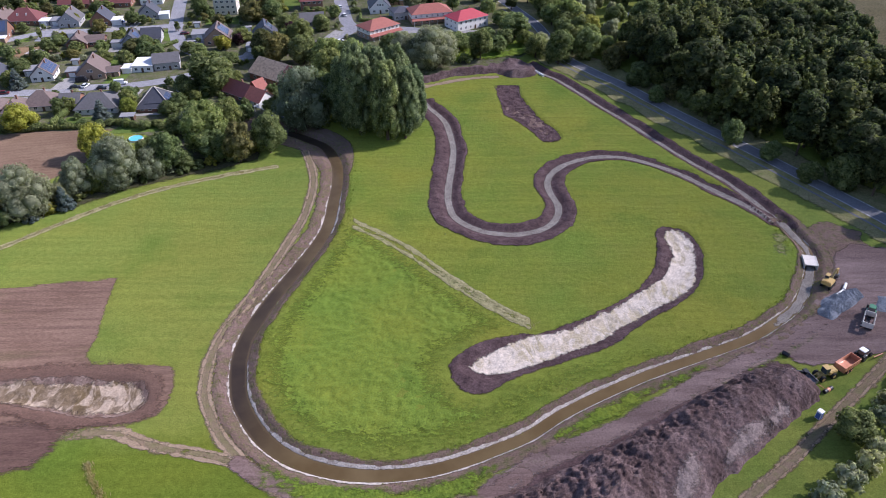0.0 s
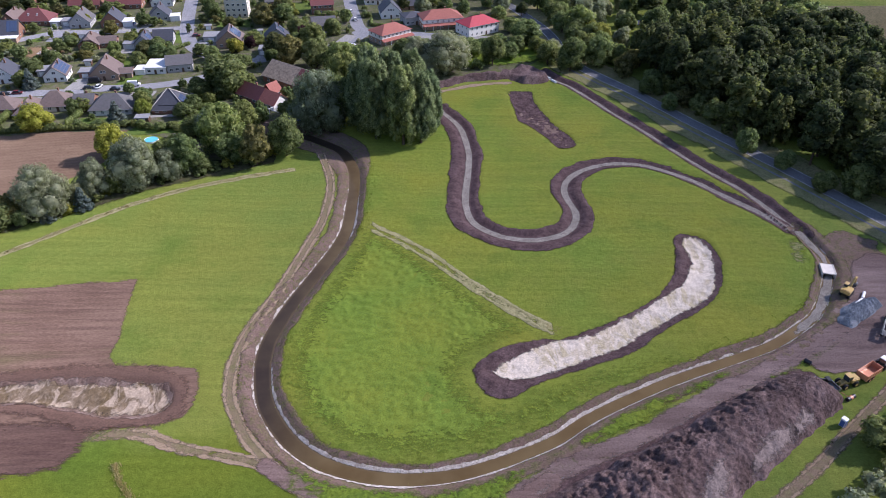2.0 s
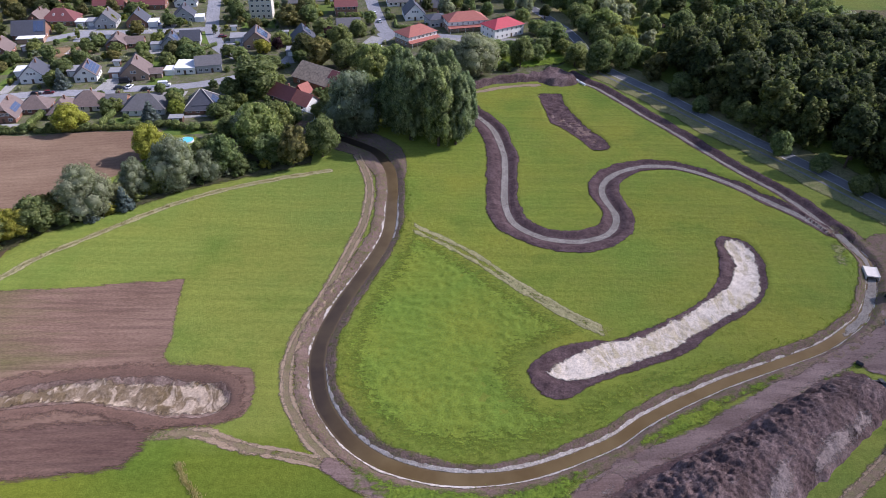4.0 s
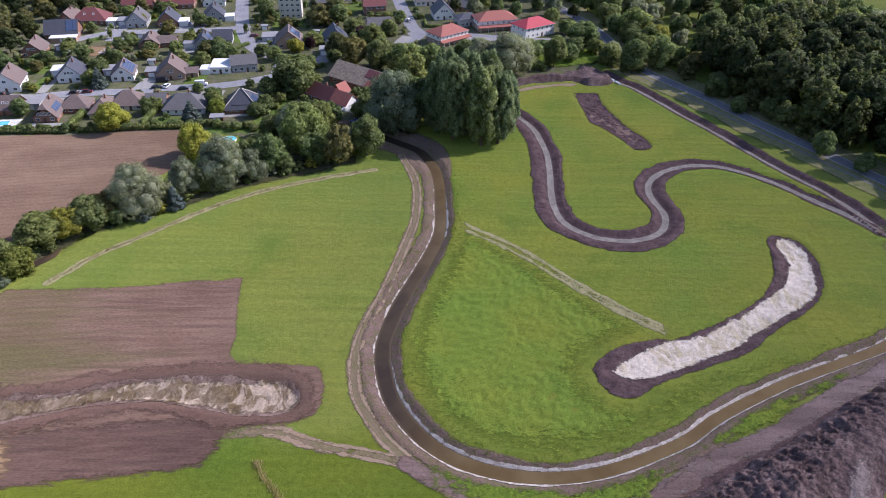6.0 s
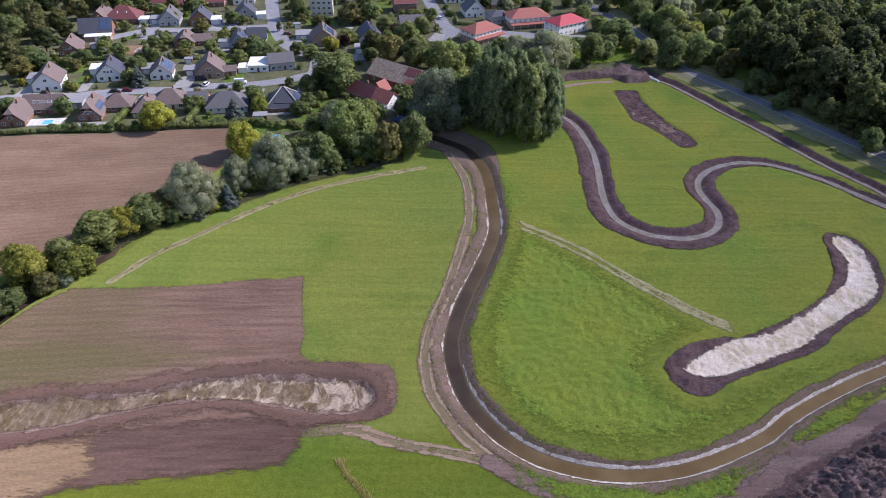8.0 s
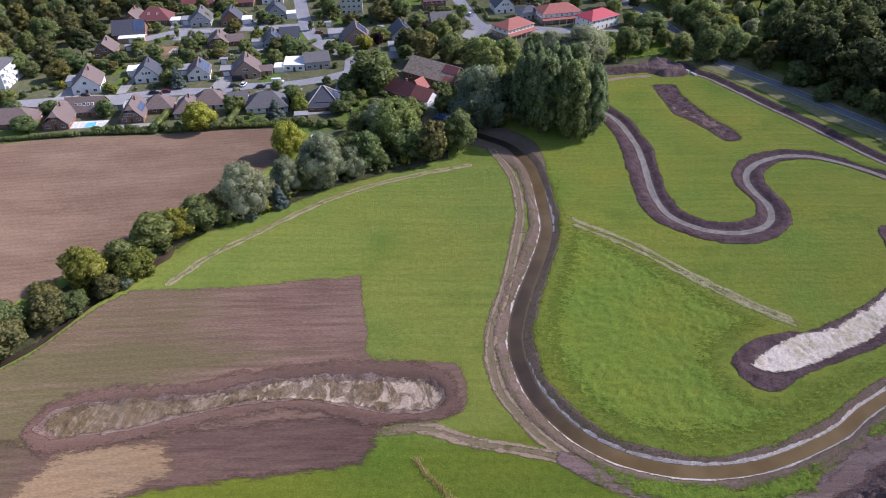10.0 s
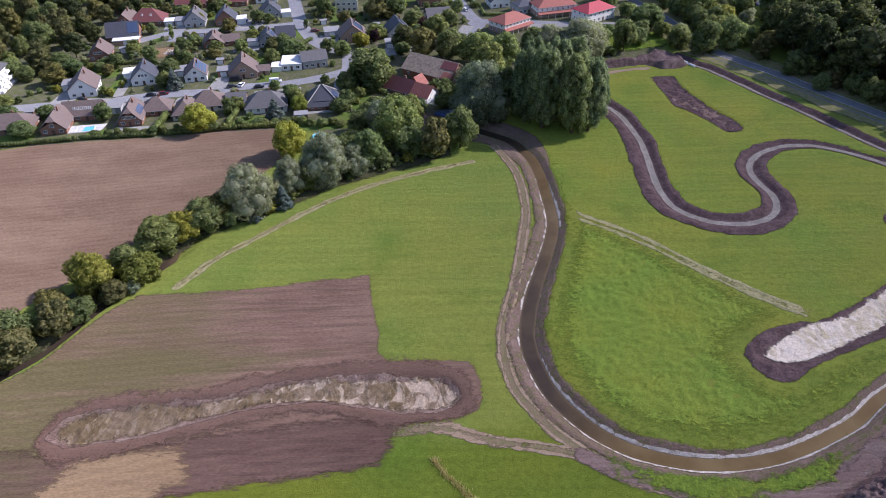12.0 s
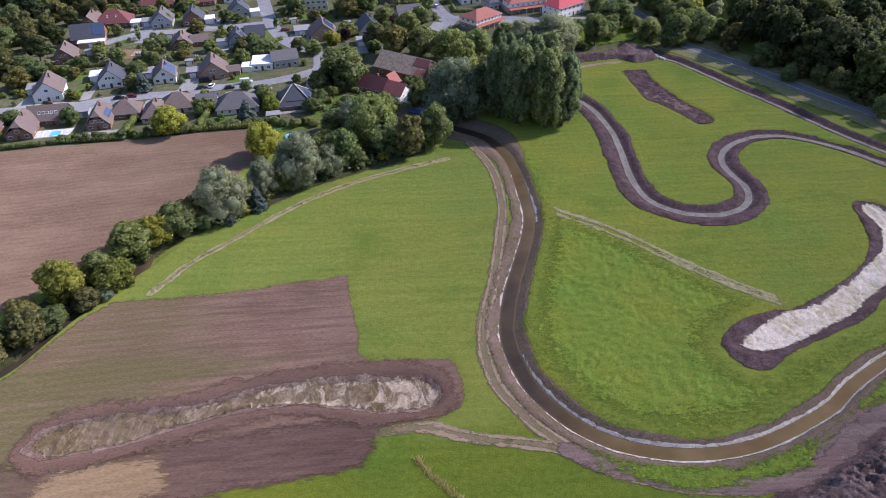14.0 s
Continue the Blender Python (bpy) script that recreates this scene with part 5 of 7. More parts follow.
WOOD = [(81, 318), (89, 300), (99.5, 270), (111, 248), (121, 231), (131, 214), (144, 192), (152, 176), (169, 147), (186, 115), (255, 115), (235, 235), (188, 284), (186, 300), (192, 345), (150, 352), (110, 345)]
fill(["wood", "wood", "wood", "woodlight", "woodlight"], WOOD, 8.5, 19, 26, 0.70, "dense wood beside the road", 3)
fill(["woodgrey", "wood", "oak", "light"], [(58, 338), (75, 330), (110, 350), (192, 352), (195, 420), (150, 448), (30, 448), (50, 400)], 11, 9, 17, 0.85, "mixed trees behind the village", 4, avoid=[(84, 360, 10), (60, 375, 6), (120, 399, 11), (133, 424, 13), (108, 391, 8)])
fill(["woodgrey", "oak", "wood", "light"], [(-30, 400), (20, 385), (40, 395), (20, 445), (-40, 450)], 10, 8, 14, 0.9, "garden trees behind the red-roofed homes", 5)
fill(["wood", "wood", "oak", "autumn", "light"], [(-330, 300), (-268, 292), (-240, 305), (-236, 335), (-240, 380), (-225, 385), (-230, 445), (-320, 445)], 10, 9, 15, 0.85, "trees on the village's edge", 6)
for key, x, y, h, w in [("light", 14, 343, 6, 8), ("oak", 4, 347, 5, 7), ("light", -8, 338, 6, 9), ("oak", -2, 328, 5, 7), ("light", 22, 347, 7, 8), ("oak", 30, 341, 8, 9), ("light", -15, 345, 5, 7), ("light", 33, 360, 9, 9), ("oak", 40, 340, 8, 8), ("willow", 47, 334, 9, 9)]:
    plant(key, x, y, h, w, "scrub trees in front of the red-roofed homes")
for key, x, y, h, w in [("oak", 62, 332, 13, 12), ("light", 70, 338, 12, 12), ("oak", 60, 346, 12, 12), ("yellow", 72, 348, 13, 12), ("oak", 62, 360, 12, 12), ("light", 76, 326, 10, 10), ("autumn", 80, 314, 12, 9), ("oak", 92, 292, 11, 10), ("oak", 98, 268, 9, 9), ("light", 57, 372, 11, 12), ("oak", 54, 388, 12, 13)]:
    plant(key, x, y, h, w, "trees beyond the country road")
# ---- houses ----
WINDOW_MESHES = {}


def window(parent, w, h, m, bars=1):
    """A window: a frame with its pane set back in it."""
    key = (round(w, 2), round(h, 2), bars)
    if key not in WINDOW_MESHES:
        bm = bmesh.new()
        for sx in (-1, 1):
            box(bm, sx * (w / 2 - 0.05), 0, 0, 0.1, 0.14, h)
        for sz in (-1, 1):
            box(bm, 0, 0, sz * (h / 2 - 0.05), w - 0.2, 0.14, 0.1)
        for i in range(bars):
            box(bm, (i + 1) * w / (bars + 1) - w / 2, 0, 0, 0.07, 0.12, h - 0.2)
        fr = bpy.data.meshes.new("window")
        bm.to_mesh(fr)
        bm.free()
        fr.materials.append(TRIM)
        bm = bmesh.new()
        box(bm, 0, 0.01, 0, w - 0.12, 0.06, h - 0.12)
        pn = bpy.data.meshes.new("pane")
        bm.to_mesh(pn)
        bm.free()
        pn.materials.append(PANE)
        WINDOW_MESHES[key] = fr, pn
    fr, pn = WINDOW_MESHES[key]
    a, b = new("window", fr), new("pane", pn)
    a.parent, b.parent = parent, a
    a.matrix_basis = m
    return a


def slab(bm, pts, t=0.22):
    n = len(pts)
    low = [(x, y, z - t) for x, y, z in pts]
    solid(bm, list(pts) + low, [list(range(n)), list(range(2 * n - 1, n - 1, -1))] + [[i, i + n, (i + 1) % n + n, (i + 1) % n] for i in range(n)])


def slopes(w, d, eave, ridge, kind, o):
    """The roof's planes, each with its corners from the eave upwards."""
    xa, xb, ya, yb = -w / 2 - o, w / 2 + o, -o, d + o
    if kind in ("y", "hipy", "halfy"):
        k = (ridge - eave) / (w / 2)
        ze = eave - o * k
        c = {"y": 0.0, "hipy": w / 2 + o, "halfy": w * 0.22}[kind]
        if kind == "halfy":
            zc = ridge - c * k * 0.9
            t = w / 2 * (1 - (zc - eave) / (ridge - eave))
            f0 = [(-t, ya, zc), (t, ya, zc), (0, ya + c, ridge)]
            f1 = [(t, yb, zc), (-t, yb, zc), (0, yb - c, ridge)]
            return [[(xb, ya, ze), (xb, yb, ze), (t, yb, zc), (0, yb - c, ridge), (0, ya + c, ridge), (t, ya, zc)], [(xa, yb, ze), (xa, ya, ze), (-t, ya, zc), (0, ya + c, ridge), (0, yb - c, ridge), (-t, yb, zc)], f0, f1]
        out = [[(xb, ya, ze), (xb, yb, ze), (0, yb - c, ridge), (0, ya + c, ridge)], [(xa, yb, ze), (xa, ya, ze), (0, ya + c, ridge), (0, yb - c, ridge)]]
        if c:
            out += [[(xa, ya, ze), (xb, ya, ze), (0, ya + c, ridge)], [(xb, yb, ze), (xa, yb, ze), (0, yb - c, ridge)]]
        return out
    k = (ridge - eave) / (d / 2)
    ze = eave - o * k
    c = {"x": 0.0, "hipx": min(d / 2 + o, w / 2 + o - 0.3), "pyr": w / 2 + o - 0.4}[kind]
    m = d / 2
    out = [[(xa, ya, ze), (xb, ya, ze), (xb - c, m, ridge), (xa + c, m, ridge)], [(xb, yb, ze), (xa, yb, ze), (xa + c, m, ridge), (xb - c, m, ridge)]]
    if c:
        out += [[(xb, ya, ze), (xb, yb, ze), (xb - c, m, ridge)], [(xa, yb, ze), (xa, ya, ze), (xa + c, m, ridge)]]
    return out


def house(x, y, ang, w, d, eave, ridge, kind, wall, roof, label, wins=3, floors=1, gable=0, solar=None, chimney=True, side=2, door=True, name="house", category="house", o=0.5, base=None, sky=0):
    ob = thing(name, label, category, pose(x, y, Z(x, y) - 0.05, 0, 0, ang))
    bm = bmesh.new()
    h = eave - 0.12
    if kind in ("x", "y", "halfy"):
        top = ridge - 0.3
        if kind == "halfy":
            top = ridge - w * 0.22 * (ridge - eave) / (w / 2)
        if kind == "x":
            prof = [(0, 0), (d, 0), (d, h), (d / 2, top), (0, h)]
            a = [(-w / 2, p, q) for p, q in prof]
            b = [(w / 2, p, q) for p, q in prof]
        else:
            prof = [(-w / 2, 0), (w / 2, 0), (w / 2, h), (0, top), (-w / 2, h)]
            a = [(p, 0, q) for p, q in prof]
            b = [(p, d, q) for p, q in prof]
        solid(bm, a + b, [list(range(5)), list(range(9, 4, -1))] + [[i, i + 5, (i + 1) % 5 + 5, (i + 1) % 5] for i in range(5)])
        bmesh.ops.recalc_face_normals(bm, faces=bm.faces)
    else:
        box(bm, 0, d / 2, h / 2, w, d, h)
    part("wall", bm, wall, ob)
    if base:
        bm = bmesh.new()
        box(bm, 0, d / 2, 1.4, w + 0.08, d + 0.08, 2.8)
        part("ground_floor_wall", bm, base, ob)
    bm = bmesh.new()
    if kind == "flat":
        box(bm, 0, d / 2, eave, w + 0.5, d + 0.5, 0.3)
    else:
        for pts in slopes(w, d, eave, ridge, kind, o):
            slab(bm, pts)
        bmesh.ops.recalc_face_normals(bm, faces=bm.faces)
    part("roof", bm, roof, ob)
    if kind not in ("flat",):
        for s in (-1, 1):
            drop = o * (ridge - eave) / ((w if kind in ("y", "halfy") else d) / 2) + 0.1
            if kind in ("y", "halfy"):
                ends = (s * (w / 2 + o), -o, eave - drop), (s * (w / 2 + o), d + o, eave - drop)
            else:
                q = -o if s < 0 else d + o
                ends = (-w / 2 - o, q, eave - drop), (w / 2 + o, q, eave - drop)
            part("gutter", rod(bmesh.new(), *ends, 0.09, n=6), STEEL, ob)
    if chimney and kind != "flat":
        bm = bmesh.new()
        box(bm, w * 0.12, d * 0.55, ridge, 0.6, 0.5, 1.5)
        box(bm, w * 0.12, d * 0.55, ridge + 0.8, 0.72, 0.62, 0.1)
        part("chimney", bm, BRICK, ob)
    for f in range(floors):
        zc = 1.55 + 2.8 * f
        for i in range(wins):
            px = (i + 0.5) / wins * (w - 0.8) - (w - 0.8) / 2
            if door and f == 0 and i == wins // 2:
                bm = bmesh.new()
                box(bm, 0, 0, 0, 1.0, 0.12, 2.05, bevel=0.02)
                dr = part("door", bm, DOORWOOD, ob)
                dr.matrix_basis = pose(px, -0.03, 1.03)
                bm = bmesh.new()
                box(bm, 0.38, -0.09, 0, 0.05, 0.06, 0.25)
                part("handle", bm, STEEL, dr)
            else:
                window(ob, 1.5 if wins < 5 else 1.1, 1.25, pose(px, -0.03, zc))
        for i in range(side):
            py = (i + 0.5) / side * (d - 1) + 0.5
            for s in (-1, 1):
                window(ob, 1.2, 1.15, pose(s * (w / 2 + 0.03), py, zc, 0, 0, 90 * s))
        for i in range(2):
            window(ob, 1.3, 1.2, pose((i - 0.5) * w * 0.5, d + 0.03, zc, 0, 0, 180))
    if gable and kind in ("y", "halfy"):
        zc = eave + min(1.0, (ridge - eave) * 0.28)
        for i in range(gable):
            window(ob, 1.0 if gable > 1 else 1.5, 1.25, pose((i - (gable - 1) / 2) * 1.35, -0.03, zc))
    pl = slopes(w, d, eave, ridge, kind, o) if kind != "flat" else []
    if solar and pl:
        which, cols, rows, u0, u1, v0, v1 = solar
        q = [Vector(p) for p in pl[which]]
        e, up = (q[1] - q[0]), (q[-1] - q[0])
        ex = e.normalized()
        n = e.cross(q[2] - q[0]).normalized()
        if n.z < 0:
            n = -n
        ey = n.cross(ex).normalized()
        L, W = e.length, abs(up.dot(ey))
        pw, ph = L * (u1 - u0) / cols, W * (v1 - v0) / rows
        me = None
        for i in range(cols):
            for j in range(rows):
                if me is None:
                    bm = bmesh.new()
                    box(bm, 0, 0, 0, pw - 0.12, ph - 0.12, 0.06)
                    me = bpy.data.meshes.new("solar_panel")
                    bm.to_mesh(me)
                    bm.free()
                    me.materials.append(SOLAR)
                pnl = new("solar_panel", me)
                pnl.parent = ob
                c = q[0] + ex * (L * u0 + (i + 0.5) * pw) + ey * (W * v0 + (j + 0.5) * ph) + n * 0.09
                pnl.matrix_basis = Matrix.Translation(c) @ Matrix((ex, ey, n)).transposed().to_4x4()
    if sky and pl:
        q = [Vector(p) for p in pl[0]]
        e = q[1] - q[0]
        ex = e.normalized()
        n = e.cross(q[2] - q[0]).normalized()
        n = -n if n.z < 0 else n
        ey = n.cross(ex).normalized()
        W = abs((q[-1] - q[0]).dot(ey))
        for i in range(sky):
            c = q[0] + ex * (e.length * (0.25 + 0.5 * (i + 0.5) / sky)) + ey * W * 0.5 + n * 0.06
            window(ob, 0.9, 1.2, Matrix.Translation(c) @ Matrix((ex, -n, ey)).transposed().to_4x4(), 0)
    PLACED.append((x, y, 2))
    FOOT.append((x, y, ang, w, d))
    return ob


FOOT = []


def garage(x, y, ang, w, d, h, wall, roof, label, name="garage"):
    ob = house(x, y, ang, w, d, h, h, "flat", wall, roof, label, wins=0, side=0, door=False, chimney=False, name=name, category="garage")
    bm = bmesh.new()
    box(bm, 0, -0.03, 1.05, min(w - 0.6, 2.6), 0.1, 2.1)
    for i in range(4):
        box(bm, 0, -0.09, 0.3 + 0.5 * i, min(w - 0.8, 2.4), 0.03, 0.04)
    part("garage_door", bm, TRIM, ob)
    return ob


house(-233.9, 246.8, 9, 19, 11, 2.6, 6.3, "hipx", BRICK, ROOF_BROWN, "long brick bungalow with a brown hipped roof", wins=5)
house(-215.2, 245.5, 9, 9.2, 14, 2.7, 7.3, "halfy", BRICK, ROOF_BROWN, "brick house with a steep brown gabled roof above a garden pool", gable=1)
house(-209.0, 257.5, 7, 14.3, 9, 2.8, 6.8, "x", BRICK, ROOF_BROWN, "brick house wing with a row of roof windows", wins=4, sky=5)
house(-188.5, 251.8, 9, 8.6, 13, 2.7, 7.6, "halfy", BRICK, ROOF_BROWN, "brick house with glazed gable and solar panels on a brown roof", gable=4, solar=(0, 3, 2, 0.25, 0.75, 0.3, 0.85))
house(-181.5, 261.0, 8, 11, 9.5, 2.7, 6.3, "hipx", BRICK, ROOF_BROWN, "brick house wing with a brown hipped roof", wins=4)
house(-169.1, 256.4, 7, 8.6, 13, 2.8, 6.6, "hipy", CREAM, ROOF_BROWN, "pale house with a brown hipped roof behind a yellow tree")
house(-161.8, 264.5, 8, 13, 10.5, 2.8, 7.0, "hipx", CREAM, ROOF_BROWN, "pale house wing with a broad brown hipped roof", wins=4)
house(-138.1, 261.9, 8, 16, 11, 2.9, 7.2, "hipx", WHITE, ROOF_GREY, "white bungalow with a dark grey hipped roof", wins=5)
house(-151, 267.0, 8, 7.5, 9, 2.7, 5.2, "x", BRICK, ROOF_GREY, "low brick annexe with a grey roof", wins=2)
f_house = house(-115.7, 263.7, 7, 13, 12.5, 2.4, 8.2, "pyr", BRICK, ROOF_DARK, "brick house with a steep anthracite pyramid roof and pale hip lines", wins=4, chimney=False, solar=(2, 2, 2, 0.3, 0.7, 0.15, 0.5))
bm = bmesh.new()
for sx in (-1, 1):
    for yy in (-0.5, 13.0):
        rod(bm, (sx * 7.0, yy, 2.3), (sx * 0.4, 6.25, 8.35), 0.16, n=6)
part("hip_tiles", bm, CONCRETE, f_house)
bm = bmesh.new()
slab(bm, [(-3.6, 0.9, 3.5), (3.6, 0.9, 3.5), (2.6, 3.4, 5.6), (-2.6, 3.4, 5.6)], 0.5)
part("dormer", bm, ROOF_DARK, f_house)
house(-217.8, 280.3, 14, 11, 13.5, 3.9, 8.6, "y", WHITE, ROOF_BROWN, "white two-storey house with a grey-brown gabled roof", gable=1)
garage(-226.5, 288, 14, 6, 7, 2.6, WHITE, FELT, "flat-roofed garage beside a white house")
house(-196.2, 292.1, 12, 10.2, 11, 3.4, 8.0, "y", WHITE, ROOF_DARK, "white house with an arched gable window and slate-dark roof", gable=3)
garage(-205.0, 299.5, 14, 5, 7, 2.6, WHITE, ROOF_FLAT, "small white flat-roofed garage building")
house(-174.7, 294.9, 12, 9.2, 11, 3.2, 7.0, "y", WHITE, ROOF_BROWN, "white house with blue solar panels on a brown roof", gable=1, solar=(0, 5, 4, 0.08, 0.92, 0.12, 0.92))
garage(-183, 301, 12, 4.5, 7, 2.6, GREYWALL, FELT, "small grey flat-roofed garage building")
house(-154.6, 297.8, 11, 12, 12, 3.0, 8.2, "y", TANBRICK, ROOF_BROWN, "tan brick house with a steep grey-brown roof", gable=2)
house(-146.3, 301.0, 11, 5, 7, 2.6, 3.8, "x", TANBRICK, ROOF_BROWN, "small tan brick side wing", wins=1, chimney=False)
garage(-164.0, 300.2, 11, 5, 6, 2.7, BRICK, FELT, "brick garage with a felt roof")
house(-134.9, 306.0, 5, 9, 11, 3.0, 3.0, "flat", WHITE, ROOF_FLAT, "white bungalow with a bright white flat roof", wins=3)
garage(-141.5, 304.6, 5, 4.2, 6, 2.5, WHITE, ROOF_FLAT, "white outbuilding with a flat roof")
house(-124.6, 308.6, 16, 11.0, 10, 4.0, 6.6, "x", GREYWALL, ROOF_GREY, "grey house with a shallow slate-grey roof", wins=4, chimney=False)
house(-226.6, 321.8, 12, 9.4, 12, 2.9, 7.2, "y", BRICK, ROOF_BROWN, "red brick house with a steep brown gable", gable=3)
house(-224.5, 347.8, 12, 15, 12, 3.3, 8.4, "x", BRICK, ROOF_DARK, "big house with a dark blue-grey roof and dormers", wins=4, solar=(0, 3, 1, 0.65, 0.95, 0.2, 0.9))
garage(-221.5, 342.6, 12, 12, 4.4, 2.6, TANBRICK, ROOF_FLAT, "long white flat-roofed annexe")
house(-220.5, 371.2, 5, 17, 12, 3.0, 7.8, "hipx", BRICK, ROOF_WINE, "long brick house with a brown-red roof", wins=5, sky=2)
house(-231, 368, 5, 9, 14, 3.0, 7.6, "y", BRICK, ROOF_BROWN, "brick house with a brown gabled roof", gable=1)
house(-194.8, 368.4, 9, 10.2, 12, 3.4, 8.2, "y", GREYWALL, ROOF_GREY, "grey house with a steep grey gabled roof", gable=2)
garage(-203.5, 371.6, 9, 4.6, 7, 2.6, GREYWALL, FELT, "grey double garage with felt roof")
garage(-208.8, 370.6, 9, 4.6, 6, 2.6, GREYWALL, ROOF_FLAT, "pale garage with a white flat roof")
house(-179.2, 370.2, 9, 10.2, 11, 3.2, 8.0, "y", BRICK, ROOF_DARK, "red brick house with a dark gabled roof", gable=0)
garage(-171.3, 371.6, 9, 4.6, 7, 2.7, WHITE, ROOF_FLAT, "white flat-roofed side annexe")
house(-157.8, 381.5, 12, 10.5, 10, 3.0, 7.8, "y", GREYWALL, ROOF_DARK, "dark house with an anthracite gabled roof", gable=1)
garage(-149.6, 382.0, 14, 5, 6, 2.7, WHITE, ROOF_FLAT, "white garage beside a hedge")
house(-177.0, 335.9, 11, 9.2, 11, 2.8, 6.4, "halfy", BRICK, ROOF_BROWN, "brick bungalow with a brown half-hipped roof", gable=0)
house(-169.4, 339.5, 11, 8, 8, 2.7, 4.8, "x", BRICK, ROOF_BROWN, "low brick side wing with a brown roof", wins=2, chimney=False)
house(-150.9, 336.6, 9, 8.2, 10, 3.4, 7.2, "y", GREYWALL, ROOF_DARK, "pale grey house with a dark gabled roof", gable=1, solar=(0, 2, 1, 0.3, 0.7, 0.3, 0.8))
house(-143.6, 344.0, 9, 9, 9, 3.0, 6.6, "x", GREYWALL, ROOF_DARK, "dark-roofed side wing of a grey house", wins=2, chimney=False)
garage(-158.5, 338, 9, 5, 6, 2.6, WHITE, FELT, "small garage with a felt roof")
house(-110.1, 340.5, 10, 12.2, 12, 3.6, 8.6, "y", TANBRICK, ROOF_BROWN, "tall tan brick house with solar panels on its roof", gable=2, solar=(0, 4, 3, 0.2, 0.85, 0.2, 0.9))
garage(-121.5, 349.6, 10, 7.5, 8, 2.6, GREYWALL, FELT, "grey double garage with a felt roof")
house(-87.9, 347.4, 14, 11.5, 11, 2.8, 8.0, "y", GREYWALL, ROOF_DARK, "house with a steep dark roof and solar panels", gable=1, solar=(0, 3, 2, 0.3, 0.8, 0.4, 0.92))
garage(-92.0, 331.8, 6, 4.2, 6.5, 2.7, GREYWALL, FELT, "grey garage with a white door")
house(-118.0, 388.9, 6, 12, 11, 11.0, 13.5, "hipx", CREAM, ROOF_GREY, "pale four-storey apartment block", wins=4, floors=4)
house(-72.6, 397.9, 12, 12, 10, 5.6, 9.4, "x", BRICK, ROOF_WINE, "brick house with a wine-red roof", wins=4, floors=2)
house(-68.0, 370.1, 12, 12, 9, 2.8, 6.2, "x", GREYWALL, ROOF_GREY, "low grey house with a grey roof", wins=4)
house(-34.2, 391.5, 11, 11, 12, 3.8, 9.0, "y", WHITE, ROOF_DARK, "white house with a dark steep gable", gable=3)
house(-21.0, 380.8, 22, 10.5, 9, 4.6, 6.2, "hipx", GREYWALL, ROOF_DARK, "grey building with a dark shallow roof and glazed front", wins=4, floors=1)
for args in [(-29.0, 352.2, 40, 18, 11.5, 5.6, 8.6, "hipx", WHITE, ROOF_RED, "long care home with a tiled red roof and white upper floor"), (-5.6, 375, 16, 21.5, 12, 5.8, 9.0, "hipx", WHITE, ROOF_RED, "long care home with a tiled red roof and balconies")]:
    ob = house(*args, wins=7, floors=2, side=3, door=False, base=TANBRICK)
    w = args[3]
    bm = bmesh.new()
    slab(bm, [(-w / 2 - 0.6, -2.4, 2.7), (w / 2 + 0.6, -2.4, 2.7), (w / 2 + 0.6, 0.1, 3.4), (-w / 2 - 0.6, 0.1, 3.4)], 0.2)
    part("canopy_roof", bm, ROOF_RED, ob)
    for i in range(6):
        bm = bmesh.new()
        rod(bm, (-w / 2 + 0.5 + i * (w - 1) / 5, -2.2, 0), (-w / 2 + 0.5 + i * (w - 1) / 5, -2.2, 2.75), 0.12, n=8)
        part("post", bm, TRIM, ob)
    bm = bmesh.new()
    box(bm, 0, -0.06, 4.4, w - 0.4, 0.1, 0.25)
    part("white_band", bm, TRIM, ob)
house(15.5, 365.6, 34, 19, 12, 5.8, 8.8, "hipx", WHITE, ROOF_RUBY, "white two-storey home with a bright red roof", wins=6, floors=2, side=3)
house(-205.5, 400, 8, 16, 11, 3.2, 8.0, "x", BRICK, ROOF_WINE, "brick house with a dark red roof", wins=4)
house(-184, 402, 8, 18, 11, 3.2, 7.6, "x", BRICK, ROOF_WINE, "long brick house with a wine-red roof", wins=5)
house(-238, 394, 6, 13, 11, 3, 7.5, "x", BRICK, ROOF_BROWN, "brick house with a brown roof among trees", wins=4)
house(-165, 408, 10, 12, 10, 3, 7.5, "y", WHITE, ROOF_DARK, "white house with a dark gabled roof", gable=1)
house(-100, 412, 10, 14, 10, 3, 7.4, "x", BRICK, ROOF_GREY, "brick house with a grey roof", wins=4)
house(-88, 425, 10, 12, 10, 3, 7.4, "x", WHITE, ROOF_RED, "white house with a red roof", wins=4)
house(-45, 418, 10, 12, 10, 3, 7.4, "x", WHITE, ROOF_GREY, "white house with a grey roof", wins=4)
house(-25, 408, 10, 11, 9, 3, 7.0, "x", TANBRICK, ROOF_DARK, "tan brick house with a dark roof", wins=3)
garage(-123.2, 254.6, 8, 5, 3.6, 2.4, DOORWOOD, FELT, "dark wooden garden shed on a lawn", name="garden_shed")
garage(-199.8, 263.4, 10, 7, 5.5, 2.5, GREYWALL, FELT, "grey carport with a felt roof", name="carport")
ob = house(-266, 284.5, 4, 22, 16, 8.5, 11.5, "hipx", WHITE, ROOF_GREY, "white apartment block with stepped balconies", wins=5, floors=3)
for f in range(3):
    for i in range(4):
        bm = bmesh.new()
        box(bm, 11.6, 2 + 4 * i, 0.6 + 2.8 * f, 1.4, 3.0, 1.1)
        part("balcony", bm, TRIM, ob)

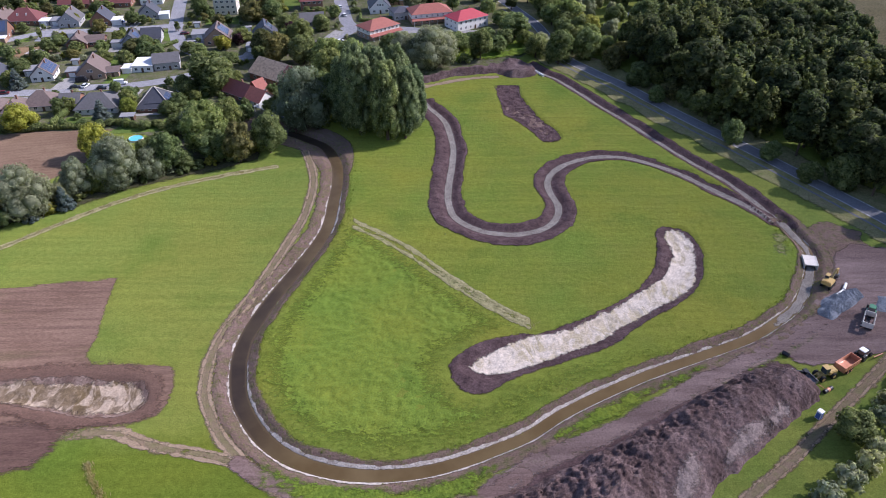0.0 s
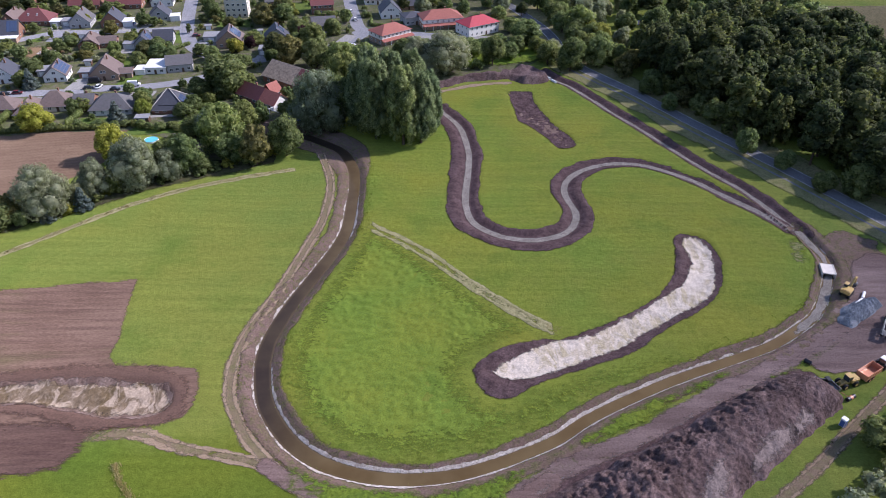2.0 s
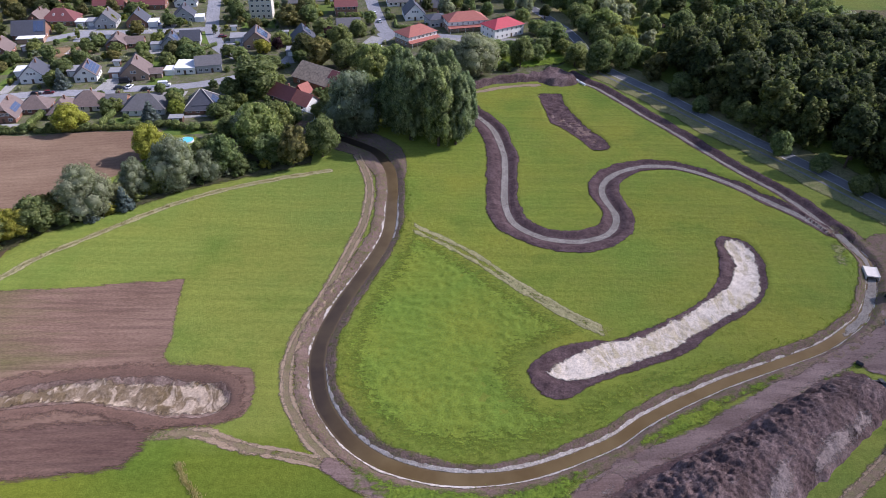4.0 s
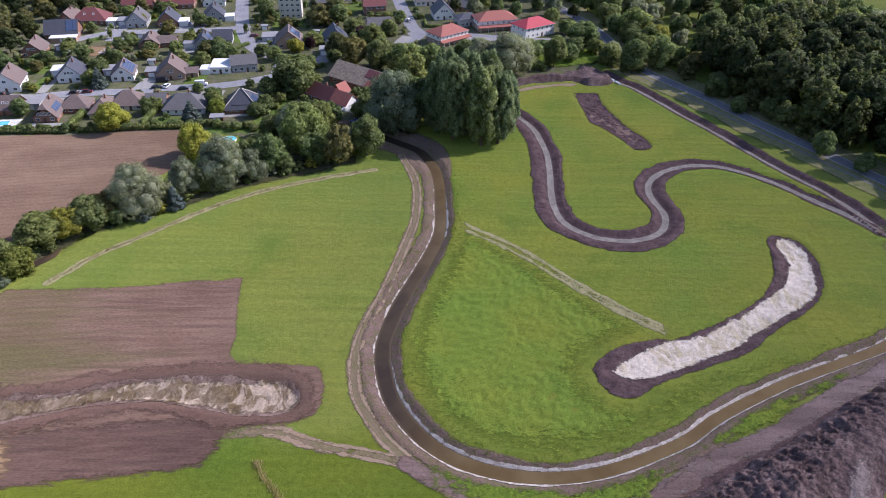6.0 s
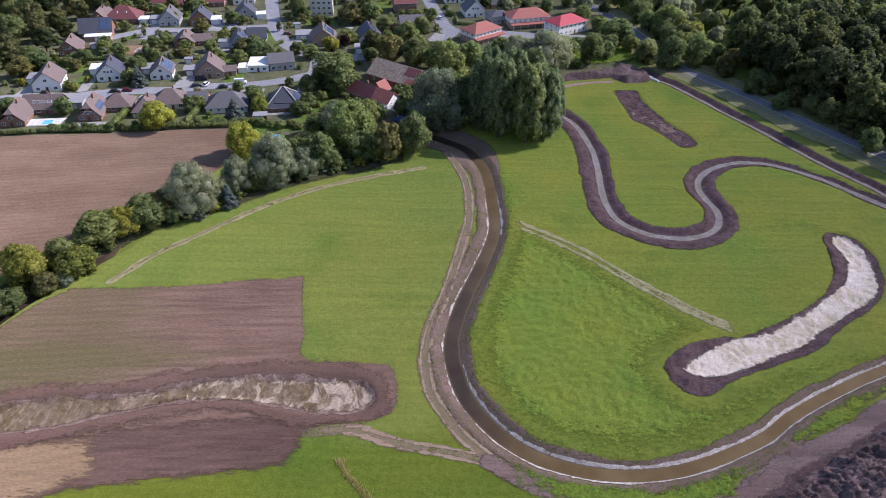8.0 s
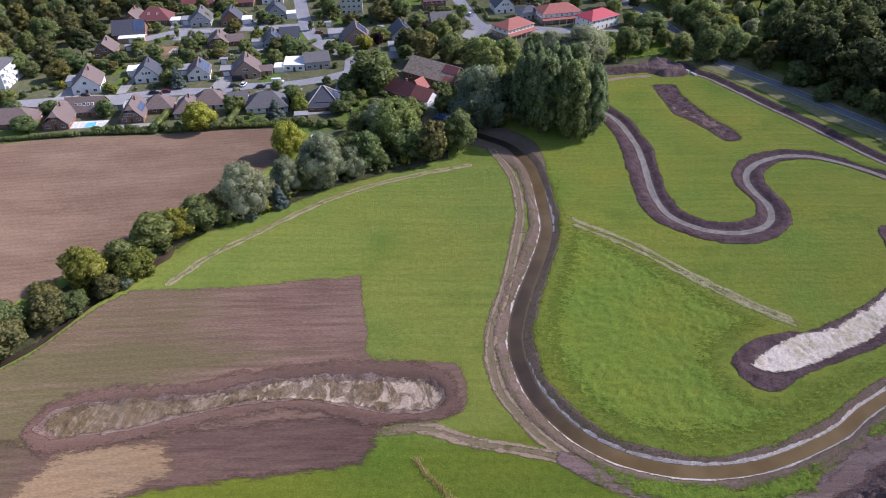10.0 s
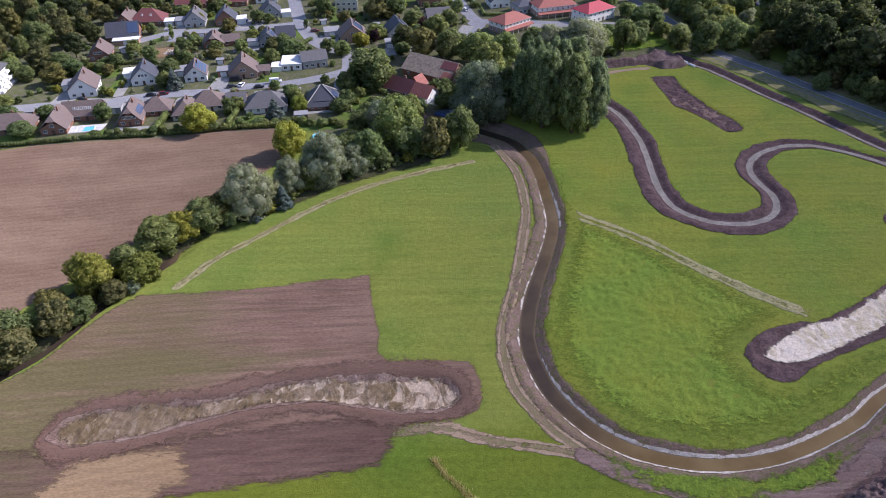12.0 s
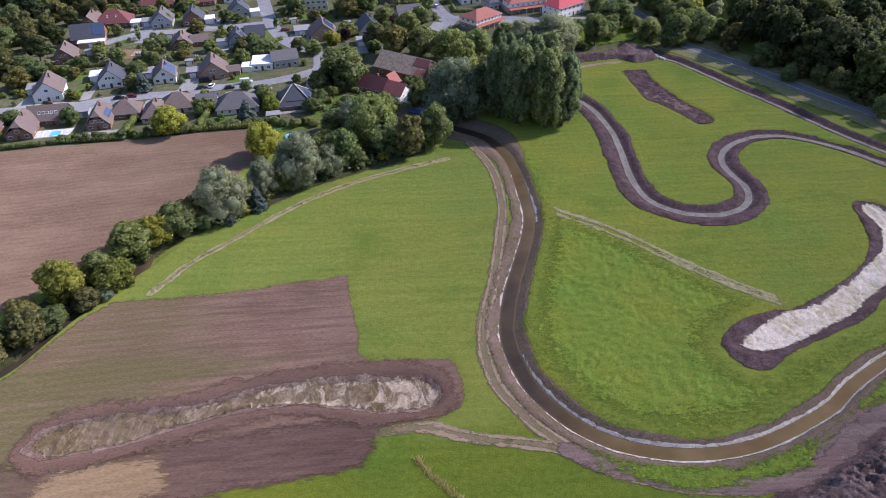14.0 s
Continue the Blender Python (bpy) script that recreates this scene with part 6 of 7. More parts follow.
# old farm: barn and cottage
barn = house(-75.0, 291.5, -36, 25, 14, 3.4, 8.2, "x", BRICK, ROOF_OLD, "old brick barn with a weathered tiled roof patched in red", wins=4, chimney=False, name="barn", category="barn")
for pts in ([(5.5, 3.2, 5.75), (12.9, 3.2, 5.75), (12.9, 6.6, 8.05), (5.5, 6.6, 8.05)], [(8.0, -0.5, 3.25), (12.9, -0.5, 3.25), (12.9, 2.2, 5.1), (8.5, 2.2, 5.1)]):
    bm = bmesh.new()
    slab(bm, pts, 0.12)
    ob = part("roof_repair", bm, ROOF_RED if pts[0][0] > 7 else ROOF_WINE, barn, "red tile repair on the old roof")
house(-87.0, 276.5, -36, 13, 8.5, 2.8, 6.6, "x", BRICK, ROOF_WINE, "old cottage with a dark wine-red roof", wins=3, name="cottage", category="house")
house(-78.0, 270.0, -36, 9, 8.5, 2.8, 6.3, "x", WHITE, ROOF_RED, "half-timbered white cottage end with an orange-red roof", wins=2, name="cottage", category="house", chimney=False)
house(-79.5, 281.5, -36, 6, 5, 2.8, 6.0, "y", BRICK, ROOF_RED, "small brick porch wing with a red gable", wins=1, chimney=False, name="cottage", category="house")
pergola = thing("pergola", "white slatted pergola on posts beside the cottage", "pergola", pose(-71.5, 263.5, Z(-71.5, 263.5), 0, 0, -36))
for i in range(9):
    bm = bmesh.new()
    box(bm, -3.6 + 0.9 * i, 0, 2.45, 0.16, 4.4, 0.16)
    part("slat", bm, TRIM, pergola)
for sx in (-3.4, 3.4):
    for sy in (-1.9, 1.9):
        bm = bmesh.new()
        box(bm, sx, sy, 1.2, 0.16, 0.16, 2.4)
        part("post", bm, TRIM, pergola)
for sy in (-1.9, 1.9):
    bm = bmesh.new()
    box(bm, 0, sy, 2.32, 7.6, 0.14, 0.14)
    part("beam", bm, TRIM, pergola)
cover = thing("pool_cover", "dark blue tarpaulin cover with white rails over a garden pool", "pool cover", pose(-66.5, 258.5, Z(-66.5, 258.5), 0, 0, -36))
bm = bmesh.new()
box(bm, 0, 0, 0.3, 7, 8, 0.5, bevel=0.15)
part("tarpaulin", bm, TARP, cover)
for i in range(7):
    bm = bmesh.new()
    box(bm, -3.2 + 1.05 * i, 1.2, 0.62, 0.14, 5.4, 0.1)
    part("rail", bm, TRIM, cover)


def pool(x, y, r, label, square=None):
    ob = thing("swimming_pool", label, "pool", pose(x, y, Z(x, y), 0, 0, 9))
    bm = bmesh.new()
    if square:
        for s in (-1, 1):
            box(bm, s * square[0] / 2, 0, 0.12, 0.35, square[1] + 0.35, 0.3)
            box(bm, 0, s * square[1] / 2, 0.12, square[0] - 0.35, 0.35, 0.3)
        part("rim", bm, ROOF_FLAT, ob)
        bm = bmesh.new()
        box(bm, 0, 0, 0.08, square[0] - 0.3, square[1] - 0.3, 0.2)
    else:
        g = bmesh.ops.create_cone(bm, cap_ends=False, segments=28, radius1=r, radius2=r, depth=0.7)
        g2 = bmesh.ops.create_cone(bm, cap_ends=False, segments=28, radius1=r - 0.1, radius2=r - 0.1, depth=0.7)
        bmesh.ops.translate(bm, vec=(0, 0, 0.35), verts=bm.verts)
        part("wall", bm, WHITEP, ob)
        bm = bmesh.new()
        bmesh.ops.create_cone(bm, cap_ends=True, segments=28, radius1=r - 0.1, radius2=r - 0.1, depth=0.56)
        bmesh.ops.translate(bm, vec=(0, 0, 0.3), verts=bm.verts)
    part("pool_water", bm, POOLWATER, ob)


pool(-114.6, 239.6, 2.6, "round garden pool with bright turquoise water")
pool(-147.1, 328.4, 2.0, "small round garden pool with turquoise water")
pool(-205.2, 249.8, 0, "rectangular pool with pale blue water and white rim", (6.5, 4.2))


def hedge(pts, h, w, mat, label):
    """A trimmed hedge of leaves along a line."""
    for (ax, ay), (bx, by) in zip(pts[:-1], pts[1:]):
        L, a = math.hypot(bx - ax, by - ay), math.degrees(math.atan2(by - ay, bx - ax))
        n = max(2, int(L / 1.1))
        lobes = [(-L / 2 + (i + 0.5) * L / n, 0, h * 0.52, L / n * 0.75, w * 0.55, h * 0.52) for i in range(n)]
        me = leaf_mesh("foliage", lobes, int(70 * L), 0.24, mat, core=0.85)
        ob = thing("hedge", label, "hedge", pose((ax + bx) / 2, (ay + by) / 2, Z((ax + bx) / 2, (ay + by) / 2), 0, 0, a))
        o = new("foliage", me)
        o.parent = ob
        bm = bmesh.new()
        for i in range(n):
            rod(bm, (-L / 2 + (i + 0.5) * L / n, 0, -0.2), (-L / 2 + (i + 0.5) * L / n, 0, h * 0.6), 0.05, 0.02, 5)
        part("stem", bm, BARK, ob)


hedge([(-262, 228.5), (-240, 234.8), (-222, 237.8), (-205, 240.6)], 1.9, 1.8, LEAF_OAK, "trimmed dark green garden hedge at the field's edge")
hedge([(-204, 241.0), (-190, 242.0), (-176, 243.0)], 1.8, 1.6, LEAF_OAK, "dense green garden hedge at the field's edge")
hedge([(-173, 243.6), (-160, 245.5), (-150, 247.9), (-130, 249.5)], 2.2, 2.0, LEAF_OAK, "dense dark green hedge behind the gardens")
hedge([(-153, 330.5), (-138, 334.5), (-131, 345)], 2.0, 1.5, LEAF_LIGHT, "clipped green corner hedge beside the street")
hedge([(-45, 389), (-44, 378), (-30, 377.5), (-27, 384)], 1.8, 1.5, LEAF_LIGHT, "clipped hedge round a corner garden")
hedge([(-225, 315.5), (-205, 318)], 1.8, 1.4, LEAF_OAK, "dark clipped hedge between two gardens")
hedge([(-177, 247), (-176.5, 259)], 3.6, 1.6, LEAF_LIGHT, "tall green hedge between two plots")
hedge([(-150.5, 250), (-149.5, 262)], 3.4, 1.5, LEAF_LIGHT, "tall fresh green hedge beside a lawn")


def lawn(pts, seed):
    patch("garden_lawn", area(pts, seed, 0.4, 4), (min(p[0] for p in pts) - 1, min(p[1] for p in pts) - 1, max(p[0] for p in pts) + 1, max(p[1] for p in pts) + 1), 0.9, 0.08, LAWN, "short green garden lawn behind a house", cover=False)


def paved(pts, seed):
    patch("driveway", area(pts, seed, 0.15, 4), (min(p[0] for p in pts) - 1, min(p[1] for p in pts) - 1, max(p[0] for p in pts) + 1, max(p[1] for p in pts) + 1), 0.9, 0.13, PAVING, "pale paved driveway beside a house", cover=False)


for i, pts in enumerate([[(-128, 244), (-105, 247), (-103, 262), (-108, 261), (-110, 255), (-124, 253)], [(-150, 252), (-130, 253), (-130, 260), (-149, 259)], [(-212, 284), (-203, 284), (-200, 303), (-210, 304)],
                          [(-168, 290), (-162, 292), (-162, 305), (-169, 303)], [(-149, 290), (-140, 293), (-140, 310), (-146, 309)], [(-205, 346), (-210, 346), (-214, 360), (-208, 362)], [(-143, 350), (-135, 346), (-140, 366), (-150, 362)],
                          [(-100, 348), (-96, 348), (-95, 368), (-101, 368)], [(-106, 400), (-84, 400), (-84, 418), (-106, 418)], [(-243, 238), (-222, 241), (-222, 246), (-243, 245)], [(-205, 243), (-197, 244), (-197, 250), (-200, 250)], [(-190, 306), (-178, 307), (-178, 318), (-192, 317)], [(-165, 312), (-148, 314), (-150, 326), (-166, 324)], [(-225, 300), (-212, 302), (-213, 313), (-226, 311)], [(-105, 264), (-100, 262), (-97, 282), (-106, 283)], [(-125, 372), (-108, 374), (-110, 385), (-128, 384)], [(-86, 405), (-70, 410), (-72, 425), (-88, 423)], [(-184, 378), (-196, 384), (-196, 396), (-178, 396)]]):
    lawn(pts, 70 + i)
for i, pts in enumerate([[(-230, 274), (-223.5, 275), (-224, 292), (-229, 291)], [(-206, 280), (-202, 281), (-203, 299), (-208, 299)], [(-168, 285), (-160, 287), (-161, 300), (-167, 299)], [(-172, 364), (-160, 366), (-160, 378), (-175, 377)],
                          [(-128, 338), (-118, 340), (-118, 350), (-128, 352)], [(-95, 323), (-89, 325), (-89, 332), (-95, 331)], [(-211, 246), (-199, 248), (-199, 253), (-211, 252)], [(-194, 247), (-178, 249), (-178, 252), (-194, 251)],
                          [(-210, 363), (-199, 364), (-199, 372), (-211, 371)], [(-36, 361), (-10, 364), (22, 363), (22, 360), (-10, 357), (-34, 358)], [(-223, 272), (-206, 274), (-206, 279), (-223, 279.5)], [(-178, 270), (-150, 276), (-150, 281), (-178, 278)], [(-147, 274), (-128, 278), (-128, 287), (-147, 284)], [(-193, 266), (-186, 268), (-187, 277), (-194, 276)], [(-201, 266), (-195, 266), (-195, 275), (-203, 273)], [(-123, 262), (-108, 264), (-108, 262), (-122, 260)], [(-167, 330), (-155, 332), (-155, 338), (-167, 336)], [(-60, 352), (-54, 349), (-50, 362), (-56, 364)], [(-75, 364), (-60, 366), (-60, 369), (-75, 368)]]):
    paved(pts, 90 + i)

for x, y, a in [(-196, 306, 10), (-169, 315, 8), (-146, 318, 12), (-219, 332, 15), (-187, 352, 8), (-128, 368, 12), (-100, 362, 10), (-232, 262, 10), (-242, 256, 8)]:
    garage(x, y, a, 3.2, 2.6, 2.2, DOORWOOD, FELT, "small brown wooden garden shed", name="garden_shed")
gr = thing("greenhouse", "small white-framed garden greenhouse", "greenhouse", pose(-159, 316, Z(-159, 316), 0, 0, 10))
bm = bmesh.new()
for i in range(5):
    box(bm, -2.2 + 1.1 * i, -1.2, 0.9, 0.08, 0.08, 1.8)
    box(bm, -2.2 + 1.1 * i, 1.2, 0.9, 0.08, 0.08, 1.8)
    box(bm, -2.2 + 1.1 * i, -0.6, 2.1, 0.08, 1.4, 0.08, rx=28)
    box(bm, -2.2 + 1.1 * i, 0.6, 2.1, 0.08, 1.4, 0.08, rx=-28)
box(bm, 0, 0, 2.42, 4.6, 0.1, 0.1)
for sy in (-1.2, 1.2):
    box(bm, 0, sy, 1.8, 4.6, 0.08, 0.08)
part("frame", bm, TRIM, gr)
for sy in (-1, 1):
    bm = bmesh.new()
    box(bm, 0, sy * 0.6, 2.06, 4.4, 1.35, 0.03, rx=-28 * sy)
    part("pane", bm, PANE, gr)
# garden trees and bushes between the houses
for key, x, y, h, w in [("lime", -160.6, 247.0, 10.5, 13.5), ("oak", -152.6, 262, 7, 6), ("spruce", -133.5, 256.5, 9.5, 7.5), ("light", -226.2, 244.7, 6, 10), ("spruce", -181.8, 288, 9.8, 7), ("oak", -186.5, 290, 7, 8), ("thuja", -188.5, 318, 9, 4.5),
                         ("yellow", -214, 266, 5, 7), ("light", -201, 258.5, 7, 8), ("lime", -125, 262, 7, 7), ("oak", -127, 268, 8, 7), ("thuja", -201, 350, 7, 3)]:
    plant(key, x, y, h, w, "garden trees of the front row")
for key, x, y, h, w in [("yellow", -193, 374, 6, 5), ("oak", -121, 330, 6, 7), ("light", -114, 324, 7, 9), ("yellow", -106, 335, 7, 8), ("purple", -99.5, 340, 6.5, 7), ("purple", -76, 352, 8, 9), ("autumn", -85, 330, 12, 12), ("oak", -70, 345, 12, 12),
                         ("autumn", -101, 376, 12, 12), ("light", -91, 380, 11, 11), ("oak", -130, 384, 12, 9), ("thuja", -136, 362, 6, 3.5), ("oak", -62, 362, 8, 8), ("light", -58, 384, 7, 7), ("oak", -82, 365, 8, 9), ("oak", -66, 385, 6, 7)]:
    plant(key, x, y, h, w, "garden trees of the village")
for key, x, y, h, w in [("light", -203, 322, 7, 8), ("oak", -213, 329, 6, 8), ("autumn", -236, 296, 9, 11), ("oak", -240, 312, 8, 10), ("light", -232, 306, 7, 10), ("oak", -246, 270, 6, 9), ("light", -240, 262, 5, 8), ("oak", -250, 300, 7, 9), ("light", -163, 332, 6, 7), ("oak", -160, 346, 6, 7)]:
    plant(key, x, y, h, w, "garden trees at the village's edge")

r4 = np.random.RandomState(17)
for i in range(26):
    x = -200 + 95 * (i + 0.8 * r4.rand()) / 26
    y = float(np.interp(x, [-204, -190, -176, -150, -130, -105], [241.5, 242.5, 243.8, 248, 249.5, 247])) + r4.uniform(0, 3.5)
    plant(["oak", "oak", "light", "oak", "thuja"][r4.randint(5)], x, y, r4.uniform(2.4, 4.2), r4.uniform(3, 5), "shrubby trees along the gardens' back edge")
r5 = np.random.RandomState(21)


def clear_of_houses(x, y, m):
    for hx, hy, a, w, d in FOOT:
        ca, sa = math.cos(radians(a)), math.sin(radians(a))
        u, v = (x - hx) * ca + (y - hy) * sa, -(x - hx) * sa + (y - hy) * ca
        if abs(u) < w / 2 + m and -m < v < d + m:
            return False
    return True


def shrubs(count, poly, keys, hmin, hmax, group, m=1.6):
    p = np.array(poly, float)
    k = 0
    for _ in range(count * 12):
        x, y = r5.uniform(p[:, 0].min(), p[:, 0].max()), r5.uniform(p[:, 1].min(), p[:, 1].max())
        a = (np.array([x]), np.array([y]))
        if in_area(*a, poly, 400)[0] < 0 or not clear_of_houses(x, y, m) or min(abs(off_line(*a, s)[0]) for s in (SOUTH_ST, MAIN_ST, LANE, MID_ST, EAST_ST)) < 5.0:
            continue
        if any((x - q) ** 2 + (y - s) ** 2 < 2.2 ** 2 for q, s, _ in PLACED[-400:]):
            continue
        h = r5.uniform(hmin, hmax)
        plant(keys[r5.randint(len(keys))], x, y, h, h * r5.uniform(0.95, 1.5), group)
        k += 1
        if k == count:
            break


shrubs(205, [(-245, 250), (-105, 256), (-90, 300), (-45, 335), (-45, 420), (-240, 420)], ["bush", "bushlight", "bush", "bushlight", "bushyellow", "bushgrey"], 1.6, 3.8, "garden bushes of the village")
shrubs(84, [(-245, 256), (-110, 262), (-60, 320), (-45, 420), (-240, 420)], ["oak", "light", "oak", "autumn", "thuja"], 4, 7.5, "small garden trees of the village", 2.6)
shrubs(40, [(-112, 262), (-92, 252), (-62, 262), (-60, 280), (-70, 284), (-100, 300), (-108, 280)], ["bush", "oak", "bushlight"], 2.5, 7, "bushes round the old farm", 2.0)
for i in range(48):
    f = i / 47
    j = int(f * (len(HEDGE_DITCH) - 1))
    x, y = HEDGE_DITCH[j] + np.array([-0.64, 0.77]) * r5.uniform(2.2, 8)
    plant(["bush", "bushlight", "bushgrey", "bush", "bushyellow"][r5.randint(5)], x, y, r5.uniform(2.0, 4.6), r5.uniform(4, 7), "bushes of the field hedge")
# ---- vehicles and site machines ----
def wheel(parent, x, y, r, w, z=None, hub=STEEL):
    bm = bmesh.new()
    rod(bm, (x, y - w / 2, z or r), (x, y + w / 2, z or r), r, n=18)
    bmesh.ops.bevel(bm, geom=[e for e in bm.edges if len(e.link_faces) == 2 and any(len(f.verts) > 6 for f in e.link_faces)], offset=r * 0.12, segments=2, affect="EDGES")
    t = part("wheel", bm, RUBBER, parent)
    bm = bmesh.new()
    rod(bm, (x, y - w / 2 - 0.02, z or r), (x, y + w / 2 + 0.02, z or r), r * 0.55, n=14)
    part("rim", bm, hub, t)


def loft(bm, rings):
    vs = [[bm.verts.new(p) for p in r] for r in rings]
    n = len(rings[0])
    for a, b in zip(vs, vs[1:]):
        for i in range(n):
            bm.faces.new([a[i], a[(i + 1) % n], b[(i + 1) % n], b[i]])
    bm.faces.new(vs[0][::-1])
    bm.faces.new(vs[-1])
    bmesh.ops.recalc_face_normals(bm, faces=bm.faces)
    return bm


def car(x, y, ang, mat, label, van=False):
    ob = thing("car" if not van else "van", label, "car" if not van else "van", pose(x, y, Z(x, y) + 0.1, 0, 0, ang))
    L, W = (4.4, 1.78) if not van else (5.4, 2.0)
    bm = bmesh.new()
    box(bm, 0, 0, 0.55 if not van else 0.7, L, W, 0.55 if not van else 0.8, bevel=0.16)
    part("body", bm, mat, ob)
    top, lo, z0, z1 = ((-1.3, 0.55), (-1.75, 1.15), 0.8, 1.45) if not van else ((-2.5, 1.3), (-2.6, 1.9), 1.05, 2.3)
    bm = bmesh.new()
    rect = lambda a, b, w, z: [(a, -w, z), (b, -w, z), (b, w, z), (a, w, z)]
    loft(bm, [rect(lo[0], lo[1], W / 2 - 0.1, z0), rect(top[0], top[1], W / 2 - 0.28, z1)])
    cab = part("cabin", bm, PANE if not van else mat, ob)
    bm = bmesh.new()
    box(bm, (top[0] + top[1]) / 2, 0, z1 + 0.02, top[1] - top[0] + 0.1, W - 0.5, 0.07, bevel=0.03)
    part("car_roof", bm, mat, ob)
    if van:
        bm = bmesh.new()
        box(bm, 1.62, 0, 1.7, 0.12, W - 0.5, 0.7, ry=-26)
        part("windscreen", bm, PANE, ob)
    for sx in (-1, 1):
        for sy in (-1, 1):
            wheel(ob, sx * L * 0.31, sy * (W / 2 - 0.08), 0.32, 0.2)
            bm = bmesh.new()
            box(bm, sx * (L / 2 - 0.02), sy * (W / 2 - 0.35), 0.65, 0.08, 0.36, 0.16)
            part("headlight" if sx > 0 else "rear_light", bm, LIGHTGLASS if sx > 0 else REDP, ob)
    return ob


for x, y, a, mat, lab, van in [(-189.8, 280.6, 10, BLACKP, "black car parked on the village street", False), (-185.0, 281.8, 8, REDP, "dark red car parked on the village street", False), (-157.9, 288.0, 20, BLACKP, "dark car on the village street", False),
                               (-154.0, 289.6, 80, WHITEP, "white car parked across the street", False), (-146.1, 287.3, 12, BLACKP, "black car beside the kerb", False), (-139.8, 292.3, 10, WHITEP, "white delivery van parked in the street", True),
                               (-157.5, 295.0, 10, BLACKP, "dark van in a house drive", True), (-131.3, 357.2, 15, REDP, "red car parked on the main street", False), (-124.4, 339.8, 110, SILVER, "silver car parked on the main street", False),
                               (-165.4, 374.8, 80, WHITEP, "white car in a paved drive", False), (-169.8, 374.8, 80, BLUEP, "blue car in a paved drive", False), (-57.5, 402.2, 105, WHITEP, "white car parked along the east street", False),
                               (-53.6, 388.0, 105, WHITEP, "white car parked by the kerb", False), (-55.5, 343.4, 40, WHITEP, "white car at the street bend", False), (-51.0, 345.6, 40, WHITEP, "white car at the street bend", False), (-217.6, 277.5, 15, BLACKP, "black car before a white house", False),
                               (-122, 344, 100, SILVER, "silver car in a drive", False)]:
    car(x, y, a, mat, lab, van)


def rubber_track(parent, y, L, w, h):
    bm = bmesh.new()
    n = 10
    prof = [(L / 2 - h / 2 + h / 2 * math.cos(t), h / 2 + h / 2 * math.sin(t)) for t in np.linspace(-math.pi / 2, math.pi / 2, n)]
    prof += [(-L / 2 + h / 2 + h / 2 * math.cos(t), h / 2 + h / 2 * math.sin(t)) for t in np.linspace(math.pi / 2, 1.5 * math.pi, n)]
    loft(bm, [[(p, y - w / 2, q) for p, q in prof], [(p, y + w / 2, q) for p, q in prof]])
    part("crawler_track", bm, RUBBER, parent)


def beam(parent, name, a, b, w, h, mat):
    bm = bmesh.new()
    a, b = Vector(a), Vector(b)
    g = bmesh.ops.create_cube(bm, size=1)
    bmesh.ops.transform(bm, matrix=Matrix.Translation((a + b) / 2) @ (b - a).to_track_quat("X", "Z").to_matrix().to_4x4() @ Matrix.Diagonal(((b - a).length, w, h, 1)), verts=g["verts"])
    bmesh.ops.bevel(bm, geom=list(bm.edges), offset=0.05, segments=1, affect="EDGES")
    return part(name, bm, mat, parent)


def bucket(parent, x, y, z, w, s, mat, ry=0):
    bm = bmesh.new()
    pts = [(0, 0.9), (-0.5, 0.5), (-0.5, 0.0), (0.0, -0.3), (0.9, -0.3)]
    outer = [(p * s, q * s) for p, q in pts]
    inner = [(p * s * 0.86 + 0.06, q * s * 0.86 + 0.05) for p, q in pts]
    ring = outer + inner[::-1]
    loft(bm, [[(p, -w / 2, q) for p, q in ring], [(p, w / 2, q) for p, q in ring]])
    for sy in (-1, 1):
        loft(bm, [[(p, sy * w / 2 - 0.03, q) for p, q in outer], [(p, sy * w / 2 + 0.03, q) for p, q in outer]])
    bmesh.ops.transform(bm, matrix=pose(x, y, z, 0, ry, 0), verts=bm.verts)
    part("bucket", bm, mat, parent)


ex = thing("excavator", "yellow crawler excavator with its arm lowered beside the culvert", "excavator", pose(104.6, 151.6, Z(104.6, 151.6) + 0.1, 0, 0, 45))
for sy in (-1.1, 1.1):
    rubber_track(ex, sy, 3.8, 0.6, 0.9)
bm = bmesh.new()
box(bm, -0.2, 0, 1.0, 1.6, 1.8, 0.4)
part("undercarriage", bm, STEEL, ex)
bm = bmesh.new()
box(bm, -0.7, 0, 1.75, 3.2, 2.6, 1.0, bevel=0.14)
part("engine_cover", bm, YELLOW, ex)
bm = bmesh.new()
box(bm, -1.9, 0, 1.7, 0.7, 2.5, 1.1, bevel=0.2)
part("counterweight", bm, STEEL, ex)
bm = bmesh.new()
box(bm, 0.55, 0.75, 2.15, 1.5, 1.0, 1.7, bevel=0.1)
cabin = part("cabin", bm, PANE, ex)
bm = bmesh.new()
box(bm, 0.55, 0.75, 3.05, 1.55, 1.05, 0.12, bevel=0.03)
part("cabin_roof", bm, YELLOW, cabin)
beam(ex, "boom", (0.6, -0.2, 1.8), (3.0, -0.2, 4.0), 0.5, 0.6, YELLOW)
beam(ex, "boom_tip", (2.9, -0.2, 4.0), (4.8, -0.2, 3.3), 0.45, 0.5, YELLOW)
beam(ex, "dipper_arm", (4.6, -0.2, 3.5), (5.5, -0.2, 1.2), 0.35, 0.42, YELLOW)
beam(ex, "hydraulic_ram", (1.2, -0.2, 1.7), (2.7, -0.2, 3.3), 0.16, 0.16, STEEL)
bucket(ex, 5.4, -0.2, 0.7, 1.3, 0.9, STEEL, 60)


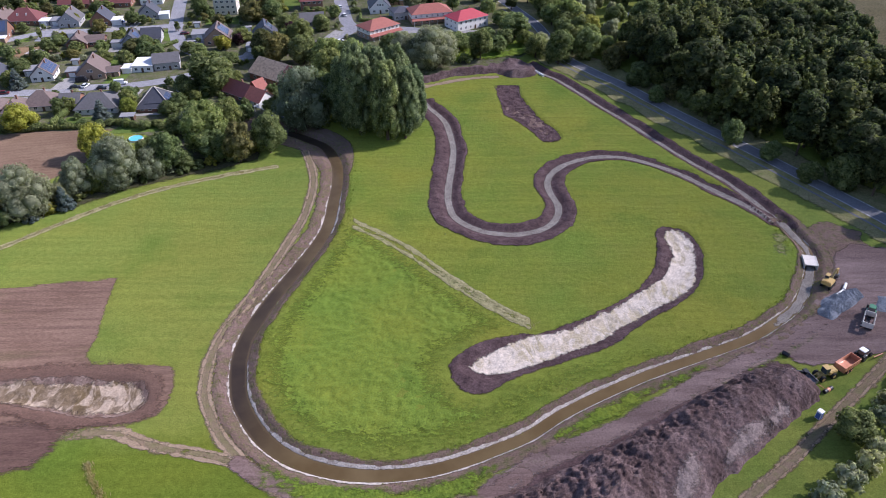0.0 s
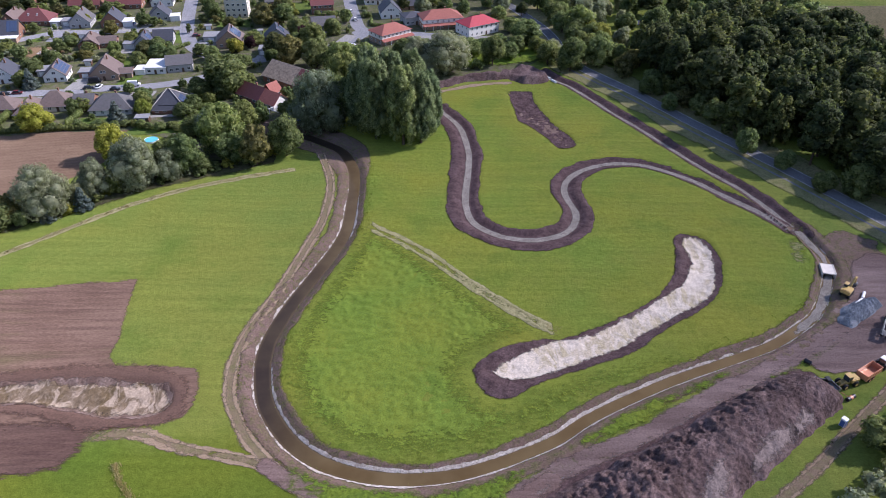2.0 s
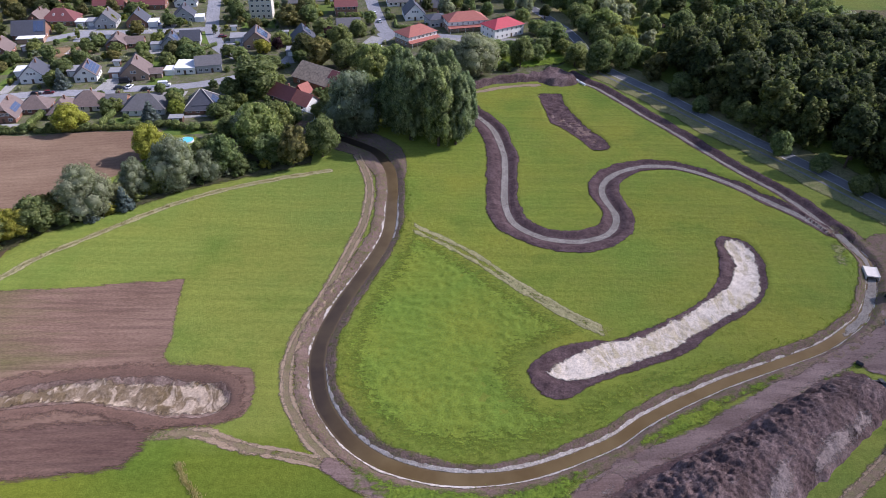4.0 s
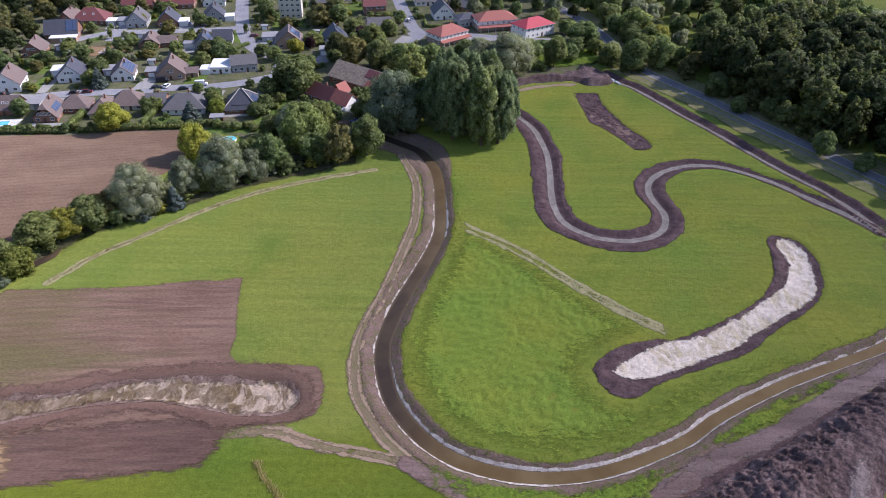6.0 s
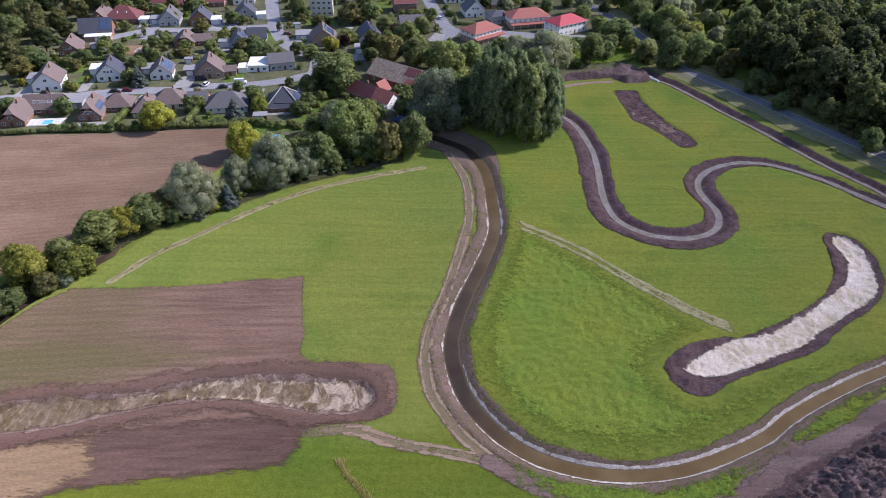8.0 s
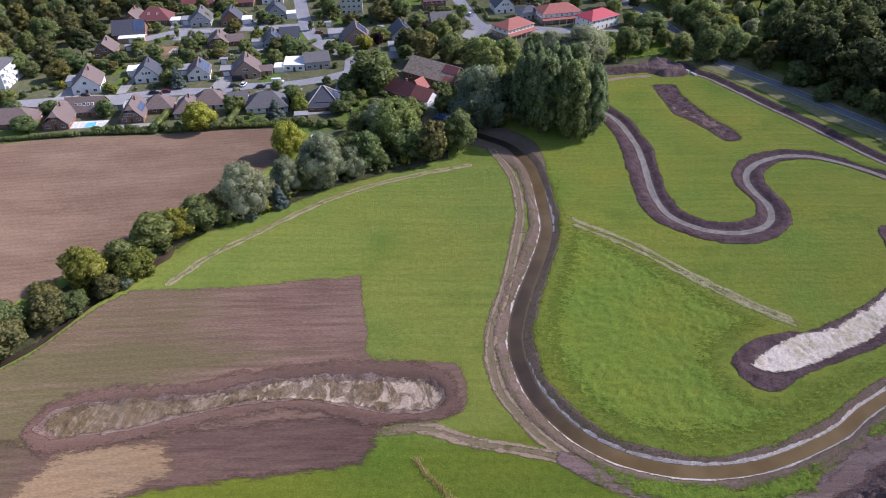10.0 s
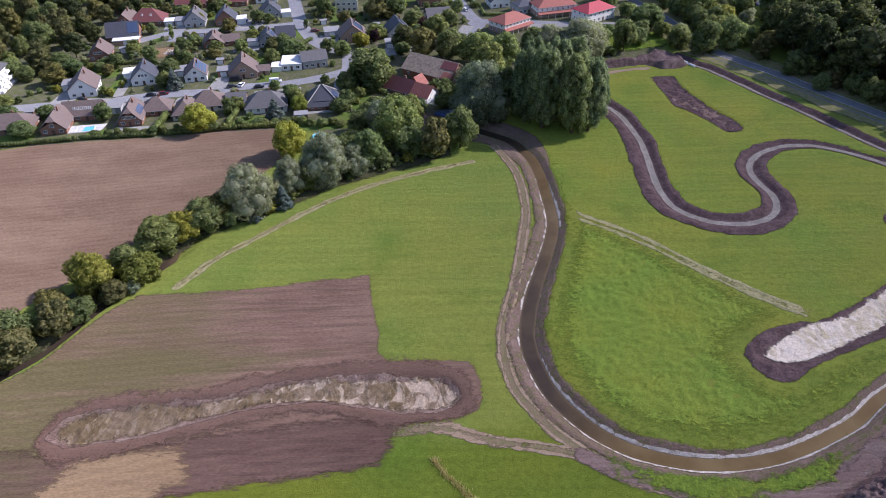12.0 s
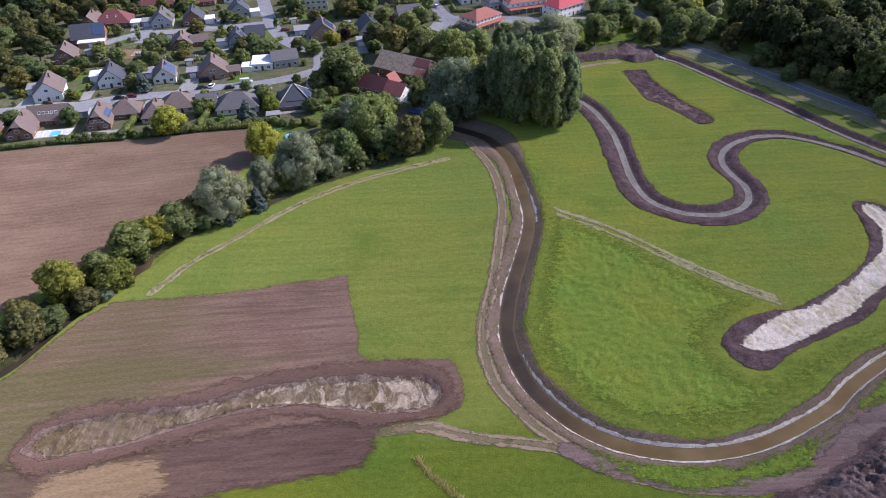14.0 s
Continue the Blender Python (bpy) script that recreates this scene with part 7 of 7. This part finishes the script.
def tractor(x, y, ang, body, roofmat, label):
    ob = thing("tractor", label, "tractor", pose(x, y, Z(x, y) + 0.08, 0, 0, ang))
    bm = bmesh.new()
    box(bm, 1.35, 0, 1.35, 2.2, 0.95, 0.9, bevel=0.15)
    part("bonnet", bm, body, ob)
    bm = bmesh.new()
    box(bm, 0.6, 0, 0.85, 3.6, 0.7, 0.5)
    part("chassis", bm, BLACKP, ob)
    bm = bmesh.new()
    rect = lambda a, b, w, z: [(a, -w, z), (b, -w, z), (b, w, z), (a, w, z)]
    loft(bm, [rect(-1.2, 0.3, 0.75, 1.3), rect(-1.3, 0.5, 0.85, 1.9), rect(-1.1, 0.25, 0.7, 2.75)])
    c = part("cabin", bm, PANE, ob)
    bm = bmesh.new()
    box(bm, -0.43, 0, 2.82, 1.7, 1.6, 0.2, bevel=0.07)
    part("cabin_roof", bm, roofmat, c)
    for sy in (-1, 1):
        bm = bmesh.new()
        box(bm, -0.9, sy * 0.95, 1.75, 1.5, 0.5, 0.12, bevel=0.05)
        part("mudguard", bm, body, ob)
        wheel(ob, -0.9, sy * 1.0, 0.9, 0.6, hub=body)
        wheel(ob, 2.0, sy * 0.9, 0.65, 0.45, hub=body)
    bm = bmesh.new()
    rod(bm, (0.9, 0.4, 1.8), (0.9, 0.4, 2.7), 0.06, n=8)
    part("exhaust", bm, STEEL, ob)
    return ob


def trailer(x, y, ang, L, W, mat, label, fillm=None):
    ob = thing("tipping_trailer", label, "trailer", pose(x, y, Z(x, y) + 0.08, 0, 0, ang))
    for sy in (-1, 1):
        bm = bmesh.new()
        box(bm, 0, sy * (W / 2 - 0.05), 2.0, L, 0.1, 1.5, bevel=0.03)
        for i in range(6):
            box(bm, -L / 2 + 0.3 + i * (L - 0.6) / 5, sy * (W / 2 + 0.04), 2.0, 0.12, 0.09, 1.4)
        part("side_board", bm, mat, ob)
    for sx in (-1, 1):
        bm = bmesh.new()
        box(bm, sx * (L / 2 - 0.05), 0, 2.0, 0.1, W - 0.22, 1.5)
        part("end_board", bm, mat, ob)
    bm = bmesh.new()
    box(bm, 0, 0, 1.2, L - 0.1, W - 0.1, 0.12)
    part("floor_plate", bm, fillm or mat, ob)
    bm = bmesh.new()
    box(bm, 0, 0, 0.95, L, 0.8, 0.3)
    part("chassis", bm, BLACKP, ob)
    beam(ob, "drawbar", (L / 2, 0, 0.9), (L / 2 + 1.6, 0, 0.6), 0.2, 0.2, BLACKP)
    for sx in (-0.9, 0.5):
        for sy in (-1, 1):
            wheel(ob, sx - 0.3, sy * (W / 2 - 0.15), 0.58, 0.45, hub=mat)
    return ob


tractor(110.2, 139.6, 57, GREENP, GREENP, "green farm tractor on the muddy yard")
trailer(107.3, 135.2, 57, 5.4, 2.5, CONCRETE, "pale empty tipping trailer behind a green tractor", YARD)
tractor(100.4, 123.7, 32, BLACKP, WHITEP, "dark tractor with a white cabin roof")
trailer(94.8, 120.0, 32, 6.2, 2.7, ORANGE, "faded orange tipping trailer", ORANGE)
ld = thing("wheel_loader", "yellow wheel loader with a dark front bucket beside the heap", "loader", pose(88.6, 117.4, Z(88.6, 117.4) + 0.08, 0, 0, 200))
bm = bmesh.new()
box(bm, -1.5, 0, 1.6, 2.6, 2.0, 1.1, bevel=0.18)
part("engine_cover", bm, YELLOW, ld)
bm = bmesh.new()
box(bm, 0.9, 0, 1.1, 2.4, 1.2, 0.6, bevel=0.08)
part("front_frame", bm, YELLOW, ld)
bm = bmesh.new()
box(bm, 0.1, 0, 2.4, 1.4, 1.5, 1.5, bevel=0.1)
c = part("cabin", bm, PANE, ld)
bm = bmesh.new()
box(bm, 0.1, 0, 3.2, 1.6, 1.6, 0.14, bevel=0.04)
part("cabin_roof", bm, YELLOW, c)
for sx in (-1.6, 1.5):
    for sy in (-1, 1):
        wheel(ld, sx, sy * 1.15, 0.8, 0.6, hub=YELLOW)
for sy in (-0.5, 0.5):
    beam(ld, "lift_arm", (0.9, sy, 1.8), (3.2, sy, 0.8), 0.2, 0.3, YELLOW)
bucket(ld, 3.5, 0, 0.5, 2.7, 1.1, STEEL)
imp = thing("crane_grab", "dark steel grab and arm lying beside the loader", "machine part", pose(84.6, 118.6, Z(84.6, 118.6), 0, 0, 190))
beam(imp, "arm", (0, 0, 0.5), (2.8, 0, 1.4), 0.35, 0.4, BLACKP)
bucket(imp, 3.0, 0, 1.0, 1.2, 0.9, STEEL, 40)
bm = bmesh.new()
box(bm, -0.3, 0, 0.5, 1.2, 1.4, 0.9, bevel=0.1)
part("bracket", bm, BLACKP, imp)
imp = thing("roller", "rusty field roller standing in the grass", "farm implement", pose(87.2, 112.8, Z(87.2, 112.8), 0, 0, 30))
for i in range(3):
    bm = bmesh.new()
    rod(bm, (-0.9 + 0.9 * i, -0.1, 0.5), (-0.1 + 0.9 * i, -0.1, 0.5), 0.5, n=14)
    part("drum", bm, ORANGE if i == 1 else BLACKP, imp)
beam(imp, "drawbar", (0, 0, 0.6), (0, 2.2, 0.5), 0.15, 0.15, ORANGE)
imp = thing("plough", "folded plough with rusty frame behind the tractor", "farm implement", pose(104.2, 123.6, Z(104.2, 123.6), 0, 0, 25))
beam(imp, "main_beam", (-1.6, 0, 0.9), (1.6, 0, 0.9), 0.2, 0.2, ORANGE)
for i in range(4):
    beam(imp, "share", (-1.4 + 0.9 * i, 0.05, 0.9), (-1.1 + 0.9 * i, 0.25, 0.05), 0.1, 0.3, STEEL)

wc = thing("portable_toilet", "blue and white portable toilet cabin in the grass", "portable toilet", pose(82.1, 105.1, Z(82.1, 105.1), 0, 0, 35))
bm = bmesh.new()
box(bm, 0, 0, 1.1, 1.15, 1.15, 2.1, bevel=0.05)
part("cabin", bm, WHITEP, wc)
bm = bmesh.new()
box(bm, 0, -0.6, 1.05, 0.8, 0.06, 1.9)
part("door", bm, BLUEP, wc)
bm = bmesh.new()
box(bm, -0.6, 0, 1.05, 0.06, 0.9, 1.6)
part("side_panel", bm, BLUEP, wc)
bm = bmesh.new()
box(bm, 0, 0, 2.22, 1.25, 1.25, 0.14, bevel=0.06)
part("roof", bm, WHITEP, wc)

cul = thing("box_culvert", "pale concrete box culvert bridging the stream", "culvert", pose(104.5, 162.6, -1.75, 0, 0, -13))
for nm, c in (("top_slab", (0, 0, 2.15, 3.7, 4.9, 0.3)), ("side_wall", (-1.7, 0, 1.0, 0.3, 4.9, 2.0)), ("side_wall", (1.7, 0, 1.0, 0.3, 4.9, 2.0)), ("bottom_slab", (0, 0, -0.15, 3.7, 4.9, 0.3))):
    bm = bmesh.new()
    box(bm, *c)
    part(nm, bm, CONCRETE, cul)
for sx in (-1, 1):
    bm = bmesh.new()
    box(bm, sx * 1.75, 0, 2.36, 0.2, 4.9, 0.14)
    part("kerb", bm, CONCRETE, cul)


def pipe(x1, y1, x2, y2, r, label):
    z = Z(x1, y1) + r + 0.1
    L = math.hypot(x2 - x1, y2 - y1)
    n = 18
    ob = thing("pipe", label, "pipe", pose(x1, y1, z, 0, 0, math.degrees(math.atan2(y2 - y1, x2 - x1))))
    bm = bmesh.new()
    ring = lambda q, rr: [(q, rr * math.cos(t), rr * math.sin(t)) for t in np.linspace(0, 2 * math.pi, n, endpoint=False)]
    rings = [[bm.verts.new(p) for p in ring(q, rr)] for q, rr in ((0, r), (L, r), (L, r * 0.86), (0, r * 0.86))]
    for a, b in zip(rings, rings[1:] + rings[:1]):
        for i in range(n):
            bm.faces.new([a[i], a[(i + 1) % n], b[(i + 1) % n], b[i]])
    bmesh.ops.recalc_face_normals(bm, faces=bm.faces)
    part("tube", bm, WHITEP, ob)
    bm = bmesh.new()
    rod(bm, (L - 0.3, 0, 0), (L - 0.12, 0, 0), r * 1.08, n=18)
    part("collar", bm, WHITEP, ob)


pipe(105.0, 146.9, 107.6, 148.9, 0.4, "white plastic drain pipe lying beside the gravel")
pipe(108.0, 149.4, 109.7, 151.9, 0.4, "white plastic drain pipe lying beside the gravel")
pipe(39.5, 309.5, 42.5, 304.8, 0.5, "white pipe at the head of the ditch")
pipe(43.0, 304.0, 44.6, 301.2, 0.5, "white pipe at the head of the ditch")
bk = thing("skip_bucket", "black digger bucket standing on the bare yard", "bucket", pose(82.6, 124.5, Z(82.6, 124.5) + 0.35, 0, 0, 40))
bucket(bk, 0, 0, 0, 1.6, 1.0, BLACKP)

# crushed stones on the heaps, weeds and dry grass
def scatter(name, label, pts, size, mat, blades=False, seed=5):
    r = np.random.RandomState(seed)
    verts, faces = [], []
    for x, y, z in pts:
        s = size * r.uniform(0.5, 1.3)
        b = len(verts)
        if blades:
            for _ in range(5):
                a, l = r.uniform(0, 6.28), s * r.uniform(0.6, 1.2)
                px, py = x + r.normal() * s * 0.5, y + r.normal() * s * 0.5
                b = len(verts)
                verts += [(px - 0.12 * s * math.sin(a), py + 0.12 * s * math.cos(a), z - 0.05), (px + 0.12 * s * math.sin(a), py - 0.12 * s * math.cos(a), z - 0.05),
                          (px + l * 0.5 * math.cos(a), py + l * 0.5 * math.sin(a), z + l)]
                faces.append((b, b + 1, b + 2))
        else:
            c = [(1, 0, 0), (-1, 0, 0), (0, 1, 0), (0, -1, 0), (0, 0, 1), (0, 0, -1)]
            verts += [(x + p * s * r.uniform(0.6, 1.2), y + q * s * r.uniform(0.6, 1.2), z + w * s * r.uniform(0.5, 1)) for p, q, w in c]
            faces += [(b + i, b + j, b + k) for i, j, k in ((0, 2, 4), (2, 1, 4), (1, 3, 4), (3, 0, 4), (2, 0, 5), (1, 2, 5), (3, 1, 5), (0, 3, 5))]
    ob = mesh_object(name, verts, faces, mat, False)
    return tagged(ob, label, name.replace("_", " "), kind="stuff")


def along(line, n, spreadm, seed, z=0.0):
    r = np.random.RandomState(seed)
    i = r.randint(0, len(line) - 1, n)
    p = line[i] + (line[i + 1] - line[i]) * r.rand(n)[:, None] + r.normal(size=(n, 2)) * spreadm
    return np.c_[p, height(p[:, 0], p[:, 1]) + z]


def within(poly, n, seed, zf=None, inset=0.3):
    r = np.random.RandomState(seed)
    p = np.array(poly, float)
    q = np.c_[r.uniform(p[:, 0].min(), p[:, 0].max(), n * 4), r.uniform(p[:, 1].min(), p[:, 1].max(), n * 4)]
    v = in_area(q[:, 0], q[:, 1], poly, 60)
    q, v = q[v > inset][:n], v[v > inset][:n]
    z = height(q[:, 0], q[:, 1]) if zf is None else zf(q[:, 0], q[:, 1], v)
    return np.c_[q, z]


gh = lambda x, y, v: height(x, y) + 1.9 * (1 - np.exp(-np.maximum(v, 0) * 0.5))
scatter("crushed_stone", "loose blue-grey stones on the gravel heap", within(GRAVEL_AREA, 1500, 1, gh), 0.22, GRAVEL)
scatter("soil_clod", "dark clods of earth on the spoil heap", within(HEAP_AREA, 2600, 2, heap_height, 0.5), 0.17, SPOIL)
scatter("dry_reed", "dry pale grass blades along the meadow ditch", along(DRY_DITCH, 900, 0.45, 3), 0.5, LEAF_STRAW, True)
scatter("weed", "green weeds on the stream's banks", np.vstack([along(STREAM + np.array([dx, dy]), 1500, 1.3, 4 + k) for k, (dx, dy) in enumerate([(4.5, 1.5), (-4.5, -1.5), (0, 5)])]), 0.4, LEAF_GRASS, True)
scatter("dry_reed", "dry weeds along the old field boundary", along(FOOTPATH, 400, 0.8, 9), 0.4, LEAF_STRAW, True)
scatter("dry_reed", "short line of dry weeds in the near meadow", along(curve([(-73, 93), (-70, 88.5), (-66, 84), (-62, 79)]), 300, 0.35, 10), 0.6, LEAF_STRAW, True)
for lab, line, n, spreadm, sz, seed in (("dark clods of earth along the winding ditch", MEANDER, 1300, 1.9, 0.16, 41), ("dark clods of earth along the straight ditch", UPPER, 700, 1.6, 0.2, 42), ("clods of earth along the stream", STREAM, 700, 2.4, 0.14, 44)):
    scatter("soil_clod", lab, along(line, n, spreadm, seed, 0.05), sz, DARKCLOD, seed=seed)
scatter("rubble", "pale broken concrete on the building plot", within([(-200, 329), (-193, 329), (-192, 336), (-199, 336)], 120, 45, None, 0.2), 0.45, CONCRETE)
